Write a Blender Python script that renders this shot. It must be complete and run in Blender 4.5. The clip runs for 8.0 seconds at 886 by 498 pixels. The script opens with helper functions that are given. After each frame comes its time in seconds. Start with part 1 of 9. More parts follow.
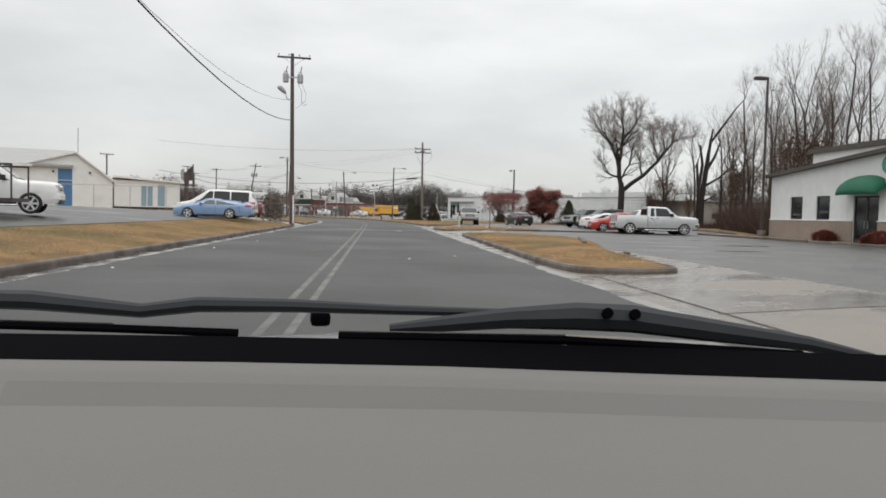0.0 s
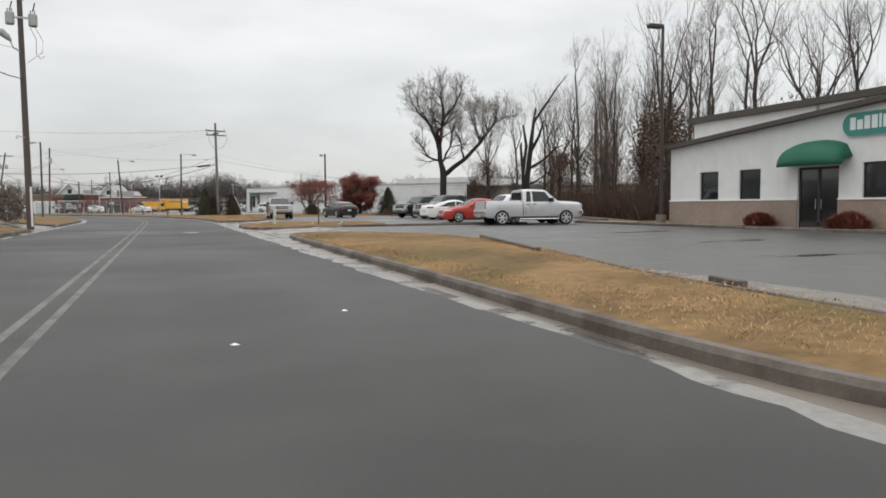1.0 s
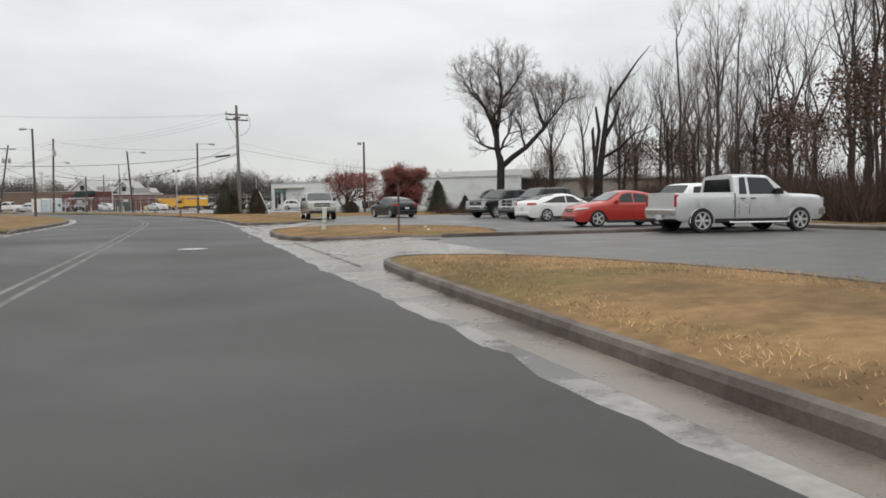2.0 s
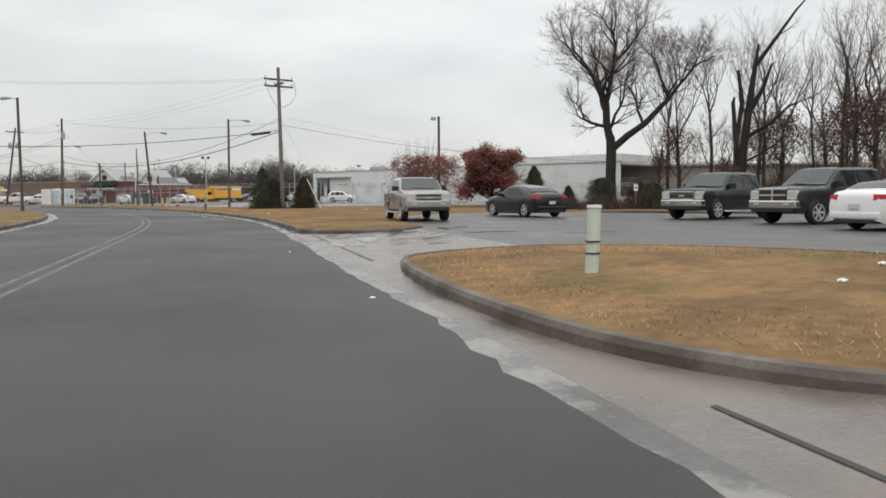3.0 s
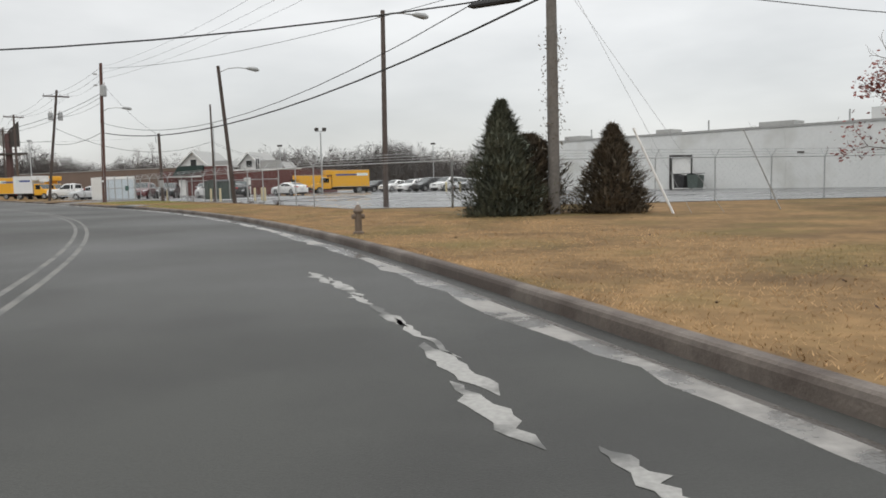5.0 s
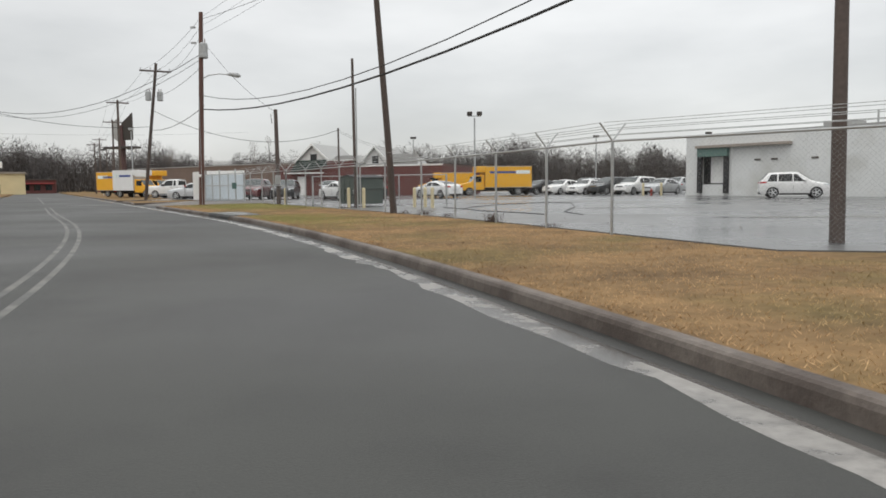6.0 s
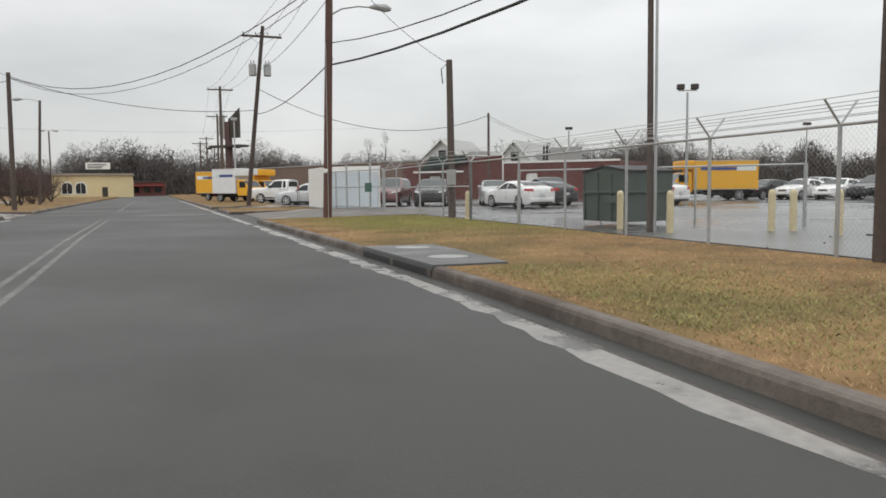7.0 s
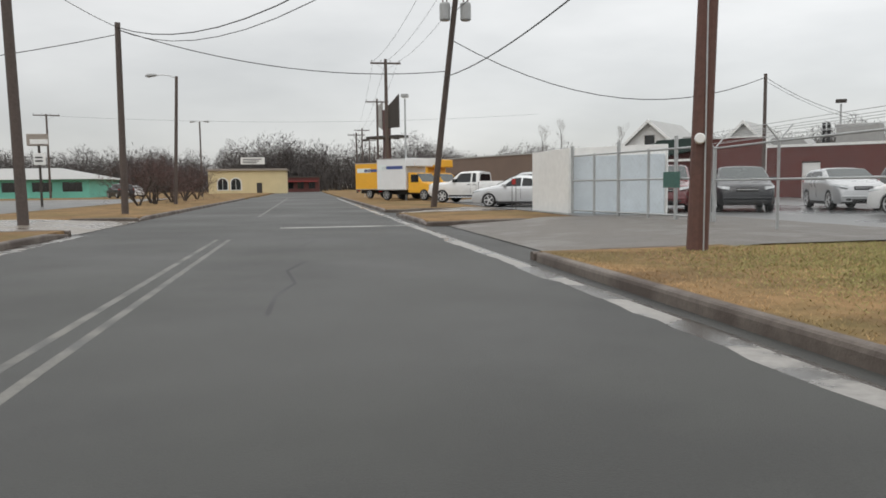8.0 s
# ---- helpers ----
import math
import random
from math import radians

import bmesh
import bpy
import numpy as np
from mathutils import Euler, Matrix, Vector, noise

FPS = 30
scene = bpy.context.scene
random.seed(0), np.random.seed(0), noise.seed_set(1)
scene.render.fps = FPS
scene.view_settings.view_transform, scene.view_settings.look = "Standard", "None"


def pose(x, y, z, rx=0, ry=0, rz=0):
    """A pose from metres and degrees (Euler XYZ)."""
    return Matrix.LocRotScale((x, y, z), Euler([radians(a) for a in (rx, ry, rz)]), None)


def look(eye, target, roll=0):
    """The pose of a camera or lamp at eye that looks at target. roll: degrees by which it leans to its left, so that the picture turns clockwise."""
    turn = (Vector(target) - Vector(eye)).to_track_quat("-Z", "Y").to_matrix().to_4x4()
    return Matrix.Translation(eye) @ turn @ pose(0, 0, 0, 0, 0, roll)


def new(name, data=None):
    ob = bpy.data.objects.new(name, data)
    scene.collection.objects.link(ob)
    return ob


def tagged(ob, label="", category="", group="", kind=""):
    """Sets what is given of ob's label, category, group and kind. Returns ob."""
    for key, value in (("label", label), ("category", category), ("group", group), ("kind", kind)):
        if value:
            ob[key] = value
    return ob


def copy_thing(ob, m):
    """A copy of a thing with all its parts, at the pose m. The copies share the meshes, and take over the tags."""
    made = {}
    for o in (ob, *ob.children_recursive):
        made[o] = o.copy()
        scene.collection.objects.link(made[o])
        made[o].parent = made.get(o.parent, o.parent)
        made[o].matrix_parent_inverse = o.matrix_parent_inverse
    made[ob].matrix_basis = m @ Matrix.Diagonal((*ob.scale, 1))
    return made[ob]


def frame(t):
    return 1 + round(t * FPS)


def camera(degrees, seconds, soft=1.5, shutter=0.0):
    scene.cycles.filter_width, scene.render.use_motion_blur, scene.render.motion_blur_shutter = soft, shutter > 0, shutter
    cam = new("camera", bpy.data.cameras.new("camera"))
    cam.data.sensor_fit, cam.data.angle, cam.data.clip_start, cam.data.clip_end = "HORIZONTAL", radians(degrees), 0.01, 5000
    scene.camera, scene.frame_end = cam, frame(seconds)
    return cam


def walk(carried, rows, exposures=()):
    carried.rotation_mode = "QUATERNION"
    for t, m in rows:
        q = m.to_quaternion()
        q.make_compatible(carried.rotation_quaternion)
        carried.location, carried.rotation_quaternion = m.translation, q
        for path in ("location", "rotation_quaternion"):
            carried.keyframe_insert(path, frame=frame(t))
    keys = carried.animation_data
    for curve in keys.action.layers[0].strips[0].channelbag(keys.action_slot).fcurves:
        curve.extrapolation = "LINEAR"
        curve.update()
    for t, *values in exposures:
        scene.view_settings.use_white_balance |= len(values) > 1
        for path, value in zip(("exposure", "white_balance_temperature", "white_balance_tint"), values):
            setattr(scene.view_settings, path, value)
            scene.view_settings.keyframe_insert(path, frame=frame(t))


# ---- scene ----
cam = camera(60.69, 8.0, soft=1.7)
walk(cam, [
    (0.0, look((-0.00, -0.00, 1.227), (1.769, 19.900, 0.303), 1.41)),
    (0.5, look((-0.19, 5.79, 1.242), (5.066, 25.052, 0.119), 0.66)),
    (1.0, look((0.34, 13.26, 1.235), (7.226, 32.000, 0.089), -0.35)),
    (1.2, look((0.59, 16.43, 1.244), (7.385, 35.202, 0.059), -0.68)),
    (2.3, look((1.63, 34.71, 1.243), (7.654, 53.740, -0.060), -0.39)),
    (2.5, look((1.72, 38.80, 1.254), (7.465, 57.906, -0.144), -0.43)),
    (3.0, look((1.87, 49.50, 1.244), (7.461, 68.653, -0.190), -0.42)),
    (3.5, look((1.75, 60.25, 1.244), (7.111, 79.449, -0.356), 0.06)),
    (4.0, look((1.65, 71.30, 1.240), (6.564, 90.623, -0.363), -0.81)),
    (4.5, look((1.20, 82.24, 1.215), (5.350, 101.727, -0.583), -0.75)),
    (4.7, look((0.85, 86.66, 1.203), (4.578, 106.232, -0.505), -1.10)),
    (5.8, look((-3.11, 110.02, 1.212), (-2.426, 129.913, -0.696), -0.53)),
    (6.0, look((-4.15, 113.97, 1.221), (-3.969, 133.899, -0.456), -0.52)),
    (6.5, look((-7.11, 123.48, 1.234), (-8.321, 143.370, -0.440), -0.68)),
    (7.0, look((-10.46, 132.03, 1.236), (-12.899, 151.813, -0.362), -0.56)),
    (7.5, look((-14.26, 140.19, 1.247), (-18.198, 159.724, -0.419), -0.44)),
    (8.0, look((-18.51, 147.25, 1.253), (-24.600, 166.227, -0.428), -0.72)),
])

# ---- light: overcast winter day, brighter overhead than at the skyline ----
world = bpy.data.worlds.new("overcast_sky")
scene.world = world
world.use_nodes = True
wn, wl = world.node_tree.nodes, world.node_tree.links
wn.clear()
w_out = wn.new("ShaderNodeOutputWorld")
w_sky = wn.new("ShaderNodeTexSky")
w_sky.sky_type = "NISHITA"
w_sky.sun_disc = False
w_sky.sun_elevation, w_sky.sun_rotation = radians(38), radians(200)
w_bg_sky, w_bg_cloud, w_add = wn.new("ShaderNodeBackground"), wn.new("ShaderNodeBackground"), wn.new("ShaderNodeAddShader")
w_bg_sky.inputs[1].default_value = 0.012
w_tc, w_sep, w_map = wn.new("ShaderNodeTexCoord"), wn.new("ShaderNodeSeparateXYZ"), wn.new("ShaderNodeMapping")
w_map.inputs["Scale"].default_value = (1.0, 1.0, 3.2)
w_noise = wn.new("ShaderNodeTexNoise")
w_noise.inputs["Scale"].default_value, w_noise.inputs["Detail"].default_value, w_noise.inputs["Roughness"].default_value = 2.6, 5.0, 0.5
w_ramp = wn.new("ShaderNodeValToRGB")
w_ramp.color_ramp.elements[0].position, w_ramp.color_ramp.elements[1].position = 0.30, 0.72
w_ramp.color_ramp.elements[0].color = (0.60, 0.605, 0.60, 1)
w_ramp.color_ramp.elements[1].color = (0.83, 0.83, 0.82, 1)
w_clamp, w_gain = wn.new("ShaderNodeMath"), wn.new("ShaderNodeMath")
w_clamp.operation, w_clamp.inputs[1].default_value = "MAXIMUM", 0.0
w_gain.operation, w_gain.inputs[1].default_value, w_gain.inputs[2].default_value = "MULTIPLY_ADD", 1.35, 0.82
wl.new(w_tc.outputs["Generated"], w_map.inputs["Vector"])
wl.new(w_map.outputs["Vector"], w_noise.inputs["Vector"])
wl.new(w_noise.outputs["Fac"], w_ramp.inputs["Fac"])
wl.new(w_tc.outputs["Generated"], w_sep.inputs[0])
wl.new(w_sep.outputs["Z"], w_clamp.inputs[0])
wl.new(w_clamp.outputs[0], w_gain.inputs[0])
wl.new(w_ramp.outputs["Color"], w_bg_cloud.inputs["Color"])
w_side = wn.new("ShaderNodeMath")
w_side.operation, w_side.inputs[1].default_value = "MULTIPLY_ADD", 0.13
wl.new(w_sep.outputs["X"], w_side.inputs[0])
wl.new(w_gain.outputs[0], w_side.inputs[2])
wl.new(w_side.outputs[0], w_bg_cloud.inputs["Strength"])
wl.new(w_sky.outputs["Color"], w_bg_sky.inputs["Color"])
wl.new(w_bg_sky.outputs[0], w_add.inputs[0])
wl.new(w_bg_cloud.outputs[0], w_add.inputs[1])
wl.new(w_add.outputs[0], w_out.inputs["Surface"])

sun = new("sun", bpy.data.lights.new("sun", "SUN"))
sun.data.energy, sun.data.angle, sun.data.color = 0.6, radians(30), (1.0, 0.97, 0.93)
sun.matrix_world = look((0, 0, 60), (12, 30, 0))
scene.view_settings.exposure = 0.0


# ---- materials ----
def mat(name, color, rough=0.6, metal=0.0, vary=0.25, grain=8.0, large=0.35, bump=0.0, bump_scale=30.0, spec=0.5, coat=0.0,
        rough_vary=0.1, second=None, second_at=(0.55, 0.7), second_scale=0.5, second_rough=None, per_object=0.0, per_island=0.0, emit=0.0, alpha=1.0,
        third=None, third_at=(0.56, 0.68), third_scale=0.2):
    """A surface with grain and larger stains; second: another colour in patches of its own shape."""
    m = bpy.data.materials.new(name)
    m.use_nodes = True
    nodes, links = m.node_tree.nodes, m.node_tree.links
    bsdf = nodes["Principled BSDF"]
    geo = nodes.new("ShaderNodeNewGeometry")
    tc = nodes.new("ShaderNodeTexCoord")
    where = tc.outputs["Object"]
    n1, n2 = nodes.new("ShaderNodeTexNoise"), nodes.new("ShaderNodeTexNoise")
    n1.inputs["Scale"].default_value, n1.inputs["Detail"].default_value = grain, 6
    n2.inputs["Scale"].default_value, n2.inputs["Detail"].default_value = large, 4
    links.new(where, n1.inputs["Vector"])
    links.new(where, n2.inputs["Vector"])
    both = nodes.new("ShaderNodeMath")
    both.operation = "ADD"
    links.new(n1.outputs["Fac"], both.inputs[0])
    links.new(n2.outputs["Fac"], both.inputs[1])
    value = nodes.new("ShaderNodeMapRange")
    value.inputs["From Min"].default_value, value.inputs["From Max"].default_value = 0.6, 1.4
    value.inputs["To Min"].default_value, value.inputs["To Max"].default_value = 1 - vary, 1 + vary
    links.new(both.outputs[0], value.inputs["Value"])
    factor = value.outputs[0]
    for amount, source in ((per_object, "object"), (per_island, "island")):
        if amount:
            rnd = nodes.new("ShaderNodeObjectInfo").outputs["Random"] if source == "object" else geo.outputs["Random Per Island"]
            mr, mul = nodes.new("ShaderNodeMapRange"), nodes.new("ShaderNodeMath")
            mr.inputs["To Min"].default_value, mr.inputs["To Max"].default_value = 1 - amount, 1 + amount
            mul.operation = "MULTIPLY"
            links.new(rnd, mr.inputs["Value"])
            links.new(mr.outputs[0], mul.inputs[0])
            links.new(factor, mul.inputs[1])
            factor = mul.outputs[0]
    tint = nodes.new("ShaderNodeVectorMath")
    tint.operation = "SCALE"
    tint.inputs[0].default_value = color[:3]
    links.new(factor, tint.inputs["Scale"])
    result = tint.outputs[0]
    rough_out = nodes.new("ShaderNodeMapRange")
    rough_out.inputs["From Min"].default_value, rough_out.inputs["From Max"].default_value = 0.3, 0.7
    rough_out.inputs["To Min"].default_value, rough_out.inputs["To Max"].default_value = max(0.02, rough - rough_vary), min(1, rough + rough_vary)
    links.new(n2.outputs["Fac"], rough_out.inputs["Value"])
    rough_link = rough_out.outputs[0]
    if second:
        n3, r3 = nodes.new("ShaderNodeTexNoise"), nodes.new("ShaderNodeMapRange")
        n3.inputs["Scale"].default_value, n3.inputs["Detail"].default_value, n3.inputs["Roughness"].default_value = second_scale, 7, 0.6
        r3.inputs["From Min"].default_value, r3.inputs["From Max"].default_value = second_at
        links.new(where, n3.inputs["Vector"])
        links.new(n3.outputs["Fac"], r3.inputs["Value"])
        mix = nodes.new("ShaderNodeMix")
        mix.data_type = "RGBA"
        links.new(r3.outputs[0], mix.inputs["Factor"])
        links.new(result, mix.inputs["A"])
        two = nodes.new("ShaderNodeVectorMath")
        two.operation = "SCALE"
        two.inputs[0].default_value = second[:3]
        links.new(factor, two.inputs["Scale"])
        links.new(two.outputs[0], mix.inputs["B"])
        result = mix.outputs["Result"]
        if second_rough is not None:
            mr = nodes.new("ShaderNodeMix")
            links.new(r3.outputs[0], mr.inputs["Factor"])
            links.new(rough_link, mr.inputs["A"])
            mr.inputs["B"].default_value = second_rough
            rough_link = mr.outputs["Result"]
    if third:
        n4, r4, mix4, three = nodes.new("ShaderNodeTexNoise"), nodes.new("ShaderNodeMapRange"), nodes.new("ShaderNodeMix"), nodes.new("ShaderNodeVectorMath")
        n4.noise_dimensions = "4D"
        n4.inputs["W"].default_value, n4.inputs["Scale"].default_value, n4.inputs["Detail"].default_value, n4.inputs["Roughness"].default_value = 3.7, third_scale, 6, 0.62
        r4.inputs["From Min"].default_value, r4.inputs["From Max"].default_value = third_at
        links.new(where, n4.inputs["Vector"])
        links.new(n4.outputs["Fac"], r4.inputs["Value"])
        mix4.data_type, three.operation = "RGBA", "SCALE"
        three.inputs[0].default_value = third[:3]
        links.new(factor, three.inputs["Scale"])
        links.new(r4.outputs[0], mix4.inputs["Factor"])
        links.new(result, mix4.inputs["A"])
        links.new(three.outputs[0], mix4.inputs["B"])
        result = mix4.outputs["Result"]
    links.new(result, bsdf.inputs["Base Color"])
    links.new(rough_link, bsdf.inputs["Roughness"])
    bsdf.inputs["Metallic"].default_value = metal
    bsdf.inputs["Specular IOR Level"].default_value = spec
    bsdf.inputs["Coat Weight"].default_value = coat
    bsdf.inputs["Coat Roughness"].default_value = 0.08
    if emit:
        bsdf.inputs["Emission Color"].default_value = (*color[:3], 1)
        bsdf.inputs["Emission Strength"].default_value = emit
    if bump:
        nb, bp = nodes.new("ShaderNodeTexNoise"), nodes.new("ShaderNodeBump")
        nb.inputs["Scale"].default_value, nb.inputs["Detail"].default_value = bump_scale, 5
        bp.inputs["Strength"].default_value, bp.inputs["Distance"].default_value = bump, 0.02
        links.new(where, nb.inputs["Vector"])
        links.new(nb.outputs["Fac"], bp.inputs["Height"])
        links.new(bp.outputs[0], bsdf.inputs["Normal"])
    if alpha < 1:
        bsdf.inputs["Alpha"].default_value = alpha
    return m


ASPHALT_ROAD = mat("wet_asphalt", (0.045, 0.0455, 0.042), 0.58, vary=0.34, grain=55, large=0.16, bump=0.3, bump_scale=90, rough_vary=0.12, spec=0.38,
                   second=(0.034, 0.034, 0.032), second_at=(0.46, 0.60), second_scale=0.35)
ASPHALT_LOT = mat("worn_lot_asphalt", (0.078, 0.077, 0.073), 0.46, vary=0.4, grain=22, large=0.22, rough_vary=0.16, bump=0.3, bump_scale=70,
                  second=(0.060, 0.058, 0.055), second_at=(0.48, 0.62), second_scale=0.22, second_rough=0.34)
SLAB_WET = mat("wet_grey_concrete_slab", (0.085, 0.086, 0.084), 0.48, vary=0.25, grain=20, large=1.2, rough_vary=0.15, bump=0.25, bump_scale=80)
# pale base colour carries the sky's sheen on the wet iron
LID_WET = mat("worn_wet_iron_lid", (0.26, 0.26, 0.25), 0.32, vary=0.25, grain=14, large=3.0, bump=0.3, bump_scale=60)
DIRTY_DRIVE = mat("gritty_brown_grey_drive", (0.118, 0.104, 0.090), 0.6, vary=0.35, grain=18, large=0.5, bump=0.4, bump_scale=50,
                  second=(0.080, 0.068, 0.056), second_at=(0.46, 0.62), second_scale=0.5, second_rough=0.35)
ASPHALT_YARD = mat("wet_yard_asphalt", (0.112, 0.113, 0.112), 0.34, vary=0.2, grain=40, large=0.10, bump=0.2, bump_scale=70,
                   second=(0.085, 0.088, 0.092), second_at=(0.44, 0.62), second_scale=0.12, second_rough=0.13)
CONCRETE = mat("wet_concrete", (0.178, 0.152, 0.126), 0.36, vary=0.22, grain=30, large=0.6, bump=0.15, bump_scale=60,
               second=(0.112, 0.096, 0.081), second_at=(0.46, 0.60), second_scale=0.45, second_rough=0.08)
KERB = mat("stained_kerb_concrete", (0.150, 0.124, 0.104), 0.65, vary=0.3, grain=14, large=0.9, bump=0.3, bump_scale=40,
           second=(0.066, 0.050, 0.041), second_at=(0.40, 0.58), second_scale=0.9)
CHANNEL = mat("dark_wet_gutter_channel", (0.075, 0.066, 0.058), 0.32, vary=0.3, grain=16, large=0.9, bump=0.2, bump_scale=40,
              second=(0.045, 0.040, 0.036), second_at=(0.42, 0.58), second_scale=0.8, second_rough=0.10)
GUTTER = mat("pale_wet_gutter_concrete", (0.25, 0.238, 0.222), 0.45, vary=0.3, grain=12, large=0.7, bump=0.15, bump_scale=40,
             second=(0.07, 0.067, 0.062), second_at=(0.47, 0.55), second_scale=0.9, second_rough=0.15)
BAR_PAINT = mat("worn_white_bar_paint", (0.30, 0.295, 0.28), 0.55, vary=0.3, grain=25, large=1.2, second=(0.09, 0.09, 0.085), second_at=(0.5, 0.62), second_scale=1.3)
LINE = mat("worn_yellow_white_line_paint", (0.138, 0.133, 0.119), 0.55, vary=0.3, grain=25, large=1.2, bump=0.15, bump_scale=70,
           second=(0.066, 0.066, 0.062), second_at=(0.42, 0.60), second_scale=1.3)
GRASS = mat("dormant_grass", (0.222, 0.142, 0.070), 0.95, vary=0.42, grain=5, large=0.55, bump=0.4, bump_scale=14, spec=0.1,
            second=(0.148, 0.096, 0.050), second_at=(0.47, 0.62), second_scale=0.5, third=(0.142, 0.106, 0.048), third_at=(0.48, 0.62), third_scale=0.30)
BLADE = mat("dormant_grass_blades", (0.47, 0.31, 0.165), 0.95, vary=0.42, grain=1.6, large=0.45, spec=0.1, per_island=0.25,
            second=(0.36, 0.23, 0.12), second_at=(0.50, 0.64), second_scale=0.5, third=(0.33, 0.25, 0.12), third_at=(0.48, 0.62), third_scale=0.30)
LEAF_LITTER = mat("woodland_floor", (0.12, 0.085, 0.058), 0.95, vary=0.4, grain=6, large=0.4, bump=0.6, bump_scale=20, spec=0.1)
BARK = mat("grey_brown_bark", (0.066, 0.055, 0.048), 0.95, vary=0.35, grain=14, large=1.1, bump=0.6, bump_scale=22, spec=0.15)
BARK_BIG = mat("dark_bark", (0.036, 0.032, 0.030), 0.95, vary=0.4, grain=14, large=1.1, bump=0.7, bump_scale=16, spec=0.15)
TWIG = mat("bare_twigs", (0.150, 0.124, 0.108), 0.95, vary=0.3, grain=4, large=0.4, spec=0.1, per_object=0.15)
DRY_LEAF = mat("dry_brown_leaves", (0.115, 0.075, 0.058), 0.85, vary=0.25, grain=5, large=0.8, spec=0.15, per_island=0.45)
BRUSH = mat("red_brown_thicket_twigs", (0.078, 0.052, 0.043), 0.95, vary=0.4, grain=3, large=0.25, spec=0.1, per_island=0.35)
GREEN_BLADE = mat("winter_green_grass_blades", (0.29, 0.285, 0.115), 0.95, vary=0.2, grain=3, large=0.3, spec=0.1, per_island=0.35)
RED_LEAF = mat("dry_russet_leaves", (0.185, 0.062, 0.050), 0.8, vary=0.25, grain=5, large=0.8, spec=0.2, per_island=0.45)
SHRUB_RED = mat("red_brown_shrub_leaves", (0.25, 0.092, 0.068), 0.8, vary=0.25, grain=5, large=0.8, spec=0.2, per_island=0.4)
MYRTLE = mat("dark_red_brown_twigs", (0.098, 0.066, 0.060), 0.95, vary=0.3, grain=4, large=0.4, spec=0.1, per_island=0.3)
CONIFER = mat("dark_cedar_green", (0.135, 0.146, 0.112), 0.85, vary=0.3, grain=5, large=0.9, spec=0.2, per_island=0.4)
BUSH_GREEN = mat("olive_hedge_leaves", (0.140, 0.118, 0.090), 0.85, vary=0.3, grain=5, large=0.9, spec=0.2, per_island=0.4)
FAR_TREE = mat("distant_bare_woods", (0.105, 0.097, 0.094), 0.95, vary=0.25, grain=0.8, large=0.05, spec=0.05, per_island=0.35)
POLE_WOOD = mat("weathered_pole_wood", (0.092, 0.072, 0.063), 0.85, vary=0.3, grain=12, large=1.0, bump=0.4, bump_scale=30)
POLE_GREY = mat("silvered_grey_pole_wood", (0.165, 0.152, 0.138), 0.9, vary=0.3, grain=12, large=1.0, bump=0.4, bump_scale=30)
POLE_BROWN = mat("creosote_brown_pole_wood", (0.108, 0.054, 0.042), 0.8, vary=0.3, grain=12, large=1.0, bump=0.4, bump_scale=30)
GALV = mat("galvanised_steel", (0.42, 0.43, 0.43), 0.45, metal=0.6, vary=0.15, grain=9, large=2)
DARK_STEEL = mat("dark_bronze_steel", (0.055, 0.048, 0.042), 0.5, metal=0.3, vary=0.15, grain=8, large=2)
TRANSFORMER = mat("transformer_grey", (0.36, 0.37, 0.37), 0.5, vary=0.1, grain=5, large=2)
CABLE = mat("black_cable", (0.025, 0.025, 0.026), 0.7, vary=0.1)
WHITE_METAL = mat("white_metal_siding", (0.74, 0.75, 0.74), 0.5, vary=0.08, grain=2, large=0.5, second=(0.60, 0.60, 0.57), second_at=(0.52, 0.75), second_scale=0.5)
WHITE_BLOCK = mat("painted_white_block", (0.66, 0.67, 0.66), 0.8, vary=0.08, grain=4, large=0.4, second=(0.50, 0.50, 0.47), second_at=(0.52, 0.72), second_scale=0.25)
WHITE_PLAIN = mat("white_paint", (0.76, 0.76, 0.74), 0.5, vary=0.08, grain=4, large=1)
TAN = mat("tan_split_face_block", (0.30, 0.235, 0.19), 0.9, vary=0.2, grain=10, large=0.8, bump=0.5, bump_scale=25)
ROOF_DARK = mat("dark_bronze_roof_trim", (0.070, 0.058, 0.048), 0.55, vary=0.15, grain=4, large=0.8)
ROOF_GREY = mat("grey_metal_roof", (0.34, 0.34, 0.33), 0.5, vary=0.12, grain=4, large=0.5)
AWNING = mat("green_awning_fabric", (0.008, 0.108, 0.060), 0.7, vary=0.12, grain=8, large=1)
TEAL = mat("teal_sign_panel", (0.045, 0.235, 0.205), 0.45, vary=0.05, grain=4, large=1)
SIGN_WHITE = mat("sign_white", (0.72, 0.78, 0.76), 0.5, vary=0.04)
GLASS_DARK = mat("dark_window_glass", (0.012, 0.014, 0.016), 0.06, vary=0.1, spec=0.6, rough_vary=0.02)
GLASS_CAR = mat("tinted_car_glass", (0.010, 0.012, 0.013), 0.05, vary=0.1, spec=0.5, rough_vary=0.02)
GLASS_SCREEN = mat("windscreen_glass", (0.035, 0.046, 0.046), 0.04, vary=0.1, spec=0.6, rough_vary=0.02)
FRAME_DARK = mat("dark_window_frame", (0.035, 0.032, 0.030), 0.5, vary=0.1)
BLUE_DOOR = mat("blue_roll_up_door", (0.075, 0.19, 0.36), 0.55, vary=0.1, grain=3, large=0.8)
GREY_BLUE = mat("grey_blue_roll_up_door", (0.25, 0.36, 0.43), 0.5, vary=0.1, grain=3, large=0.8)
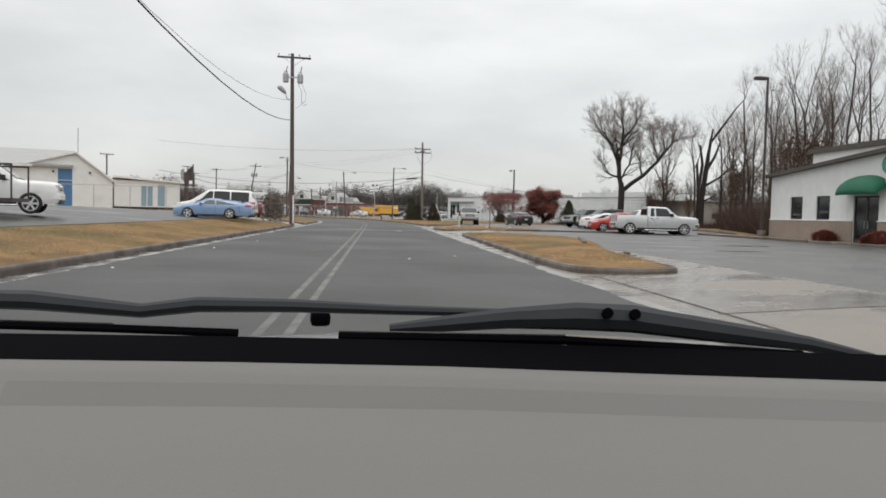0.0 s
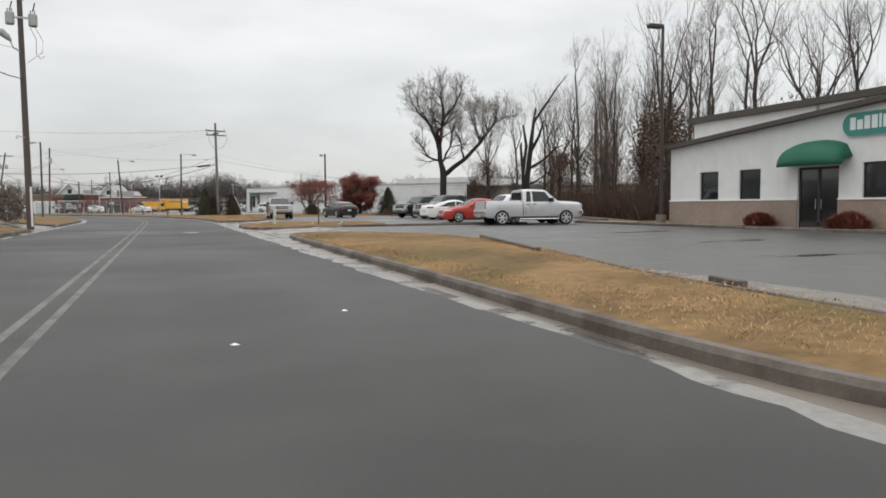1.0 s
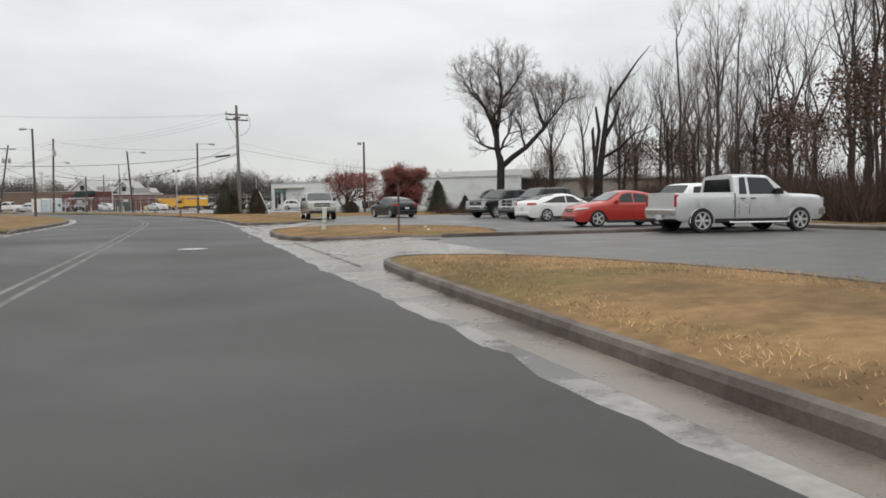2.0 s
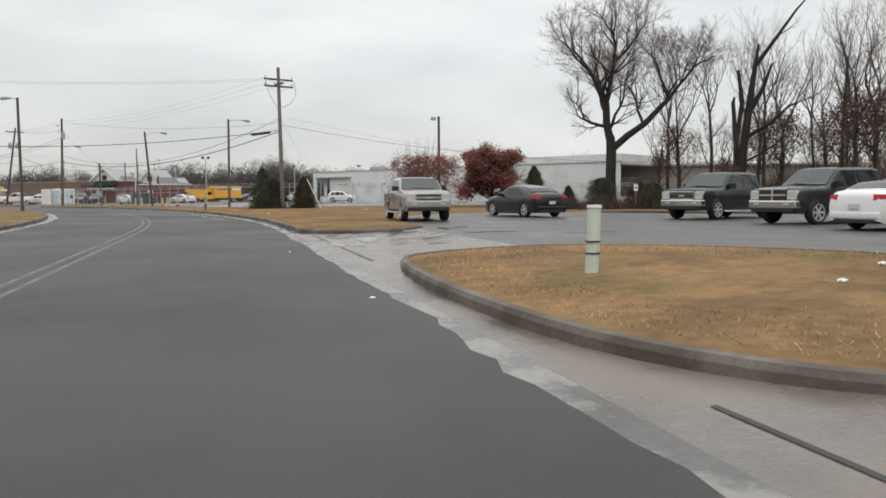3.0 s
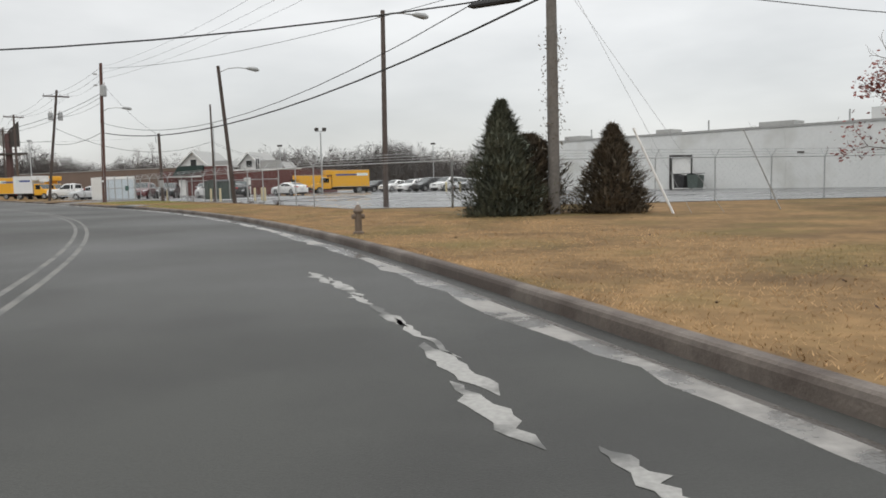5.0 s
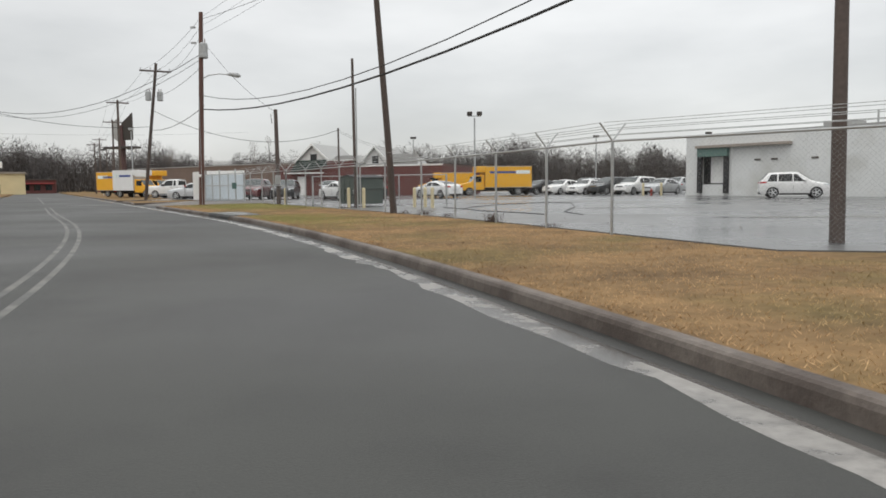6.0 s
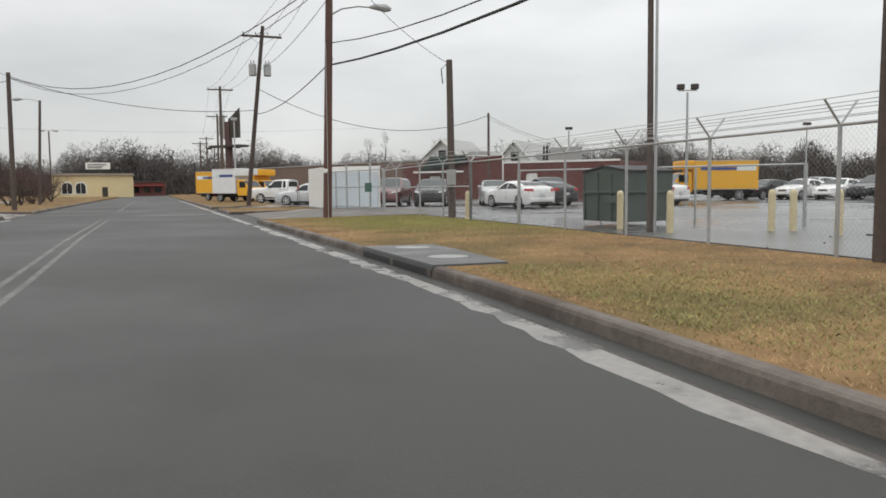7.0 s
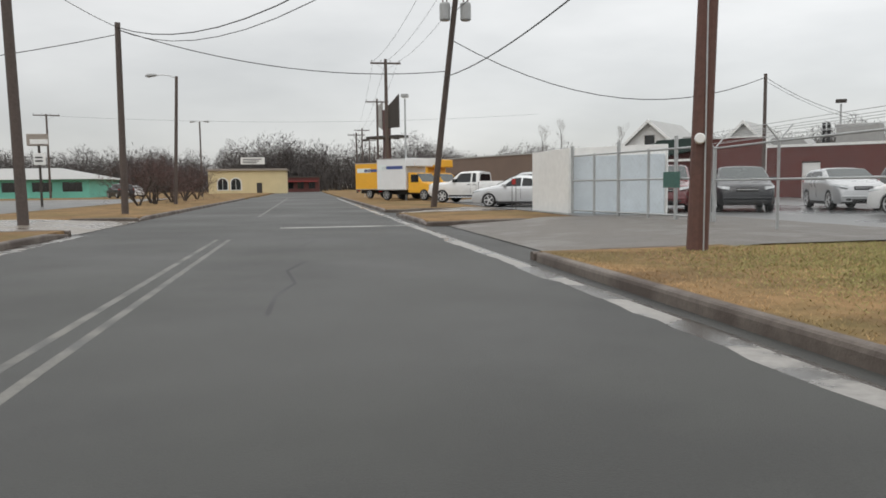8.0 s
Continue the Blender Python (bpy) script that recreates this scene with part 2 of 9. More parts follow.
BRICK_RED = mat("dark_red_brick", (0.125, 0.048, 0.043), 0.9, vary=0.2, grain=9, large=0.5, bump=0.3, bump_scale=25)
BRICK_BROWN = mat("brown_brick", (0.165, 0.122, 0.100), 0.9, vary=0.2, grain=9, large=0.5, bump=0.3, bump_scale=25)
GREEN_ROOF = mat("dark_green_shingles", (0.022, 0.040, 0.034), 0.8, vary=0.2, grain=7, large=0.8)
YELLOW_WALL = mat("pale_yellow_stucco", (0.62, 0.52, 0.31), 0.85, vary=0.1, grain=6, large=0.5)
MINT_WALL = mat("mint_green_siding", (0.17, 0.50, 0.40), 0.7, vary=0.1, grain=4, large=0.5)
SHED_BROWN = mat("rusty_brown_metal_siding", (0.30, 0.262, 0.225), 0.7, vary=0.2, grain=5, large=0.5)
TRUCK_YELLOW = mat("rental_truck_yellow", (0.78, 0.40, 0.025), 0.4, vary=0.06, grain=4, large=0.8, coat=0.3)
TRUCK_BLUE = mat("truck_stripe_blue", (0.055, 0.085, 0.26), 0.4, vary=0.05)
DUMPSTER_GREEN = mat("dark_green_dumpster_steel", (0.068, 0.088, 0.078), 0.6, vary=0.25, grain=6, large=1.2)
BOLLARD = mat("faded_yellow_bollard_paint", (0.60, 0.52, 0.33), 0.6, vary=0.15, grain=9, large=2)
CONTAINER_BLUE = mat("pale_blue_painted_sheet", (0.58, 0.64, 0.68), 0.5, vary=0.1, grain=4, large=0.8)
RUBBER = mat("tyre_rubber", (0.018, 0.018, 0.019), 0.8, vary=0.15, grain=12)
ALLOY = mat("alloy_wheel", (0.66, 0.67, 0.68), 0.32, metal=0.55, vary=0.1)
CHROME = mat("chrome_trim", (0.75, 0.76, 0.77), 0.12, metal=1.0, vary=0.04, rough_vary=0.03)
BLACK_PLASTIC = mat("black_plastic", (0.018, 0.018, 0.019), 0.6, vary=0.15)
GRILLE_MESH = mat("dull_chrome_mesh", (0.10, 0.103, 0.106), 0.35, metal=0.6, vary=0.2, grain=30)
LAMP_CLEAR = mat("headlamp_lens", (0.46, 0.48, 0.49), 0.08, vary=0.06)
LAMP_RED = mat("tail_lamp_red", (0.42, 0.012, 0.014), 0.2, vary=0.06)
PLATE = mat("number_plate_pale", (0.55, 0.56, 0.58), 0.5, vary=0.05)
PAINTS = {}


def paint(name, color, metal=0.0):
    if name not in PAINTS:
        PAINTS[name] = mat(name, color, 0.32, metal=metal, vary=0.05, grain=3, large=0.7, coat=0.8 if max(color) > 0.1 else 0.5, spec=0.5 if max(color) > 0.1 else 0.4, second=tuple(0.75 * c for c in color), second_at=(0.58, 0.85), second_scale=1.2)
    return PAINTS[name]


# ---- building helpers ----
def mesh_from(name, verts, faces, smooth=False):
    me = bpy.data.meshes.new(name)
    me.from_pydata(verts, [], faces)
    me.validate()
    if smooth:
        me.polygons.foreach_set("use_smooth", [True] * len(me.polygons))
    me.update()
    return me


def part(name, bm, material, parent=None, label="", smooth=False):
    me = bpy.data.meshes.new(name)
    bm.to_mesh(me)
    bm.free()
    if smooth:
        me.polygons.foreach_set("use_smooth", [True] * len(me.polygons))
    ob = new(name, me)
    me.materials.append(material)
    ob.parent = parent
    if label:
        ob["label"] = label
    return ob


def part_py(name, verts, faces, material, parent=None, label="", smooth=False):
    ob = new(name, mesh_from(name, verts, faces, smooth))
    ob.data.materials.append(material)
    ob.parent = parent
    if label:
        ob["label"] = label
    return ob


def share(name, me, m, parent=None, label=""):
    """Another object on the same mesh."""
    ob = new(name, me)
    ob.parent = parent
    ob.matrix_basis = m
    if label:
        ob["label"] = label
    return ob


def thing(name, m, label, category, group="", kind=""):
    ob = new(name)
    ob.empty_display_size = 0.2
    ob.matrix_basis = m
    return tagged(ob, label, category, group, kind)


def box(bm, x0, x1, y0, y1, z0, z1, bevel=0.0):
    vs = [bm.verts.new(p) for p in ((x0, y0, z0), (x1, y0, z0), (x1, y1, z0), (x0, y1, z0), (x0, y0, z1), (x1, y0, z1), (x1, y1, z1), (x0, y1, z1))]
    fs = [bm.faces.new([vs[i] for i in f]) for f in ((3, 2, 1, 0), (4, 5, 6, 7), (0, 1, 5, 4), (1, 2, 6, 5), (2, 3, 7, 6), (3, 0, 4, 7))]
    if bevel:
        bmesh.ops.bevel(bm, geom=list({e for f in fs for e in f.edges}), offset=bevel, segments=2, affect="EDGES", profile=0.6)


def boxed(x0, x1, y0, y1, z0, z1, bevel=0.0):
    bm = bmesh.new()
    box(bm, x0, x1, y0, y1, z0, z1, bevel)
    return bm


def tube(bm, points, radii, sides=8, cap=True):
    """A tube through the points."""
    pts = [Vector(p) for p in points]
    if not hasattr(radii, "__len__"):
        radii = [radii] * len(pts)
    rings = []
    up = Vector((0, 0, 1))
    for i, p in enumerate(pts):
        d = (pts[min(i + 1, len(pts) - 1)] - pts[max(i - 1, 0)]).normalized()
        ref = up if abs(d.z) < 0.95 else Vector((1, 0, 0))
        u = d.cross(ref).normalized()
        v = d.cross(u)
        rings.append([bm.verts.new(p + (u * math.cos(a) + v * math.sin(a)) * radii[i]) for a in (2 * math.pi * k / sides for k in range(sides))])
    for a, b in zip(rings[:-1], rings[1:]):
        for k in range(sides):
            bm.faces.new((a[k], b[k], b[(k + 1) % sides], a[(k + 1) % sides]))
    if cap:
        bm.faces.new(rings[0])
        bm.faces.new(rings[-1][::-1])


def tubed(points, radii, sides=8):
    bm = bmesh.new()
    tube(bm, points, radii, sides)
    return bm


def revolve(bm, profile, centre, axis="z", sides=20):
    """A body turned from (radius, height) pairs about an axis through centre."""
    rings = []
    for r, h in profile:
        ring = []
        for k in range(sides):
            a = 2 * math.pi * k / sides
            p = {"z": (r * math.cos(a), r * math.sin(a), h), "y": (r * math.cos(a), h, r * math.sin(a)), "x": (h, r * math.cos(a), r * math.sin(a))}[axis]
            ring.append(bm.verts.new(Vector(centre) + Vector(p)))
        rings.append(ring)
    for a, b in zip(rings[:-1], rings[1:]):
        for k in range(sides):
            bm.faces.new((a[k], a[(k + 1) % sides], b[(k + 1) % sides], b[k]))
    bm.faces.new(rings[0][::-1])
    bm.faces.new(rings[-1])
    bmesh.ops.recalc_face_normals(bm, faces=bm.faces[:])


# ---- the road's line: straight, a bend to the left, straight again ----
ROAD_X, BEND_Y, BEND_R, BEND_A = -0.85, 77.0, 140.0, radians(28.0)
BEND_L = BEND_R * BEND_A


def road(s, d, z=0.0):
    """A place s metres along the road's middle line and d metres to its right."""
    if s <= BEND_Y:
        return (ROAD_X + d, s, z)
    a = min((s - BEND_Y) / BEND_R, BEND_A)
    x, y = ROAD_X - BEND_R * (1 - math.cos(a)), BEND_Y + BEND_R * math.sin(a)
    rest = max(0.0, s - BEND_Y - BEND_L)
    x, y = x - rest * math.sin(a), y + rest * math.cos(a)
    return (x + d * math.cos(a), y + d * math.sin(a), z)


def road_turn(s):
    return min(max((s - BEND_Y) / BEND_R, 0.0), BEND_A)


def lerp(x, pairs):
    """Straight lines through (x, y) pairs."""
    if x <= pairs[0][0]:
        return pairs[0][1]
    for (x0, y0), (x1, y1) in zip(pairs[:-1], pairs[1:]):
        if x <= x1:
            return y0 + (y1 - y0) * (x - x0) / (x1 - x0)
    return pairs[-1][1]


def ground_z(s, d):
    """The height of the land: level on the right, a bank that climbs to a higher lot on the left of the first stretch."""
    if d >= 0:
        return lerp(d, ((5.5, 0.15), (8.5, 0.18)))
    high = lerp(s, ((62, 1.0), (92, 0.0)))
    return lerp(-d, ((5.5, 0.15), (9.0, 0.15 + 0.36 * high), (14.5, 0.15 + 0.76 * high), (26, 0.16 + 1.05 * high), (45, 0.17 + 1.25 * high)))


def inset(s, side=1):
    """How far the right kerb stands in from the street's even half width."""
    return lerp(s, ((74, 0.18), (84, 0.32), (92, 0.44), (98, 0.60), (128, 0.80), (158, 0.73))) if side > 0 else 0.0


def fence_d(s):
    """How far from the middle line the yard's front fence stands."""
    return lerp(s, ((127, 9.8), (138, 10.2), (147, 10.5), (158, 11.0)))


# ---- ground, road, kerbs, lots ----
from mathutils.geometry import tessellate_polygon


def strip(name, s_list, d_list, z_of, material, parent=None):
    """A sheet over stretches of the road's line: z_of(s, d)."""
    verts = [road(s, d, z_of(s, d)) for s in s_list for d in d_list]
    n = len(d_list)
    faces = [(i * n + j, i * n + j + 1, (i + 1) * n + j + 1, (i + 1) * n + j) for i in range(len(s_list) - 1) for j in range(n - 1)]
    return part_py(name, verts, faces, material, parent)


def steps(a, b, step):
    n = max(1, round((b - a) / step))
    return [a + (b - a) * k / n for k in range(n + 1)]


LOT_END = 80.3
G_D = [-62, -45, -30, -20, -14, -9, -7.2, -5.51, -5.46, 5.46, 5.51, 7, 8.5, 12, 20, 30, 45, 62]
DRIVES = ((1, 162.0, 173.0), (1, 181.0, 185.5), (-1, 57.8, 67.2), (-1, 172.2, 180.8))
G_S = sorted(set(steps(-70, 330, 4) + [75.6, 75.7, LOT_END, LOT_END + 0.1] + [s + e for _, a, b in DRIVES for s in (a, b) for e in (-0.05, 0.05)]))


def sheet_z(s, d):
    if abs(d) < 5.5 or (0 < d < 8.4 and s <= 75.65) or (0 < d < 6.2 and s <= LOT_END):
        return -0.07
    for side, a, b in DRIVES:
        if a < s < b and 0 < d * side < 7.3:
            return -0.07
    return ground_z(s, d) - 0.004


verts = [road(s, d - (inset(s) if d in (5.46, 5.51) and s > 75.65 else 0.0), sheet_z(s, d)) for s in G_S for d in G_D]
n = len(G_D)
faces = [(i * n + j, i * n + j + 1, (i + 1) * n + j + 1, (i + 1) * n + j) for i in range(len(G_S) - 1) for j in range(n - 1)]
rim = [j for j in range(n)] + [i * n + n - 1 for i in range(1, len(G_S))] + [(len(G_S) - 1) * n + j for j in range(n - 2, -1, -1)] + [i * n for i in range(len(G_S) - 2, 0, -1)]
start = len(verts)
for k in rim:
    v = Vector(verts[k]) - Vector((-20, 120, 0))
    v.z = 0
    q = v.normalized() * 3200
    verts.append((q.x - 20, q.y + 120, 0.0))
faces += [(rim[i], start + i, start + (i + 1) % len(rim), rim[(i + 1) % len(rim)]) for i in range(len(rim))]
ground = part_py("ground", verts, faces, GRASS)
bm = bmesh.new()
bm.from_mesh(ground.data)
bmesh.ops.recalc_face_normals(bm, faces=bm.faces[:])
bm.to_mesh(ground.data)
bm.free()
tagged(ground, "dormant yellow-brown winter grass beside the road", "ground", kind="structure")

ROAD_S = sorted(set(steps(-60, 244, 2.5)))
road_sheet = strip("road", ROAD_S, [-5.46, -4.75, 0, 4.75, 5.46], lambda s, d: 0.0 if abs(d) < 5 else -0.01, ASPHALT_ROAD)
tagged(road_sheet, "wet grey asphalt street that bends to the left", "road", kind="structure")
cross = part_py("road", [(*road(246 + a, d)[:2], 0.004) for a in (-9, 3) for d in (-95, 95)], [(0, 1, 3, 2)], ASPHALT_ROAD)
tagged(cross, "wet asphalt cross street at the far end", "road", kind="structure")
beyond = strip("road", [248, 330, 600], [-5, 5], lambda s, d: 0.002, ASPHALT_ROAD)
tagged(beyond, "asphalt street beyond the crossing", "road", kind="structure")


def shift(s):
    """How far the painted middle line strays from the middle of the street."""
    return lerp(s, ((60, -0.15), (95, -0.32), (125, -0.50), (142, -0.78), (155, -1.0)))


def line(name, s0, s1, d, width, label, z=0.001):
    ss = steps(s0, s1, 1.5)
    verts_l = [road(s, d + shift(s) + e, z) for s in ss for e in (-width / 2, width / 2)]
    ob = part_py(name, verts_l, [(2 * i, 2 * i + 1, 2 * i + 3, 2 * i + 2) for i in range(len(ss) - 1)], LINE)
    return tagged(ob, label, "road marking", kind="structure")


for off in (-0.15, 0.15):
    line("lane_line", -30, 169, off, 0.10, "worn pale double centre line on the asphalt")
line("lane_line", 183, 238, 0.0, 0.13, "faded centre line on the asphalt")
stop_bar = strip("stop_line", [173.5, 174.0], [0.2, 4.4], lambda s, d: 0.001, BAR_PAINT)
tagged(stop_bar, "worn white bar across the lane", "road marking", kind="structure")


def kerb(s0, s1, side, sink=True, label="stained concrete kerb along the street"):
    """A kerb with rounded top; its face stands half a lane's width from the middle line."""
    prof = [(5.36, -0.05), (5.37, 0.10), (5.385, 0.135), (5.41, 0.15), (5.50, 0.155), (5.53, 0.145), (5.54, 0.05)]
    ss = steps(s0, s1, 1.5)
    vs, fs = [], []
    for i, s in enumerate(ss):
        dip = 1.0 if 0 < i < len(ss) - 1 or not sink else 0.35
        vs += [road(s, side * (d - inset(s, side)), z * dip if z > 0 else z) for d, z in prof]
    k = len(prof)
    for i in range(len(ss) - 1):
        for j in range(k - 1):
            a = (i * k + j, i * k + j + 1, (i + 1) * k + j + 1, (i + 1) * k + j)
            fs.append(a if side < 0 else a[::-1])
    fs += [tuple(range(k)), tuple(range((len(ss) - 1) * k, len(ss) * k))]
    return tagged(part_py("kerb", vs, fs, KERB), label, "kerb", kind="structure")


gutter_rng = random.Random(9)


def gutter(s0, s1, side):
    ss = steps(s0, s1, 0.4)
    worn = [4.86 + gutter_rng.gauss(0, 0.035) + 0.05 * math.sin(0.9 * s) * math.sin(0.23 * s + 1) for s in ss]
    vs = [road(s, side * (d - inset(s, side)), 0.0008) for s, w in zip(ss, worn) for d in (w, 5.10)]
    ob = part_py("gutter", vs, [(2 * i, 2 * i + 1, 2 * i + 3, 2 * i + 2) for i in range(len(ss) - 1)], GUTTER)
    tagged(ob, "pale wet concrete gutter strip", "gutter", kind="structure")
    ss = steps(s0, s1, 1.5)
    vs = [road(s, side * (d - inset(s, side)), z) for s in ss for d, z in ((5.10, 0.0008), (5.50, -0.004))]
    ob = part_py("gutter", vs, [(2 * i, 2 * i + 1, 2 * i + 3, 2 * i + 2) for i in range(len(ss) - 1)], CHANNEL)
    return tagged(ob, "dark wet gutter channel", "gutter", kind="structure")


def kerb_return(s, side, reach):
    """The kerb's short leg along a driveway, sinking into it."""
    vs, fs = [], []
    ds = steps(5.38 - inset(s, side), 5.38 + reach, 0.3)
    for i, d in enumerate(ds):
        low = ground_z(s, side * d) + (0.0 if abs(d) > 5.6 else -0.02)
        for e, z in ((-0.09, -0.08), (-0.09, low - 0.015), (-0.05, low + 0.012), (0.05, low + 0.012), (0.09, low - 0.015), (0.09, -0.08)):
            vs.append(road(s + e, side * d, z))
    for i in range(len(ds) - 1):
        for j in range(5):
            fs.append((i * 6 + j, i * 6 + j + 1, i * 6 + j + 7, i * 6 + j + 6))
    fs += [tuple(range(6)), tuple(range((len(ds) - 1) * 6, len(ds) * 6))]
    return tagged(part_py("kerb", vs, fs, KERB), "short stained kerb leg beside the driveway", "kerb", kind="structure")


for side, a, b in DRIVES:
    for s in (a, b):
        kerb_return(s, side, 2.4)
kerb(-60, 57.5, -1)
kerb(67.5, 172, -1)
kerb(181, 234, -1)
kerb(76.8, 161.7, 1, False)
kerb(173.2, 181.0, 1)
kerb(185.5, 234, 1)
gutter(-60, 172, -1)
gutter(-60, 234, 1)
# the storm inlet: a wet concrete slab with two round lids, its throat a black strip on the kerb
inlet = thing("storm_inlet", Matrix.Translation(road(144.55, 5.355 - inset(144.55))) @ Matrix.Rotation(road_turn(144.55), 4, "Z"), "wet grey concrete storm inlet slab set in the grass verge", "storm drain")
bm = bmesh.new()
ring_in = [bm.verts.new((x, y, 0.176)) for x, y in ((-0.02, -1.93), (1.14, -1.97), (1.22, -1.2), (1.36, 1.0), (1.34, 1.86), (-0.02, 1.95))]
top_in = bm.faces.new(ring_in)
low_in = bmesh.ops.extrude_face_region(bm, geom=[top_in])
for v in low_in["geom"]:
    if isinstance(v, bmesh.types.BMVert):
        v.co.z = 0.10
bmesh.ops.recalc_face_normals(bm, faces=bm.faces[:])
bmesh.ops.bevel(bm, geom=[e for e in bm.edges if all(v.co.z > 0.17 for v in e.verts)], offset=0.018, segments=2, affect="EDGES")
part("slab", bm, SLAB_WET, inlet, "wet grey concrete slab")
# solid black strip paints the shade of the opening onto the kerb face
part("throat", boxed(-0.028, 0.02, -1.72, 1.72, 0.006, 0.098), BLACK_PLASTIC, inlet, "dark open throat under the slab")
for y in (-1.80, 0.0, 1.80):
    part("pier", boxed(-0.034, 0.02, y - 0.07, y + 0.07, 0.0, 0.10, 0.008), KERB, inlet, "concrete pier in the throat")
for x, y in ((0.74, 1.22), (0.66, -0.78)):
    bm = bmesh.new()
    revolve(bm, [(0.315, 0.172), (0.315, 0.181), (0.29, 0.184), (0.285, 0.181), (0.05, 0.183)], (x, y, 0), "z", 28)
    part("lid", bm, LID_WET, inlet, "pale wet round iron lid")


def polygon_slab(name, outline, z, material, label, category, z_of=None):
    bm = bmesh.new()
    corners = [bm.verts.new((x, y, z_of(x, y) if z_of else z)) for x, y in outline]
    for tri in tessellate_polygon([[Vector((x, y, 0)) for x, y in outline]]):
        bm.faces.new([corners[i] for i in tri])
    bmesh.ops.recalc_face_normals(bm, faces=bm.faces[:])
    if bm.faces[:][0].normal.z < 0:
        bmesh.ops.reverse_faces(bm, faces=bm.faces[:])
    rim = [e for e in bm.edges if e.is_boundary]
    skirt = bmesh.ops.extrude_edge_only(bm, edges=rim)
    for v in skirt["geom"]:
        if isinstance(v, bmesh.types.BMVert):
            v.co.z -= 0.14
    return tagged(part(name, bm, material), label, category, kind="structure")


# the lot on the right, its wet aprons
polygon_slab("parking_lot", [(7.6, -55), (29, -55), (29, 48), (27, 54), (29.5, 62), (31, 72), (28, 80), (21.5, 88), (16, 91), (12.3, 88.5), (9.6, 84.0), (8.75, 79), (8.7, 76.5), (8.3, 74.7), (7.6, 74.1)], 0.188, ASPHALT_LOT,
             "patched wet asphalt car park behind the grass islands", "parking lot")
AP = [-55 + 2.9 * k for k in range(45)] + [74.9]
apron_v = [(x, y, z) for y in AP for x, z in ((4.0, 0.0002), (4.5, 0.004), (5.4, 0.06), (7.7, 0.194))]
apron_f = [(i * 4 + j, i * 4 + j + 1, i * 4 + j + 5, i * 4 + j + 4) for i in range(len(AP) - 1) for j in range(3)]
tagged(part_py("driveway_apron", apron_v, apron_f, CONCRETE), "wet tan concrete driveway apron", "driveway", kind="structure")
for y0, y1 in ((2.0, 2.05), (9.5, 9.55)):
    j_ob = part_py("joint", [(4.5, y0, 0.011), (7.7, y0, 0.199), (7.7, y1, 0.199), (4.5, y1, 0.011)], [(0, 1, 2, 3)], ASPHALT_ROAD)
    tagged(j_ob, "dark joint across the concrete apron", "joint", kind="structure")
for y0, y1, w in ((-20, 15.5, 0.05), (43.5, 53.2, 0.05), (63.5, 74, 0.05)):
    j_ob = part_py("joint", [(4.55, y0, 0.013), (4.55 + w, y0, 0.016), (4.55 + w, y1, 0.016), (4.55, y1, 0.013)], [(0, 1, 2, 3)], ASPHALT_ROAD)
    tagged(j_ob, "dark joint between gutter and apron", "joint", kind="structure")
# the higher lot and driveway on the left
left_lot = part_py("parking_lot", [(ROAD_X + d, y, ground_z(y, d) + 0.012) for y in (-60, 0, 30, 61.9) for d in (-62, -45, -30, -26, -20, -14.5, -9.6)], [(i * 7 + j, i * 7 + j + 1, i * 7 + j + 8, i * 7 + j + 7) for i in range(3) for j in range(6)], ASPHALT_LOT)
tagged(left_lot, "grey asphalt storage yard on a low bank", "parking lot", kind="structure")
left_drive = strip("driveway_apron", [57.8, 60, 63, 67.2], [-10, -9, -5.3], lambda s, d: 0.008 if d > -5.4 else ground_z(s, d) + 0.012, CONCRETE)
tagged(left_drive, "concrete driveway up to the storage yard", "driveway", kind="structure")
far_drive = strip("driveway_apron", [172.2, 176, 180.8], [-30, -12, -9.0, -5.3], lambda s, d: 0.008 if d > -5.4 else ground_z(s, d) + 0.012, CONCRETE)
tagged(far_drive, "wet concrete driveway beside the tree island", "driveway", kind="structure")
far_lot = strip("parking_lot", [150, 180, 215, 238], [-60, -40, -22, -13.2], lambda s, d: ground_z(s, d) + 0.010, ASPHALT_LOT)
tagged(far_lot, "wet grey car park of the mint green building", "parking lot", kind="structure")
# the fenced yard on the right of the bend
yard_out = [road(s, fence_d(s) + 0.12)[:2] for s in steps(123, 163, 4)] + [(-22.0, 172.5), (-36, 198), (-10, 232), (40, 232), (90, 190), (60, 118), (36, 121), (5.0, 124.3)]
polygon_slab("parking_lot", yard_out, 0.20, ASPHALT_YARD, "wet asphalt yard with puddles behind the wire fence", "parking lot")
gate_drive = strip("driveway_apron", [161.6, 165, 169, 173.3], [5.3, 5.6, 8.6, 10.4, 13.5], lambda s, d: 0.01 if d < 5.4 else 0.04 if d < 6 else ground_z(s, d) + 0.02 if d < 9 else 0.207, DIRTY_DRIVE)
tagged(gate_drive, "asphalt driveway to the yard gate", "driveway", kind="structure")
small_drive = strip("driveway_apron", [180.6, 183, 185.9], [5.3, 5.6, 8.6, 26], lambda s, d: 0.01 if d < 5.4 else 0.04 if d < 6 else ground_z(s, d) + 0.012, CONCRETE)
tagged(small_drive, "concrete driveway to the parked trucks", "driveway", kind="structure")


def island_foot(x, y, kerb_to):
    """How the islands rise with the apron from the street to the lot."""
    far = 0.19 if kerb_to > 900 else lerp(y, ((74.5, 0.24), (79.5, 0.06)))
    return lerp(x, ((4.5, 0.0), (7.7, far)))


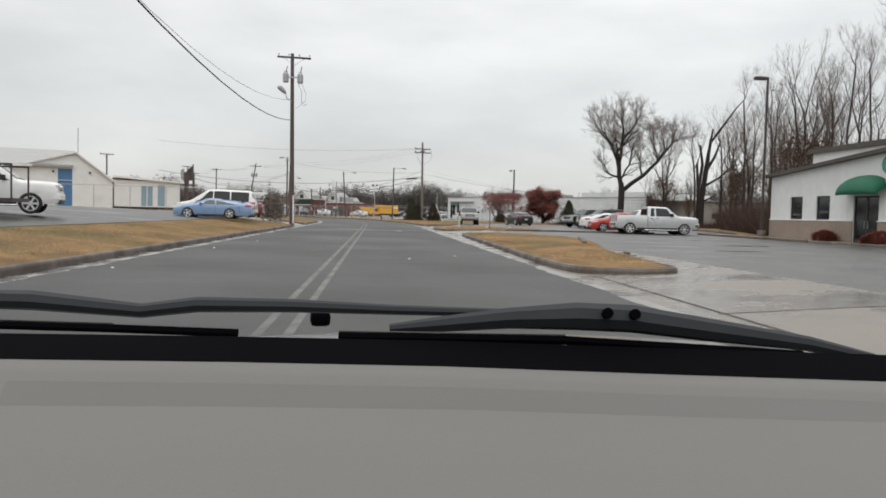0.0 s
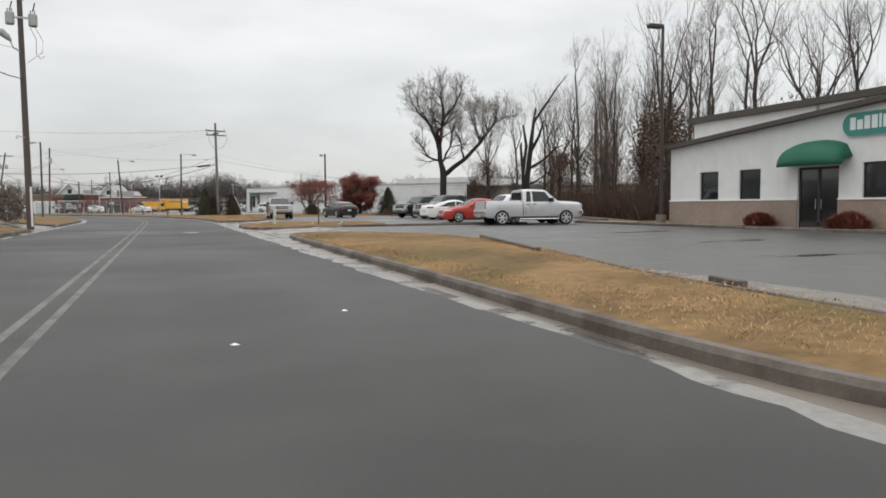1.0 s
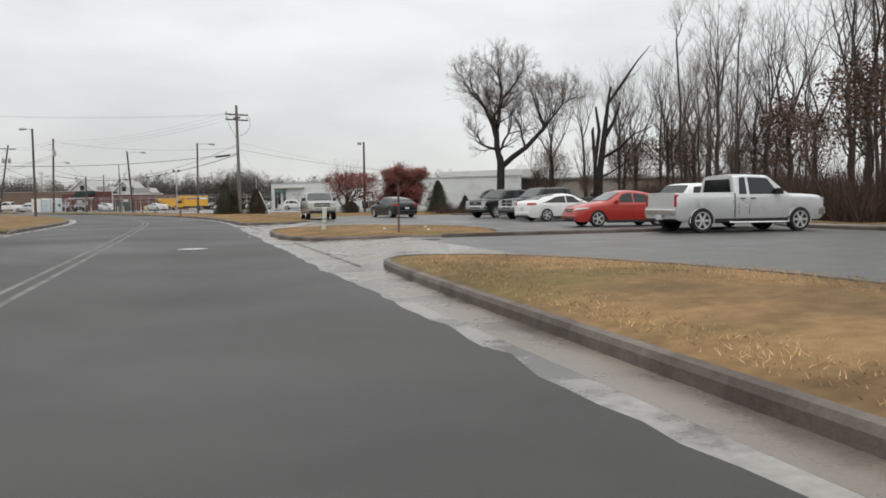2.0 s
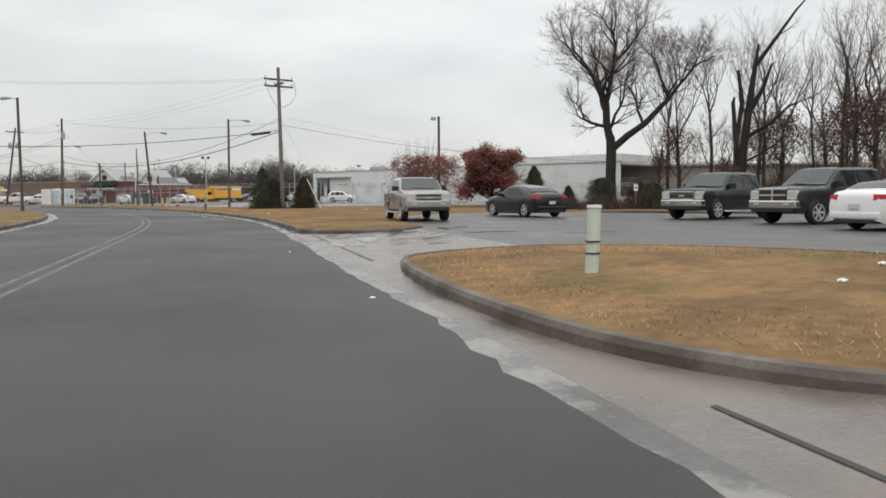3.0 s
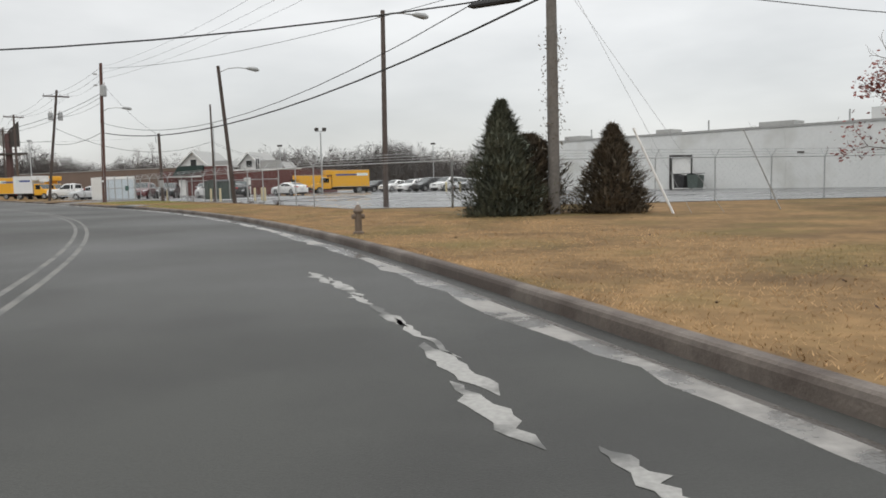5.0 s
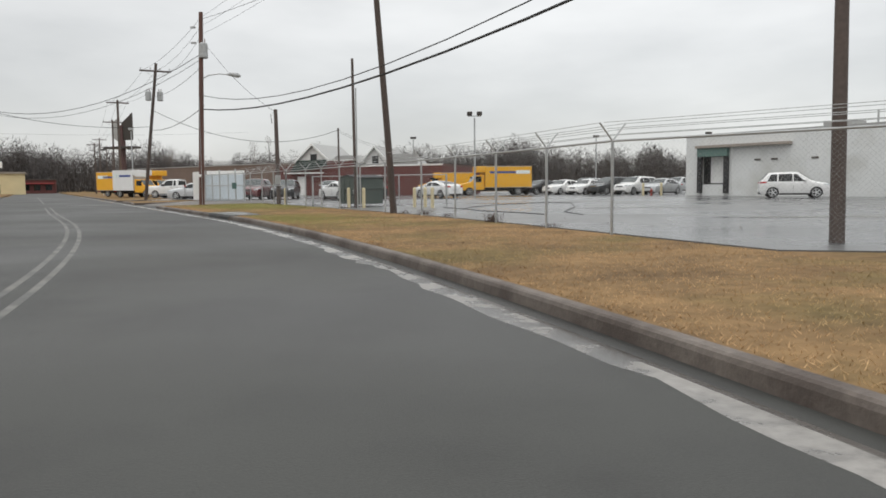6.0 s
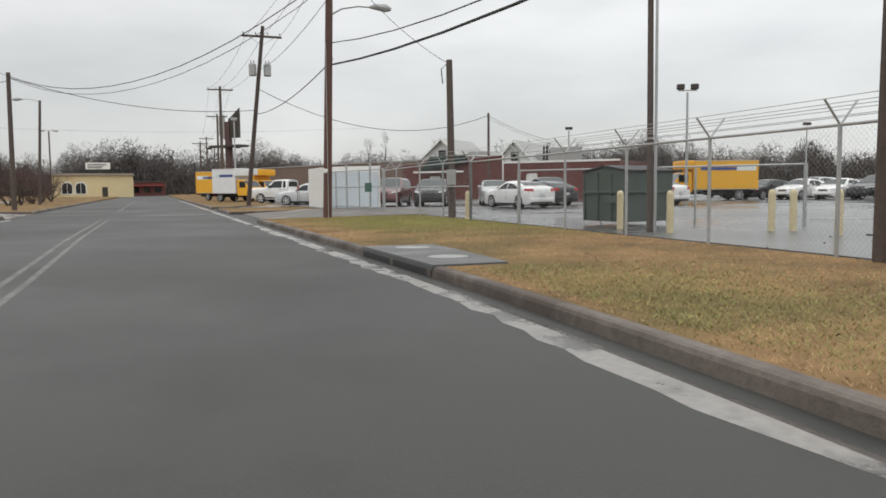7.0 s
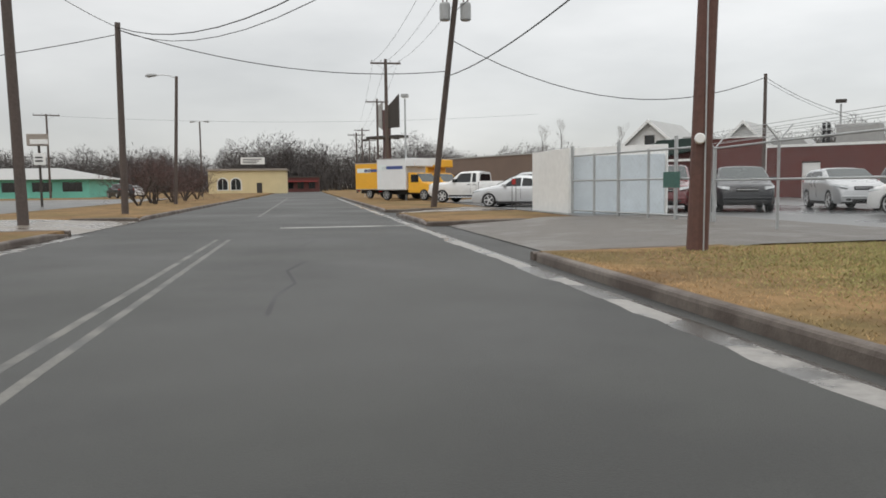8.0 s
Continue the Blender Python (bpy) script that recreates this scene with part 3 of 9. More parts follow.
def island(name, outline, mound, label, kerb_to=999.0):
    """A kerbed grass island with a mounded top."""
    base = thing(name, Matrix.Identity(4), label, "traffic island", kind="structure")
    pts = []
    for i, p in enumerate(outline):
        a, b = Vector(p), Vector(outline[(i + 1) % len(outline)])
        for k in range(4):
            pts.append(a.lerp(b, k / 4))
    for _ in range(3):
        pts = [(pts[i - 1] + pts[i] * 2 + pts[(i + 1) % len(pts)]) / 4 for i in range(len(pts))]
    c = sum(pts, Vector((0, 0))) / len(pts)
    m = len(pts)
    nrm = []
    for i in range(m):
        e = (pts[(i + 1) % m] - pts[i - 1]).normalized()
        q = Vector((-e.y, e.x))
        nrm.append(q if q.dot(c - pts[i]) > 0 else -q)

    def foot(x, y):
        return island_foot(x, y, kerb_to)
    vs, fs = [], []
    prof = [(0.0, -0.08), (0.01, 0.10), (0.04, 0.15), (0.14, 0.155), (0.17, 0.10)]
    for i in range(m):
        for off, z in prof:
            q = pts[i] + nrm[i] * off
            vs.append((q.x, q.y, z + 0.45 * foot(q.x, q.y) if z > 0 else -0.08))
    k = len(prof)
    for i in range(m):
        for j in range(k - 1):
            if pts[i].y > kerb_to:
                continue
            fs.append((i * k + j, ((i + 1) % m) * k + j, ((i + 1) % m) * k + j + 1, i * k + j + 1))
    part_py("kerb", vs, fs, KERB, base, "stained concrete kerb")
    vs, fs, rings = [], [], 7
    for r in range(rings):
        f = r / rings
        for i in range(m):
            q = (pts[i] + nrm[i] * (0.15 if pts[i].y < kerb_to else 0.0)).lerp(c, f)
            vs.append((q.x, q.y, 0.135 + 0.45 * foot(q.x, q.y) + mound * math.sin(min(1, f * 1.6) * math.pi / 2)))
    vs.append((c.x, c.y, 0.135 + 0.45 * foot(c.x, c.y) + mound))
    for r in range(rings - 1):
        for i in range(m):
            fs.append((r * m + i, r * m + (i + 1) % m, (r + 1) * m + (i + 1) % m, (r + 1) * m + i))
    fs += [((rings - 1) * m + i, (rings - 1) * m + (i + 1) % m, rings * m) for i in range(m)]
    part_py("turf", vs, fs, GRASS, base, "dormant yellow-brown turf", smooth=True)
    return pts, c


ISLAND_1 = [(4.15, 18.2), (4.35, 16.1), (5.6, 15.2), (6.6, 15.4), (6.8, 18.7), (7.3, 23.5), (8.5, 28.0), (9.5, 33.5), (9.3, 38.5), (8.1, 41.3), (7.1, 43.2), (5.7, 44.2), (4.9, 43.6), (4.7, 41.0), (4.45, 28.0)]
ISLAND_2 = [(4.40, 58), (4.55, 54.8), (5.3, 53.0), (6.4, 52.25), (7.6, 51.5), (8.8, 50.95), (10.4, 51.1), (11.4, 52.6), (12.5, 55.6), (12.6, 60), (9.6, 63.4), (6.2, 63.6), (4.9, 62.8), (4.55, 61)]
isl_1 = island("grass_island", ISLAND_1, 0.09, "kerbed grass island with dormant yellow turf beside the driveway")
isl_2 = island("grass_island", ISLAND_2, 0.06, "kerbed grass island with yellow turf between two driveways")
drive_kerb = part("kerb", boxed(0, 10.6, -0.08, 0.08, 0.0, 0.30, 0.03), KERB)
drive_kerb.matrix_basis = Matrix.Translation((8.7, 50.86, 0)) @ Matrix.Rotation(radians(2.2), 4, "Z")
tagged(drive_kerb, "long stained kerb running on from the grass island into the lot", "kerb", kind="structure")
VERGE_END = [(4.20, 81.2), (4.27, 76.6), (4.5, 74.6), (5.1, 73.0), (6.2, 72.1), (7.3, 71.9), (8.0, 72.7), (8.5, 74.6), (8.7, 77), (8.8, 81)]
isl_3 = island("grass_island", VERGE_END, 0.012, "rounded kerbed end of the long grass verge", 77.6)

rng = random.Random(5)


def blades(name, spots, height, label, material=None):
    """Standing blades of dry grass, one triangle each."""
    vs, fs = [], []
    for x, y, z in spots:
        a, h = rng.uniform(0, 6.28), height * rng.uniform(0.5, 1.3)
        w = rng.uniform(0.003, 0.007)
        lx, ly = rng.uniform(-2.2, 2.2) * h, rng.uniform(-2.2, 2.2) * h
        i = len(vs)
        vs += [(x - w * math.cos(a), y - w * math.sin(a), z - 0.01), (x + w * math.cos(a), y + w * math.sin(a), z - 0.01), (x + lx, y + ly, z + h)]
        fs.append((i, i + 1, i + 2))
    return tagged(part_py(name, vs, fs, material or BLADE), label, "grass", kind="stuff")


def in_poly(x, y, poly):
    inside = False
    for i in range(len(poly)):
        (x0, y0), (x1, y1) = poly[i - 1], poly[i]
        if (y0 > y) != (y1 > y) and x < (x1 - x0) * (y - y0) / (y1 - y0) + x0:
            inside = not inside
    return inside


# where rain stands on the verge: x, y and the reach both ways
POOLS = ((8.8, 97.8, 1.2, 0.6), (11.8, 94.6, 1.1, 0.5))
spots = []
while len(spots) < 110000:
    s = rng.uniform(75.5, 161.5)
    d = 5.56 - inset(s) + 5.9 * rng.random() ** 1.4
    if (d > 9.2 and s < 91) or (s > 120 and d > fence_d(s)) or (142.5 < s < 146.6 and d < 6.05):
        continue
    x, y, _ = road(s, d)
    if any(((x - px) / rx) ** 2 + ((y - py) / ry) ** 2 < 0.72 for px, py, rx, ry in POOLS):
        continue
    spots.append((*road(s, d)[:2], ground_z(s, d)))
blades("grass", spots, 0.026, "short dry yellow grass blades on the verge")
spots = []
while len(spots) < 60000:
    s, d = rng.gauss(156.0, 3.6), 5.4 + 5.4 * rng.random()
    if 147.0 < s < 161.6 and rng.random() < 0.12 + 0.88 * min(1.0, max(0.0, (d - 5.6) / 2.2)):
        spots.append((*road(s, d)[:2], ground_z(s, d)))
while len(spots) < 76000:
    s, d = rng.gauss(139.0, 2.6), 5.0 + abs(rng.gauss(0, 1.7))
    if 130.0 < s < 142.3 and d < 9.5:
        spots.append((*road(s, d)[:2], ground_z(s, d)))
blades("grass", spots, 0.032, "short green winter grass in patches on the verge", GREEN_BLADE)
for isl, pts_c, mound, count in ((ISLAND_1, isl_1, 0.09, 22000), (ISLAND_2, isl_2, 0.06, 14000), (VERGE_END, isl_3, 0.0, 5000)):
    spots = []
    xs, ys = [p[0] for p in isl], [p[1] for p in isl]
    shrunk = [tuple(Vector(p).lerp(pts_c[1], 0.08)) for p in isl]
    while len(spots) < count:
        x, y = rng.uniform(min(xs), max(xs)), rng.uniform(min(ys), max(ys))
        if in_poly(x, y, shrunk):
            spots.append((x, y, 0.135 + 0.45 * island_foot(x, y, 77.6 if isl is VERGE_END else 1000) + mound * 0.8))
    blades("grass", spots, 0.026, "short dry yellow grass blades on the island")
spots = []
while len(spots) < 16000:
    s, d = rng.uniform(8, 57), -5.6 - 3.8 * rng.random()
    spots.append((*road(s, d)[:2], ground_z(s, d)))
blades("grass", spots, 0.035, "dry yellow grass blades on the bank")


# ---- vehicles ----
def wheel_meshes(r, width, spokes, rim_mat):
    bm = bmesh.new()
    w = width / 2
    revolve(bm, [(r * 0.70, -w * 0.8), (r * 0.73, -w), (r * 0.93, -w), (r, -w * 0.6), (r, w * 0.6), (r * 0.93, w), (r * 0.73, w), (r * 0.70, w * 0.8)], (0, 0, 0), "y", 24)
    tyre = bpy.data.meshes.new("tyre")
    bm.to_mesh(tyre)
    bm.free()
    tyre.materials.append(RUBBER)
    bm = bmesh.new()
    revolve(bm, [(r * 0.72, -w * 0.5), (r * 0.72, w * 0.98), (r * 0.65, w * 0.98), (r * 0.62, w * 0.35), (r * 0.2, w * 0.35)], (0, 0, 0), "y", 24)
    revolve(bm, [(r * 0.17, w * 0.3), (r * 0.17, w * 0.86), (r * 0.10, w * 0.95)], (0, 0, 0), "y", 12)
    # faces behind the spokes are coloured black for the shade in the gaps
    for f in bm.faces:
        f.material_index = 1 if len(f.verts) == 24 else 0
    for k in range(spokes):
        a = 2 * math.pi * k / spokes
        c, s = math.cos(a), math.sin(a)
        vs = []
        for rr, hw in ((r * 0.12, r * 0.09), (r * 0.66, r * 0.10)):
            for side in (-1, 1):
                for yy in (w * 0.55, w * 0.88):
                    vs.append(bm.verts.new((rr * c - side * hw * s, yy, rr * s + side * hw * c)))
        for f in ((0, 1, 3, 2), (4, 6, 7, 5), (0, 4, 5, 1), (2, 3, 7, 6), (1, 5, 7, 3), (0, 2, 6, 4)):
            bm.faces.new([vs[i] for i in f])
    bmesh.ops.recalc_face_normals(bm, faces=bm.faces[:])
    rim_me = bpy.data.meshes.new("rim")
    bm.to_mesh(rim_me)
    bm.free()
    rim_me.materials.append(rim_mat)
    rim_me.materials.append(BLACK_PLASTIC)
    return tyre, rim_me


def add_wheels(car, wb, track, r, width=0.23, spokes=5, rim_mat=None):
    tyre, rim_me = wheel_meshes(r, width, spokes, rim_mat or ALLOY)
    for x in (wb / 2, -wb / 2):
        for side in (1, -1):
            turn = Matrix.Rotation(0 if side > 0 else math.pi, 4, "Z")
            w = share("wheel", tyre, Matrix.Translation((x, side * track / 2, r)) @ turn, car)
            share("rim", rim_me, Matrix.Identity(4), w, "metal rim")


def quad_on(a, b, c, d, u0, u1, v0, v1, lift, thick=0.012):
    """A thin pane on the quad a b (foot) d c (head), pushed out by lift."""
    a, b, c, d = map(Vector, (a, b, c, d))

    def at(u, v):
        return a.lerp(b, u).lerp(d.lerp(c, u), v)
    nrm = (b - a).cross(d - a).normalized()
    bm = bmesh.new()
    lo = [bm.verts.new(at(u, v) + nrm * (lift - thick)) for u, v in ((u0, v0), (u1, v0), (u1, v1), (u0, v1))]
    hi = [bm.verts.new(at(u, v) + nrm * lift) for u, v in ((u0, v0), (u1, v0), (u1, v1), (u0, v1))]
    bm.faces.new(hi)
    bm.faces.new(lo[::-1])
    for i in range(4):
        bm.faces.new((lo[i], lo[(i + 1) % 4], hi[(i + 1) % 4], hi[i]))
    return bm


def pane_grid(at_point, nu, nv, thick=0.012):
    """A curved pane: at_point(u, v) gives the outer face; closed behind by a copy pushed in."""
    grid = [[Vector(at_point(i / nu, j / nv)) for i in range(nu + 1)] for j in range(nv + 1)]
    n = ((grid[0][nu] - grid[0][0]).cross(grid[nv][0] - grid[0][0])).normalized()
    bm = bmesh.new()
    out = [[bm.verts.new(p) for p in r] for r in grid]
    inn = [[bm.verts.new(p - n * thick) for p in r] for r in grid]
    for j in range(nv):
        for i in range(nu):
            bm.faces.new((out[j][i], out[j][i + 1], out[j + 1][i + 1], out[j + 1][i]))
            bm.faces.new((inn[j][i], inn[j + 1][i], inn[j + 1][i + 1], inn[j][i + 1]))
    ring_o = out[0] + [r[-1] for r in out[1:]] + out[-1][-2::-1] + [out[j][0] for j in range(nv - 1, 0, -1)]
    ring_i = inn[0] + [r[-1] for r in inn[1:]] + inn[-1][-2::-1] + [inn[j][0] for j in range(nv - 1, 0, -1)]
    m = len(ring_o)
    for i in range(m):
        bm.faces.new((ring_o[i], ring_i[i], ring_i[(i + 1) % m], ring_o[(i + 1) % m]))
    return bm


def vehicle(name, label, category, m, body_paint, wb, front, rear, width, r, clear, belt, deck, screen, back, sides, bed=None, spokes=5,
            trim=None, grille="dark", lamp_z=None, tail_z=None, rim_mat=None, group="", lean_in=0.34, lift_bumper=0.0, fascia=None, taper=0.16, soft=2):
    """A parked vehicle. x runs forward from the middle of the wheelbase, y to its left.
    deck: (x, z) of the top line from tail to nose; screen, back: x of the foot and head of the front and rear glass;
    sides: x at foot and head of the ends of each side pane."""
    car = thing(name, m, label, category, group)
    xf, xr, hw = wb / 2 + front, -wb / 2 - rear, width / 2
    arch = r * 1.11
    cut = bed[1] if bed else None
    xs = set(steps(xr, xf, 0.085) + [xr + 0.025, xf - 0.025, xf - 0.06])
    if bed:
        xs = {x for x in xs if abs(x - cut) > 0.05} | {cut, cut + 0.015}
    xs = sorted(xs)
    tops = [lerp(x, deck) for x in xs]
    for _ in range(soft):
        tops = [tops[0]] + [tops[i] if bed and abs(xs[i] - cut) < 0.2 else (tops[i - 1] + 2 * tops[i] + tops[i + 1]) / 4 for i in range(1, len(xs) - 1)] + [tops[-1]]
    line_top = list(zip(xs, tops))

    def plan(x):
        nose, tail = max(0, (x - (xf - 0.8)) / 0.8), max(0, ((xr + 0.6) - x) / 0.6)
        return hw * (1 - taper * nose ** 2.4 - 0.6 * taper * tail ** 2.4)

    def side_y(x, z):
        return plan(x) * 0.962 - max(0.0, z - belt) * lean_in

    vs, rings = [], []
    for x, top in line_top:
        z0 = clear
        for xw in (wb / 2, -wb / 2):
            if abs(x - xw) < arch:
                z0 = max(z0, r + math.sqrt(arch * arch - (x - xw) ** 2) - 0.02)
        end = min(1.0, min(xf - x, x - xr) / 0.12)
        z0 = max(z0, clear + 0.07 * (1 - end))
        wf = plan(x)
        waist = min(belt, top - 0.085)
        mid = max(z0 + 0.01, clear + 0.52 * (waist - clear))
        half = [(wf * 0.93, z0), (wf * 0.975, max(z0 + 0.005, clear + 0.12)), (wf * 0.992, mid), (wf, max(mid + 0.012, waist - 0.085)), (wf * 0.978, max(mid + 0.024, waist - 0.012))]
        if bed and bed[0] < x <= cut:
            half += [(wf * 0.96, top - 0.01), (wf * 0.94, top), (wf * 0.87, top), (wf * 0.87, top - 0.45), (0, top - 0.45)]
        else:
            ze = max(waist + 0.012, top - 0.075)
            ye = side_y(x, ze)
            half += [(ye, ze), (ye - 0.075, top - 0.012), (ye * 0.62, top + 0.012), (ye * 0.3, top + 0.022), (0, top + 0.025)]
        ring = [(x, y, z) for y, z in half] + [(x, -y, z) for y, z in half[-2::-1]]
        rings.append(len(vs))
        vs += ring
    k = len(ring)
    fs = [(rings[i] + j, rings[i] + j + 1, rings[i + 1] + j + 1, rings[i + 1] + j) for i in range(len(rings) - 1) for j in range(k - 1)]
    fs += [tuple(range(rings[0], rings[0] + k)), tuple(range(rings[-1] + k - 1, rings[-1] - 1, -1))]
    body = part_py("body", vs, fs, body_paint, car)
    bm = bmesh.new()
    bm.from_mesh(body.data)
    bmesh.ops.recalc_face_normals(bm, faces=bm.faces[:])
    bm.to_mesh(body.data)
    bm.free()
    body.data.polygons.foreach_set("use_smooth", [True] * len(body.data.polygons))
    body.data.set_sharp_from_angle(angle=radians(34))
    part("underbody", boxed(xr + 0.25, xf - 0.25, -hw * 0.80, hw * 0.80, clear + 0.0, belt - 0.2), BLACK_PLASTIC, car, "black underbody")
    if bed:
        part("bed_lining", boxed(xr + 0.1, cut - 0.01, -hw * 0.8, hw * 0.8, belt - 0.36, belt - 0.30), BLACK_PLASTIC, car, "dark bed lining")

    def glass_on_top(x0, x1, inset):
        def spot(u, v):
            x = x0 + (x1 - x0) * v
            top = lerp(x, line_top)
            y = (side_y(x, top - 0.075) - inset) * (2 * u - 1) * (1 if x1 < x0 else -1)
            return (x + (0.012 if x1 < x0 else -0.012), y, top + 0.018 + 0.018 * (1 - (2 * u - 1) ** 2))
        return pane_grid(spot, 8, 16)
    part("windscreen", glass_on_top(screen[0], screen[1], 0.085), GLASS_SCREEN, car, "windscreen glass")
    roof_z = max(tops)
    if bed:
        def spot(u, v):
            z = belt + 0.10 + (roof_z - belt - 0.26) * v
            return (cut - 0.01, (0.5 - u) * 2 * (side_y(cut, z) - 0.17), z)
        part("rear_window", pane_grid(spot, 2, 2, 0.005), GLASS_CAR, car, "tinted rear glass")
    else:
        part("rear_window", glass_on_top(back[0], back[1], 0.11), GLASS_CAR, car, "tinted rear glass")
    for a0, a1, b0, b1 in sides:
        for side in (1, -1):
            def spot(u, v):
                x = (a0 + (a1 - a0) * u) * (1 - v) + (b0 + (b1 - b0) * u) * v
                top = lerp(x, line_top)
                z = belt + 0.025 + (top - 0.105 - belt - 0.025) * v
                eave = max(belt + 0.012, top - 0.075)
                foot_y, f = plan(x) * 0.978, (z - belt + 0.012) / (eave - belt + 0.012)
                return (x, side * (foot_y + (side_y(x, eave) - foot_y) * f + 0.007), z)
            # panes run from front to back, so the one on the right is turned to face out
            part("side_window", pane_grid((lambda u, v: spot(1 - u, v)) if side < 0 else spot, 5, 4), GLASS_CAR, car, "tinted side glass")
    for a0, a1, b0, b1 in sides[:2]:
        for side in (1, -1):
            xm = a1
            part("door_handle", boxed(xm + 0.02, xm + 0.20, side * hw - 0.03, side * hw + 0.028, belt - 0.125, belt - 0.09, 0.01), trim or body_paint, car)
            part("door_gap", boxed(xm - 0.012, xm, side * hw * 0.985 - 0.01, side * hw * 0.985 + 0.0145, clear + 0.2, belt - 0.06), BLACK_PLASTIC, car, "dark door gap")
    for side in (1, -1):
        lo, hi = sorted((side * hw * 0.93, side * (hw * 0.985)))
        part("sill", boxed(-wb / 2 + arch, wb / 2 - arch, lo, hi, clear - 0.04, clear + 0.07, 0.015), BLACK_PLASTIC, car, "dark sill")
    for xw in (wb / 2, -wb / 2):
        for side in (1, -1):
            lip = [(xw + arch * math.cos(radians(t)), side * (plan(xw) * 0.975), r - 0.02 + arch * math.sin(radians(t))) for t in range(-8, 189, 14)]
            part("arch_lip", tubed(lip, 0.017 if bed else 0.014, 6), body_paint, car, "rounded wheel arch lip")
    # lamps, grille, bumpers, plates, mirrors
    lz, tz = lamp_z or belt - 0.2, tail_z or belt - 0.12
    nose_w = hw * (1 - taper)
    for side in (1, -1):
        if bed:
            lo, hi = sorted((side * (nose_w - 0.36), side * (nose_w + 0.006)))
            head = part("headlight", boxed(xf - 0.26, xf + 0.012, lo, hi, lz - 0.20, lz + 0.11, 0.04), LAMP_CLEAR, car, "clear headlight")
            part("indicator", boxed(xf - 0.2, xf + 0.018, lo + 0.03, hi - 0.03, lz - 0.19, lz - 0.13, 0.012), BOLLARD, head, "amber strip")
            lo, hi = sorted((side * (hw * (1 - 0.6 * taper) - 0.15), side * (hw * (1 - 0.6 * taper) - 0.012)))
            part("taillight", boxed(xr - 0.014, xr + 0.09, lo, hi, tz - 0.2, tz + 0.2, 0.025), LAMP_RED, car, "red taillight")
        else:
            def front_lens(u, v):
                x = xf + 0.012 - 0.05 * min(1, u * 2) ** 2 - 0.46 * max(0.0, u - 0.5) * 2
                y = nose_w - 0.20 * (1 - min(1, u * 2)) if u < 0.5 else plan(x) + 0.006
                return (x - 0.05 * v, side * (y - 0.02 * v), lz - 0.05 + 0.10 * u + (0.105 - 0.06 * u) * v)

            def rear_lens(u, v):
                x = xr - 0.012 + 0.03 * min(1, u * 2) ** 2 + 0.34 * max(0.0, u - 0.5) * 2
                y = nose_w + 0.02 - 0.20 * (1 - min(1, u * 2)) if u < 0.5 else plan(x) + 0.006
                return (x + 0.02 * v, side * (y - 0.01 * v), tz - 0.075 + 0.05 * u + (0.155 - 0.06 * u) * v)
            part("headlight", pane_grid((lambda u, v: front_lens(1 - u, v)) if side < 0 else front_lens, 10, 2, 0.03), LAMP_CLEAR, car, "clear swept headlight")
            part("taillight", pane_grid(rear_lens if side < 0 else (lambda u, v: rear_lens(1 - u, v)), 10, 2, 0.03), LAMP_RED, car, "red wrap-around taillight")
        xm = screen[0] - 0.42
        lo, hi = sorted((side * (hw * 0.93), side * (hw + 0.19)))
        part("mirror", boxed(xm - 0.07, xm + 0.06, lo, hi, belt + 0.02, belt + (0.22 if bed else 0.15), 0.03), trim or body_paint, car, "wing mirror")
    gw = nose_w - 0.40
    if grille == "chrome":
        part("grille", boxed(xf - 0.06, xf + 0.006, -gw, gw, lz - 0.20, lz + 0.09, 0.01), GRILLE_MESH, car, "dark mesh grille")
        for z, h in ((lz - 0.20, 0.022), (lz + 0.09, 0.022)):
            part("grille_bar", boxed(xf - 0.02, xf + 0.03, -gw - 0.02, gw + 0.02, z - h, z + h, 0.012), CHROME, car, "chrome grille frame")
        part("grille_bar", boxed(xf - 0.02, xf + 0.034, -gw - 0.02, gw + 0.02, lz - 0.10, lz - 0.03, 0.014), body_paint, car, "painted middle bar")
        for side in (1, -1):
            lo, hi = sorted((side * gw, side * (gw + 0.03)))
            part("grille_bar", boxed(xf - 0.02, xf + 0.03, lo, hi, lz - 0.20, lz + 0.09, 0.008), CHROME, car, "chrome grille end")
        part("badge", boxed(xf + 0.03, xf + 0.042, -0.13, 0.13, lz - 0.085, lz - 0.045, 0.005), BOLLARD, car, "plain gold badge bar")
    elif grille == "cross":
        part("grille", boxed(xf - 0.06, xf + 0.008, -gw, gw, lz - 0.26, lz + 0.14, 0.01), BLACK_PLASTIC, car, "dark grille")
        part("grille_bar", boxed(xf - 0.02, xf + 0.035, -gw, gw, lz - 0.08, lz - 0.02, 0.012), CHROME, car, "chrome grille bar")
        part("grille_bar", boxed(xf - 0.02, xf + 0.034, -0.04, 0.04, lz - 0.26, lz + 0.14, 0.012), CHROME, car, "chrome grille bar")
        for z in (lz - 0.27, lz + 0.15):
            part("grille_bar", boxed(xf - 0.02, xf + 0.03, -gw - 0.03, gw + 0.03, z - 0.03, z + 0.03, 0.012), CHROME, car, "chrome grille bar")
    else:
        part("grille", boxed(xf - 0.06, xf + 0.010, -gw * 0.9, gw * 0.9, lz - 0.11, lz + 0.02, 0.02), BLACK_PLASTIC, car, "dark grille")
        part("grille_bar", boxed(xf - 0.04, xf + 0.016, -gw * 0.9, gw * 0.9, lz - 0.055, lz - 0.03, 0.006), CHROME, car, "chrome grille bar")
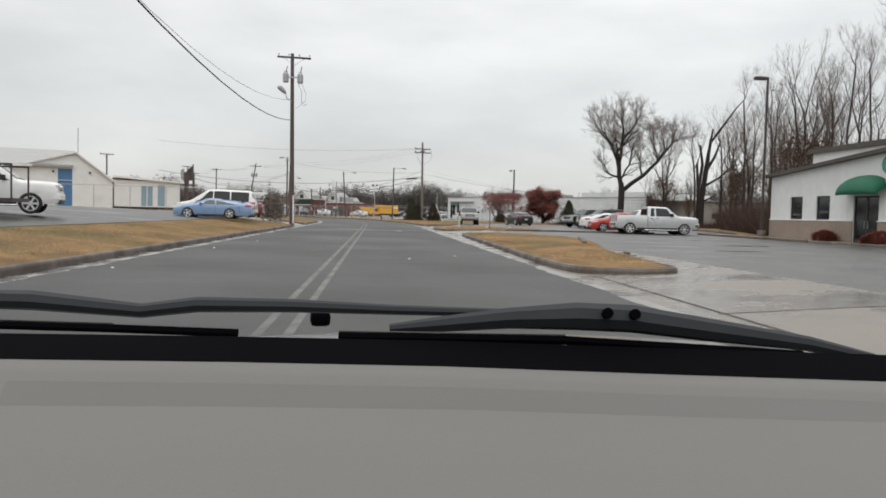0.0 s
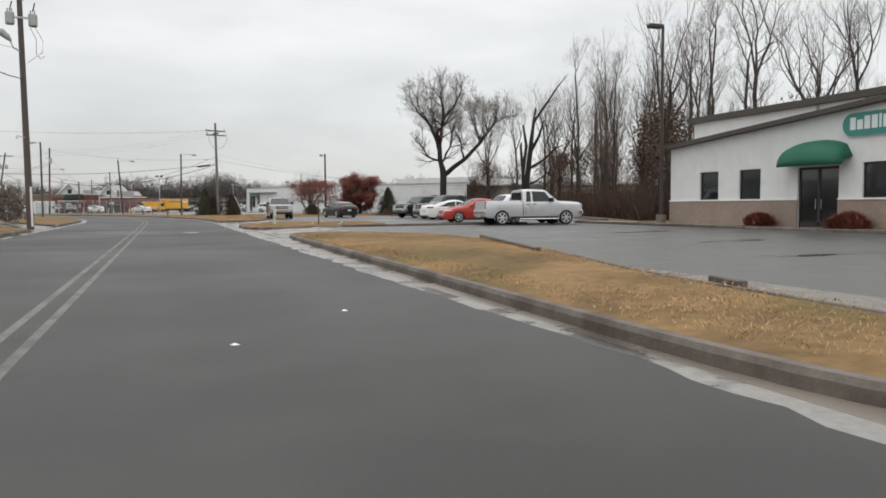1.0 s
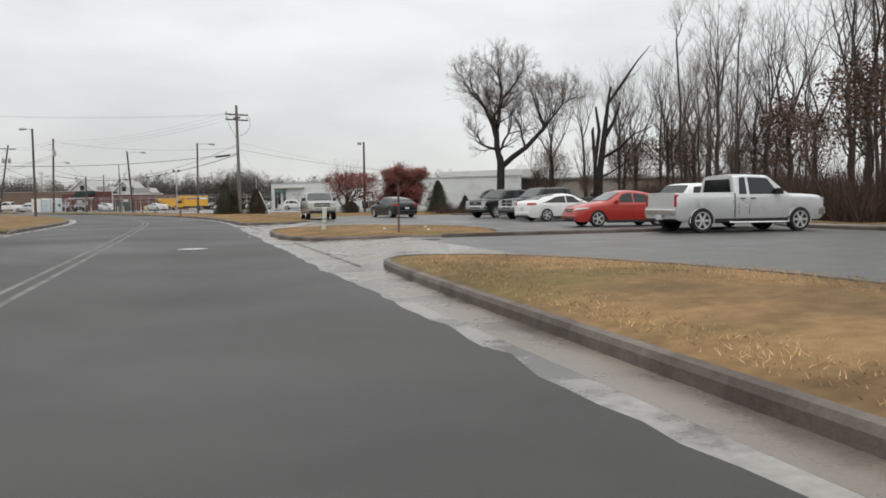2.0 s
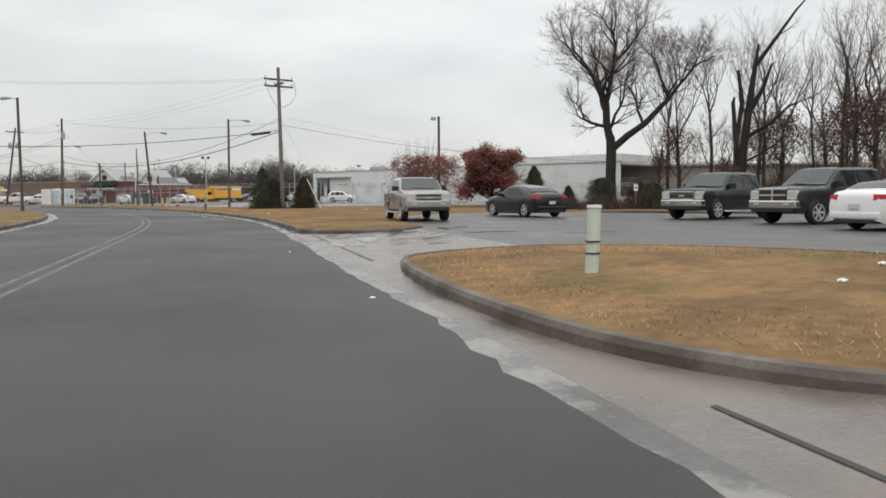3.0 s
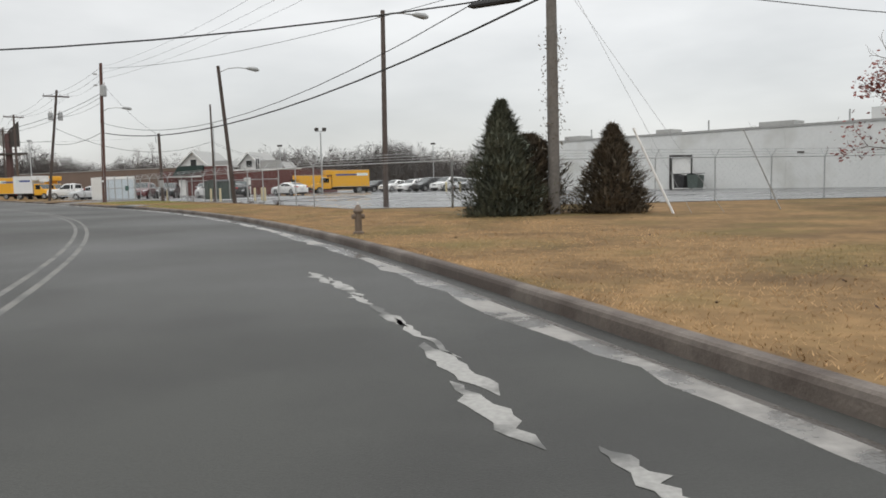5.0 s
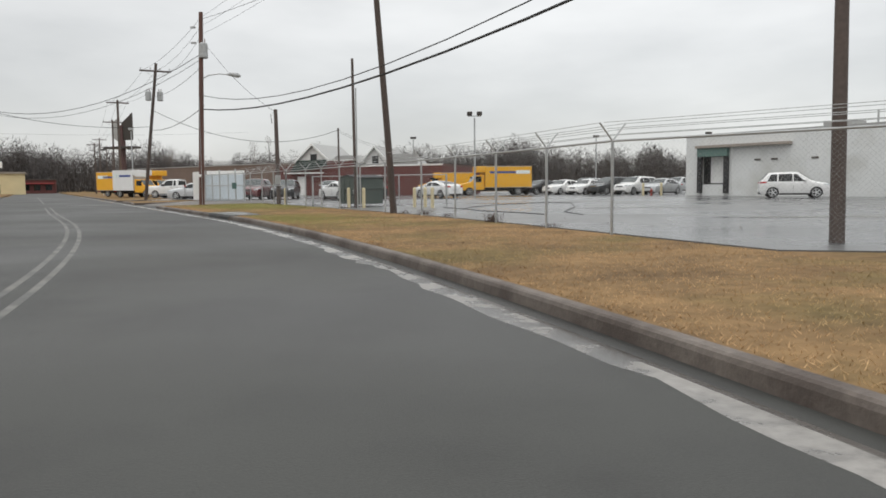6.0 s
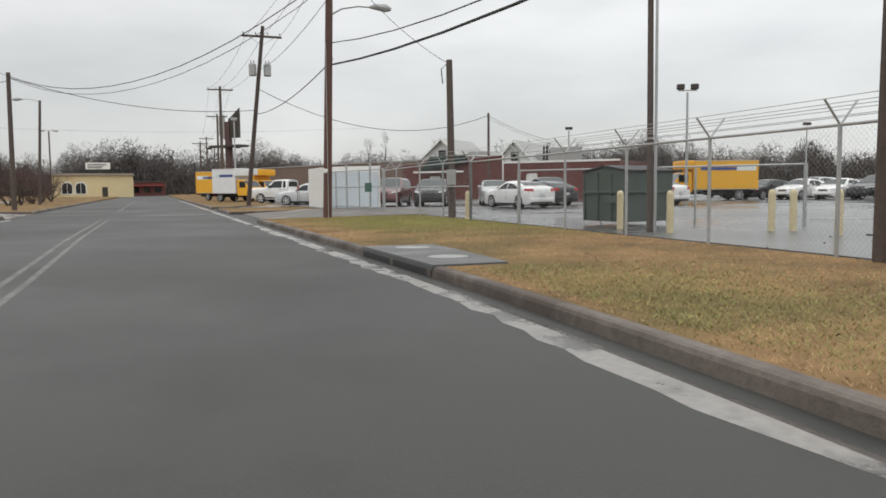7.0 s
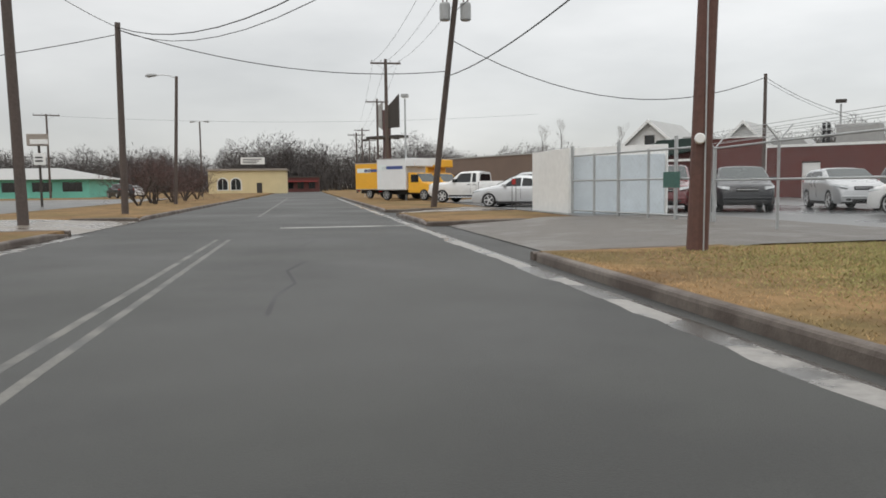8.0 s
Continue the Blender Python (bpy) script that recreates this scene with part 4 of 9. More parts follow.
        part("air_intake", boxed(xf - 0.06, xf + 0.034, -gw * 1.1, gw * 1.1, clear + 0.07, clear + 0.17, 0.02), BLACK_PLASTIC, car, "dark lower intake")
        for side in (1, -1):
            lo, hi = sorted((side * (gw * 1.2), side * (gw * 1.2 + 0.16)))
            part("fog_lamp", boxed(xf - 0.14, xf + 0.03, lo, hi, clear + 0.11, clear + 0.18, 0.02), BLACK_PLASTIC, car, "dark fog lamp recess")
    bump = CHROME if fascia == "chrome" else body_paint
    zb = clear + lift_bumper
    if bed:
        part("front_bumper", boxed(xf - 0.25, xf + 0.075, -nose_w - 0.02, nose_w + 0.02, zb + 0.03, zb + 0.29, 0.05), bump, car, "front bumper")
        part("valance", boxed(xf - 0.25, xf + 0.05, -nose_w + 0.06, nose_w - 0.06, zb - 0.10, zb + 0.05, 0.03), BLACK_PLASTIC, car, "black lower valance")
        part("rear_bumper", boxed(xr - 0.08, xr + 0.2, -hw * 0.9, hw * 0.9, zb + 0.06, zb + 0.26, 0.03), CHROME if fascia == "chrome" else BLACK_PLASTIC, car, "rear bumper")
        for side in (1, -1):
            lo, hi = sorted((side * hw * 0.955, side * (hw + 0.004)))
            part("bed_gap", boxed(cut - 0.012, cut + 0.014, lo, hi, clear + 0.12, belt + 0.05), BLACK_PLASTIC, car, "dark gap between cab and bed")
            part("running_board", tubed([(cut - 0.2, side * hw * 0.99, clear - 0.05), (cut - 0.05, side * (hw + 0.05), clear - 0.06), (wb / 2 - arch - 0.15, side * (hw + 0.05), clear - 0.06), (wb / 2 - arch, side * hw * 0.99, clear - 0.05)], 0.035, 8), CHROME, car, "chrome running board")
            lo, hi = sorted((side * (nose_w - 0.42), side * (nose_w - 0.22)))
            part("fog_lamp", boxed(xf + 0.04, xf + 0.085, lo, hi, zb + 0.13, zb + 0.21, 0.02), LAMP_CLEAR, car, "round-edged fog lamp")
        part("wiper", tubed([(screen[0] + 0.06, 0.55 * hw, belt + 0.10), (screen[0] + 0.0, -0.35 * hw, belt + 0.14)], 0.012, 5), BLACK_PLASTIC, car, "black wiper")
        part("tailgate_gap", boxed(xr - 0.006, xr + 0.02, -hw * 0.74, hw * 0.74, belt - 0.47, belt - 0.455), BLACK_PLASTIC, car, "dark tailgate gap")
    else:
        part("front_bumper", boxed(xf - 0.25, xf + 0.022, -nose_w + 0.01, nose_w - 0.01, zb + 0.19, zb + 0.30, 0.05), bump, car, "front bumper")
        part("rear_bumper", boxed(xr - 0.035, xr + 0.2, -nose_w - 0.02, nose_w + 0.02, zb + 0.12, zb + 0.32, 0.06), bump, car, "rear bumper")
        part("rear_valance", boxed(xr - 0.02, xr + 0.2, -nose_w + 0.1, nose_w - 0.1, zb + 0.0, zb + 0.12, 0.03), BLACK_PLASTIC, car, "black rear valance")
    part("number_plate", boxed(xr - 0.085 if bed else xr - 0.045, xr - 0.01, -0.16, 0.16, belt - (0.36 if not bed else 0.78), belt - (0.22 if not bed else 0.63)), PLATE, car, "pale blank plate")
    add_wheels(car, wb, width - 0.24, r, 0.22 if not bed else 0.27, spokes, rim_mat)
    return car


def at(x, y, z, heading):
    return Matrix.Translation((x, y, z)) @ Matrix.Rotation(radians(heading), 4, "Z")


def sedan(name, label, m, paint_mat, wb=2.7, length=4.6, width=1.8, height=1.47, r=0.335, spokes=5, group="parked cars", coupe=False, low=0.0, grille="dark"):
    front, rear = 0.92, length - wb - 0.92
    xf, xr = wb / 2 + front, -wb / 2 - rear
    belt = 0.95 - low
    cowl, head, tail_head, foot = wb / 2 - 0.36, wb * 0.10, -wb * 0.29, xr + 0.50
    h = height
    deck = [(xr, 0.86 - low), (xr + 0.05, 1.03 - low), (xr + 0.12, 1.085 - low), (foot, 1.10 - low), (foot + 0.40, 1.10 - low + 0.57 * (h - 1.12 + low)), (tail_head, h - 0.065), (-wb * 0.14, h - 0.01), (0.0, h), (head, h - 0.05), (cowl, belt + 0.065), (wb / 2 + 0.15, 0.955 - low), (xf - 0.30, 0.86 - low), (xf - 0.10, 0.77 - low), (xf - 0.02, 0.68 - low), (xf, 0.58 - low)]
    mid = -wb * 0.085
    sides = [(cowl - 0.20, mid + 0.03, head - 0.03, mid + 0.03), (mid - 0.03, foot + 0.22, mid - 0.03, tail_head - 0.02)]
    if coupe:
        mid = -wb * 0.17
        sides = [(cowl - 0.42, mid + 0.03, head - 0.12, mid + 0.06), (mid - 0.03, foot + 0.22, mid - 0.0, tail_head - 0.02)]
    return vehicle(name, label, "car", m, paint_mat, wb, front, rear, width, r, 0.20, belt, deck, (cowl - 0.02, head + 0.04), (foot + 0.05, tail_head - 0.04), sides, spokes=spokes, group=group, grille=grille,
                   lamp_z=0.70 - low, tail_z=0.90 - low, lean_in=0.42, soft=3)


def suv(name, label, m, paint_mat, wb=2.8, length=4.75, width=1.88, height=1.68, r=0.36, group="parked cars", category="car", long=False):
    front, rear = 0.93, length - wb - 0.93
    xf, xr = wb / 2 + front, -wb / 2 - rear
    belt = 1.05
    cowl, head = wb / 2 - 0.22, wb * 0.10
    h = height
    back = (xr + 0.10, xr + (0.30 if long else 0.52))
    deck = [(xr, 0.95), (xr + 0.05, 1.10), (back[0], 1.16), (back[1], h - 0.05), (-wb * 0.1, h), (head, h - 0.03), (cowl, belt + 0.06), (wb / 2 + 0.2, 1.02), (xf - 0.22, 0.93), (xf - 0.06, 0.80), (xf, 0.66)]
    m1, m2 = -0.10, -0.10 - wb * 0.35
    sides = [(cowl - 0.40, m1 + 0.03, head - 0.12, m1 + 0.03), (m1 - 0.03, m2 + 0.03, m1 - 0.03, m2 + 0.05), (m2 - 0.04, xr + 0.42, m2 - 0.02, back[1] + 0.12)]
    return vehicle(name, label, category, m, paint_mat, wb, front, rear, width, r, 0.24, belt, deck, (cowl - 0.02, head + 0.04), (back[0] + 0.03, back[1] - 0.05), sides, group=group, lamp_z=0.82, tail_z=1.0, lean_in=0.30, soft=1)


def pickup(name, label, m, paint_mat, wb=3.65, length=5.8, width=2.0, height=1.88, r=0.39, crew=True, spokes=6, grille="chrome", group="parked cars", fascia="chrome", rim_mat=None, clear=0.38):
    front, rear = 0.95, length - wb - 0.95
    xf, xr = wb / 2 + front, -wb / 2 - rear
    belt = 1.20
    cowl = wb / 2 - 0.42
    cut = cowl - (2.62 if crew else 2.05)
    head, h = cowl - 0.70, height
    deck = [(xr, 1.27), (cut, 1.28), (cut + 0.015, h - 0.05), (cut + 0.4, h), (head, h - 0.03), (cowl, belt + 0.05), (wb / 2 + 0.3, 1.23), (xf - 0.14, 1.19), (xf - 0.04, 1.14), (xf, 1.05)]
    mid = cowl - (1.43 if crew else 1.55)
    sides = [(cowl - 0.24, mid + 0.05, head - 0.07, mid + 0.05), (mid - 0.05, cut + 0.16, mid - 0.05, cut + 0.24)]
    return vehicle(name, label, "pickup truck", m, paint_mat, wb, front, rear, width, r, clear, belt, deck, (cowl - 0.02, head + 0.05), None, sides, bed=(xr + 0.06, cut), spokes=spokes, grille=grille,
                   trim=BLACK_PLASTIC, lamp_z=1.0, tail_z=1.03, group=group, lean_in=0.26, lift_bumper=0.12, fascia=fascia, rim_mat=rim_mat, taper=0.07, soft=1)


LOT = 0.19
SILVER, WHITE_CAR = paint("silver_car_paint", (0.46, 0.47, 0.48), 0.3), paint("white_car_paint", (0.74, 0.74, 0.73))
BLACK_CAR, RED_CAR = paint("black_car_paint", (0.008, 0.009, 0.012), 0.0), paint("orange_red_car_paint", (0.40, 0.026, 0.016))
PEWTER, DARK_GREEN = paint("pewter_car_paint", (0.30, 0.295, 0.28), 0.3), paint("dark_green_car_paint", (0.007, 0.012, 0.011), 0.0)
GREY_CAR, SKY_BLUE = paint("dark_grey_car_paint", (0.022, 0.024, 0.026), 0.1), paint("sky_blue_car_paint", (0.20, 0.31, 0.50))
BURGUNDY = paint("burgundy_car_paint", (0.12, 0.02, 0.022))

pickup("pickup_truck", "silver extended cab pickup parked in the wet lot", at(18.8, 50.2, LOT, -4.0), paint("bright_silver_car_paint", (0.60, 0.61, 0.62), 0.35), crew=False, length=5.5)
suv("suv", "white crossover parked nose in beside the pickup", at(20.2, 52.9, LOT, 0), WHITE_CAR, wb=2.62, length=4.4)
sedan("sedan", "orange red compact sedan parked in the lot", at(18.6, 57.0, LOT, 174.8), RED_CAR, wb=2.685, length=4.6)
sedan("sedan", "white four door sedan parked in the lot", at(20.7, 66.2, LOT, 4.6), WHITE_CAR, wb=2.85, length=4.8, height=1.45)
pickup("pickup_truck", "dark grey pickup with a chrome cross grille", at(22.0, 70.8, LOT, 188), GREY_CAR, wb=3.57, grille="cross")
pickup("pickup_truck", "dark green pickup with chrome grille in the lot", at(21.8, 76.5, LOT, 201), DARK_GREEN, wb=3.5, length=5.6)
sedan("sedan", "black sedan with tinted glass parked by the hedge", at(15.7, 83.1, LOT, 100.5), BLACK_CAR, wb=2.8, length=4.65, width=1.82, r=0.34)
pickup("pickup_truck", "pewter crew cab pickup with large chrome wheels", at(9.83, 80.9, LOT, 267.0), PEWTER, wb=3.42, length=5.5, width=1.92, r=0.39, spokes=6, rim_mat=ALLOY, clear=0.40, height=1.79, fascia="")
sedan("coupe", "old sky blue sports coupe on the bank", at(-10.6, 50.0, ground_z(50, -9.8) + 0.012, 180), SKY_BLUE, wb=2.6, length=4.85, width=1.85, height=1.28, low=0.08, coupe=True)
suv("suv", "white long suv parked behind the blue coupe", at(-11.4, 54.6, ground_z(54.6, -10.6) + 0.012, 182), WHITE_CAR, wb=3.3, length=5.5, width=2.0, height=1.9, r=0.38, long=True)
pickup("pickup_truck", "white pickup with a low trailer rack behind it", at(-14.85, 29.8, ground_z(29, -13.6) + 0.012, 17), WHITE_CAR, crew=False, grille="dark", fascia="")
sedan("sedan", "dark red sedan parked behind the white suv", at(-10.9, 58.6, ground_z(58.6, -10.1) + 0.012, 180), BURGUNDY)
# cars in the fenced yard
YARD = 0.20
suv("suv", "white crossover parked by the loading dock", at(19.4, 163.8, YARD, -18), WHITE_CAR, wb=2.6, length=4.3, width=1.78)
sedan("sedan", "white sedan parked facing the brick building", at(-11.4, 171.8, YARD, 126), WHITE_CAR, wb=2.5, length=4.3, width=1.72, height=1.38)
sedan("sedan", "dark sedan parked beside a white sedan", at(-10.0, 177.4, YARD, 124), GREY_CAR, wb=2.6, length=4.5, width=1.75, height=1.40)
sedan("sedan", "white sedan parked alone on the wet yard", at(-4.0, 176.8, YARD, 132), WHITE_CAR, wb=2.55, length=4.4, width=1.75, height=1.38)
suv("suv", "dark green suv parked against the brick building", at(-9.6, 181.0, YARD, -80), DARK_GREEN)
suv("suv", "silver suv parked near the yard gate", at(-13.0, 178.6, YARD, -82), SILVER, height=1.5, length=4.3, wb=2.55, width=1.74)
suv("suv", "burgundy van parked near the yard gate", at(-19.2, 177.4, YARD, -92), BURGUNDY, height=1.7, length=4.7)
suv("suv", "black suv parked near the yard gate", at(-16.6, 177.2, YARD, -88), BLACK_CAR, height=1.6)
row = [(BLACK_CAR, "black", 0), (WHITE_CAR, "white", 0), (WHITE_CAR, "white", 0), (GREY_CAR, "dark grey", 1), (WHITE_CAR, "white", 1), (SILVER, "silver", 0)]
for k, (pm, word, tall_car) in enumerate(row):
    x, y = 6.6 + 2.0 * k, 191.0 - 1.5 * k
    (suv if tall_car else sedan)("suv" if tall_car else "sedan", word + " car parked at a slant across the wet yard", at(x, y, YARD, 212 + 5 * (k % 3)), pm, group="cars at the back of the yard")
for k, (pm, word) in enumerate(((GREY_CAR, "dark grey"), (WHITE_CAR, "white"), (SILVER, "silver"), (BLACK_CAR, "black"), (WHITE_CAR, "white"), (SILVER, "silver"))):
    x, y = 6.5 + 3.1 * k, 201.5 - 1.2 * k
    (suv if k % 3 == 2 else sedan)("suv" if k % 3 == 2 else "sedan", word + " car in the far row behind the yard", at(x, y, YARD, 205 + 6 * (k % 3)), pm, group="cars at the back of the yard")
# cars by the rental trucks and on the far lots
sedan("sedan", "silver sedan parked beside the white fence panel", at(-25.9, 182.8, 0.19, 172), paint("bright_silver_car_paint", (0.60, 0.61, 0.62), 0.2), length=4.8, wb=2.78)
suv("minivan", "silver minivan parked behind a sedan", at(-26.3, 186.6, 0.19, 172), SILVER, length=5.0, category="car")
pickup("pickup_truck", "white service pickup parked by the rental trucks", at(-30.8, 192.3, 0.19, 170), WHITE_CAR, crew=False, fascia="", grille="dark")
suv("suv", "dark suv parked beside the mint green building", at(-83, 222, 0.2, 150), BLACK_CAR)
sedan("sedan", "white sedan parked beside the mint green building", at(-85.5, 227, 0.2, 150), WHITE_CAR)


def box_truck(label, m, cargo, cab_paint, length=5.2, stripe=True, width=2.3, tall=2.1, group="rental trucks"):
    """A rental truck: cargo box with an attic over the cab."""
    t = thing("box_truck", m, label, "truck", group)
    part("cargo_box", boxed(-length, 0, -width / 2, width / 2, 0.75, 0.75 + tall, 0.04), cargo, t)
    part("attic", boxed(0.0, 0.75, -width / 2 + 0.02, width / 2 - 0.02, 0.75 + tall - 0.62, 0.75 + tall - 0.01, 0.08), cargo, t)
    for z in (0.76, 0.75 + tall - 0.06):
        for side in (1, -1):
            lo, hi = sorted((side * width / 2, side * (width / 2 + 0.015)))
            part("rail", boxed(-length + 0.05, -0.05, lo, hi, z, z + 0.05), GALV, t, "metal edge rail")
    if stripe:
        for side in (1, -1):
            lo, hi = sorted((side * width / 2, side * (width / 2 + 0.008)))
            part("stripe", boxed(-length * 0.80, -length * 0.10, lo, hi, 0.75 + tall * 0.66, 0.75 + tall * 0.76), TRUCK_BLUE, t, "dark blue stripe")
            part("sign_panel", boxed(-length * 0.96, -length * 0.66, lo, hi + 0.004 * (side > 0), 0.75 + tall * 0.64, 0.75 + tall * 0.80), SIGN_WHITE, t, "white sign panel")
    part("chassis", boxed(-length, 1.6, -0.45, 0.45, 0.42, 0.72), BLACK_PLASTIC, t, "dark chassis")
    bm = bmesh.new()
    prof = [(0.05, 0.55), (2.35, 0.50), (2.38, 0.95), (2.2, 1.12), (1.35, 1.28), (0.75, 1.98), (0.05, 2.02)]
    left = [bm.verts.new((x, 0.98, z)) for x, z in prof]
    right = [bm.verts.new((x, -0.98, z)) for x, z in prof]
    bm.faces.new(left)
    bm.faces.new(right[::-1])
    for i in range(len(prof)):
        bm.faces.new((left[i], right[i], right[(i + 1) % len(prof)], left[(i + 1) % len(prof)]))
    bmesh.ops.recalc_face_normals(bm, faces=bm.faces[:])
    bmesh.ops.bevel(bm, geom=bm.edges[:], offset=0.05, segments=2, affect="EDGES")
    part("cab", bm, cab_paint, t)
    part("windscreen", quad_on((1.35, -0.98, 1.28), (1.35, 0.98, 1.28), (0.75, 0.98, 1.98), (0.75, -0.98, 1.98), 0.07, 0.93, 0.06, 0.92, 0.012), GLASS_SCREEN, t, "windscreen glass")
    for side in (1, -1):
        lo, hi = sorted((side * 0.97, side * 0.992))
        part("side_window", boxed(0.35, 1.05, lo, hi, 1.3, 1.85), GLASS_CAR, t, "tinted side glass")
        lo, hi = sorted((side * 0.6, side * 0.93))
        part("headlight", boxed(2.3, 2.4, lo, hi, 0.82, 1.0, 0.02), LAMP_CLEAR, t, "clear headlight")
        part("taillight", boxed(-length - 0.02, -length + 0.02, lo, hi, 0.6, 0.72), LAMP_RED, t, "red taillight")
        for x in (1.55, -length * 0.72):
            tyre, rim_me = RENT_WHEEL
            w = share("wheel", tyre, Matrix.Translation((x, side * 0.9, 0.4)) @ Matrix.Rotation(0 if side > 0 else math.pi, 4, "Z"), t)
            share("rim", rim_me, Matrix.Identity(4), w, "steel rim")
    part("bumper", boxed(2.36, 2.46, -0.95, 0.95, 0.45, 0.65, 0.02), BLACK_PLASTIC, t)
    return t


RENT_WHEEL = wheel_meshes(0.4, 0.26, 6, GALV)
WHITE_BOX = mat("white_box_panel", (0.72, 0.73, 0.73), 0.4, vary=0.05, grain=3, large=0.6)
box_truck("yellow rental box truck with a blue stripe in the yard", at(0.5, 189.0, YARD, 190), TRUCK_YELLOW, TRUCK_YELLOW, 4.7)
box_truck("yellow rental truck parked behind the first", at(-3.6, 194.5, YARD, 185), TRUCK_YELLOW, TRUCK_YELLOW, 3.6, stripe=False, tall=1.6)
box_truck("yellow rental truck parked at the roadside lot", at(-40.8, 208.0, 0.19, -20), TRUCK_YELLOW, TRUCK_YELLOW, 5.4, tall=2.3)
box_truck("white panelled rental truck parked beside a yellow one", at(-37.4, 199.8, 0.19, -20), WHITE_BOX, TRUCK_YELLOW, 2.8, tall=2.3)
box_truck("yellow rental truck parked behind the white one", at(-37.0, 203.5, 0.19, -20), TRUCK_YELLOW, TRUCK_YELLOW, 4.0, tall=2.3, stripe=False)
box_truck("white box truck at the edge of the storage yard", at(-13.5, 87.0, 0.3, -70), WHITE_BOX, WHITE_CAR, 4.5, stripe=False)


# ---- trees ----
def raw_tube(vs, fs, pts, radii, sides):
    base = len(vs)
    for i, p in enumerate(pts):
        d = (pts[min(i + 1, len(pts) - 1)] - pts[max(i - 1, 0)])
        d = d.normalized() if d.length > 1e-6 else Vector((0, 0, 1))
        u = d.cross(Vector((0.31, 0.87, 0.12)))
        u = u.normalized() if u.length > 1e-3 else Vector((1, 0, 0))
        v = d.cross(u)
        for k in range(sides):
            a = 2 * math.pi * k / sides
            vs.append(p + (u * math.cos(a) + v * math.sin(a)) * radii[i])
    for i in range(len(pts) - 1):
        for k in range(sides):
            a, b = base + i * sides + k, base + i * sides + (k + 1) % sides
            fs.append((a, b, b + sides, a + sides))


class Grow:
    """A branching skeleton: limbs in one mesh, twigs in another, and the tips for leaves."""

    def __init__(self, seed, twig_under=0.035, up=0.10, wander=0.18, angle=(25, 55), ratio=0.72, kids=(2, 3), depth=6):
        self.r = random.Random(seed)
        self.limb, self.twig, self.tips = ([], []), ([], []), []
        self.twig_under, self.up, self.wander, self.angle, self.ratio, self.kids, self.depth = twig_under, up, wander, angle, ratio, kids, depth

    def branch(self, p, d, length, radius, level):
        r = self.r
        pts, radii, n = [p], [radius], 4 if level < 3 else 3
        end = radius * 0.62
        for k in range(n):
            d = (d + Vector((r.gauss(0, 1), r.gauss(0, 1), r.gauss(0, 0.6))) * self.wander + Vector((0, 0, self.up))).normalized()
            p = p + d * (length / n)
            pts.append(p)
            radii.append(radius + (end - radius) * (k + 1) / n)
        store, sides = (self.limb, 7 if radius > 0.15 else 5) if radius > self.twig_under else (self.twig, 3)
        raw_tube(*store, pts, radii, sides)
        if level >= self.depth or radius < 0.006:
            self.tips.append((p, d))
            return
        spread = r.uniform(0, 6.28)
        many = r.randint(*self.kids)
        for k in range(many):
            tilt = radians(r.uniform(*self.angle)) * (0.55 if k == 0 else 1.0)
            u = d.orthogonal().normalized()
            v = d.cross(u)
            a = spread + 6.28 * k / many + r.uniform(-0.4, 0.4)
            nd = (d * math.cos(tilt) + (u * math.cos(a) + v * math.sin(a)) * math.sin(tilt)).normalized()
            self.branch(p, nd, length * self.ratio * r.uniform(0.8, 1.2), end * r.uniform(0.72, 0.95), level + 1)
        for k in range(2 if level >= 2 else 1 if level == 1 else 0):
            i = r.randint(1, n - 1)
            tilt, a = radians(r.uniform(35, 65)), r.uniform(0, 6.28)
            u = d.orthogonal().normalized()
            nd = (d * math.cos(tilt) + (u * math.cos(a) + d.cross(u) * math.sin(a)) * math.sin(tilt)).normalized()
            self.branch(pts[i], nd, length * 0.6 * r.uniform(0.7, 1.2), radii[i] * 0.5, level + 2)


def haze(g, per, length, seed, thin=0.007):
    """Sprays of the finest twigs at the tips, slivers of one triangle each."""
    r = random.Random(seed)
    vs, fs = g.twig
    for p, d in g.tips:
        for _ in range(per):
            e = (d + Vector((r.gauss(0, 0.55), r.gauss(0, 0.55), r.gauss(0.12, 0.5)))).normalized() * length * r.uniform(0.5, 1.3)
            q = p - d * r.uniform(0, 0.5) * length
            side = e.orthogonal().normalized() * thin
            side = Matrix.Rotation(r.uniform(0, 3.14), 3, e.normalized()) @ side
            i = len(vs)
            vs.extend([q - side, q + side, q + e])
            fs.append((i, i + 1, i + 2))


def make_tree(name, grown, m, label, bark, twig, group="", category="tree"):
    t = thing(name, m, label, category, group)
    part_py("trunk", *grown.limb, bark, t, "bark covered trunk and limbs", smooth=True)
    part_py("crown", *grown.twig, twig, t, "fine bare twigs")
    return t


def leaves(name, spots, size, material, parent, seed, spread=0.5, per=6, droop=0.0):
    """Clumps of small leaves round the tips."""
    r = random.Random(seed)
    vs, fs = [], []
    for p, d in spots:
        for _ in range(per):
            c = p + Vector((r.gauss(0, spread), r.gauss(0, spread), r.gauss(0, spread * 0.8) - droop))
            u = Vector((r.gauss(0, 1), r.gauss(0, 1), r.gauss(0, 1))).normalized()
            v = u.orthogonal().normalized()
            s = size * r.uniform(0.6, 1.3)
            i = len(vs)
            vs += [c - u * s, c + v * s * 0.55, c + u * s, c - v * s * 0.55]
            fs += [(i, i + 1, i + 2), (i, i + 2, i + 3)]
    return part_py(name, vs, fs, material, parent)


Z = Vector((0, 0, 1))
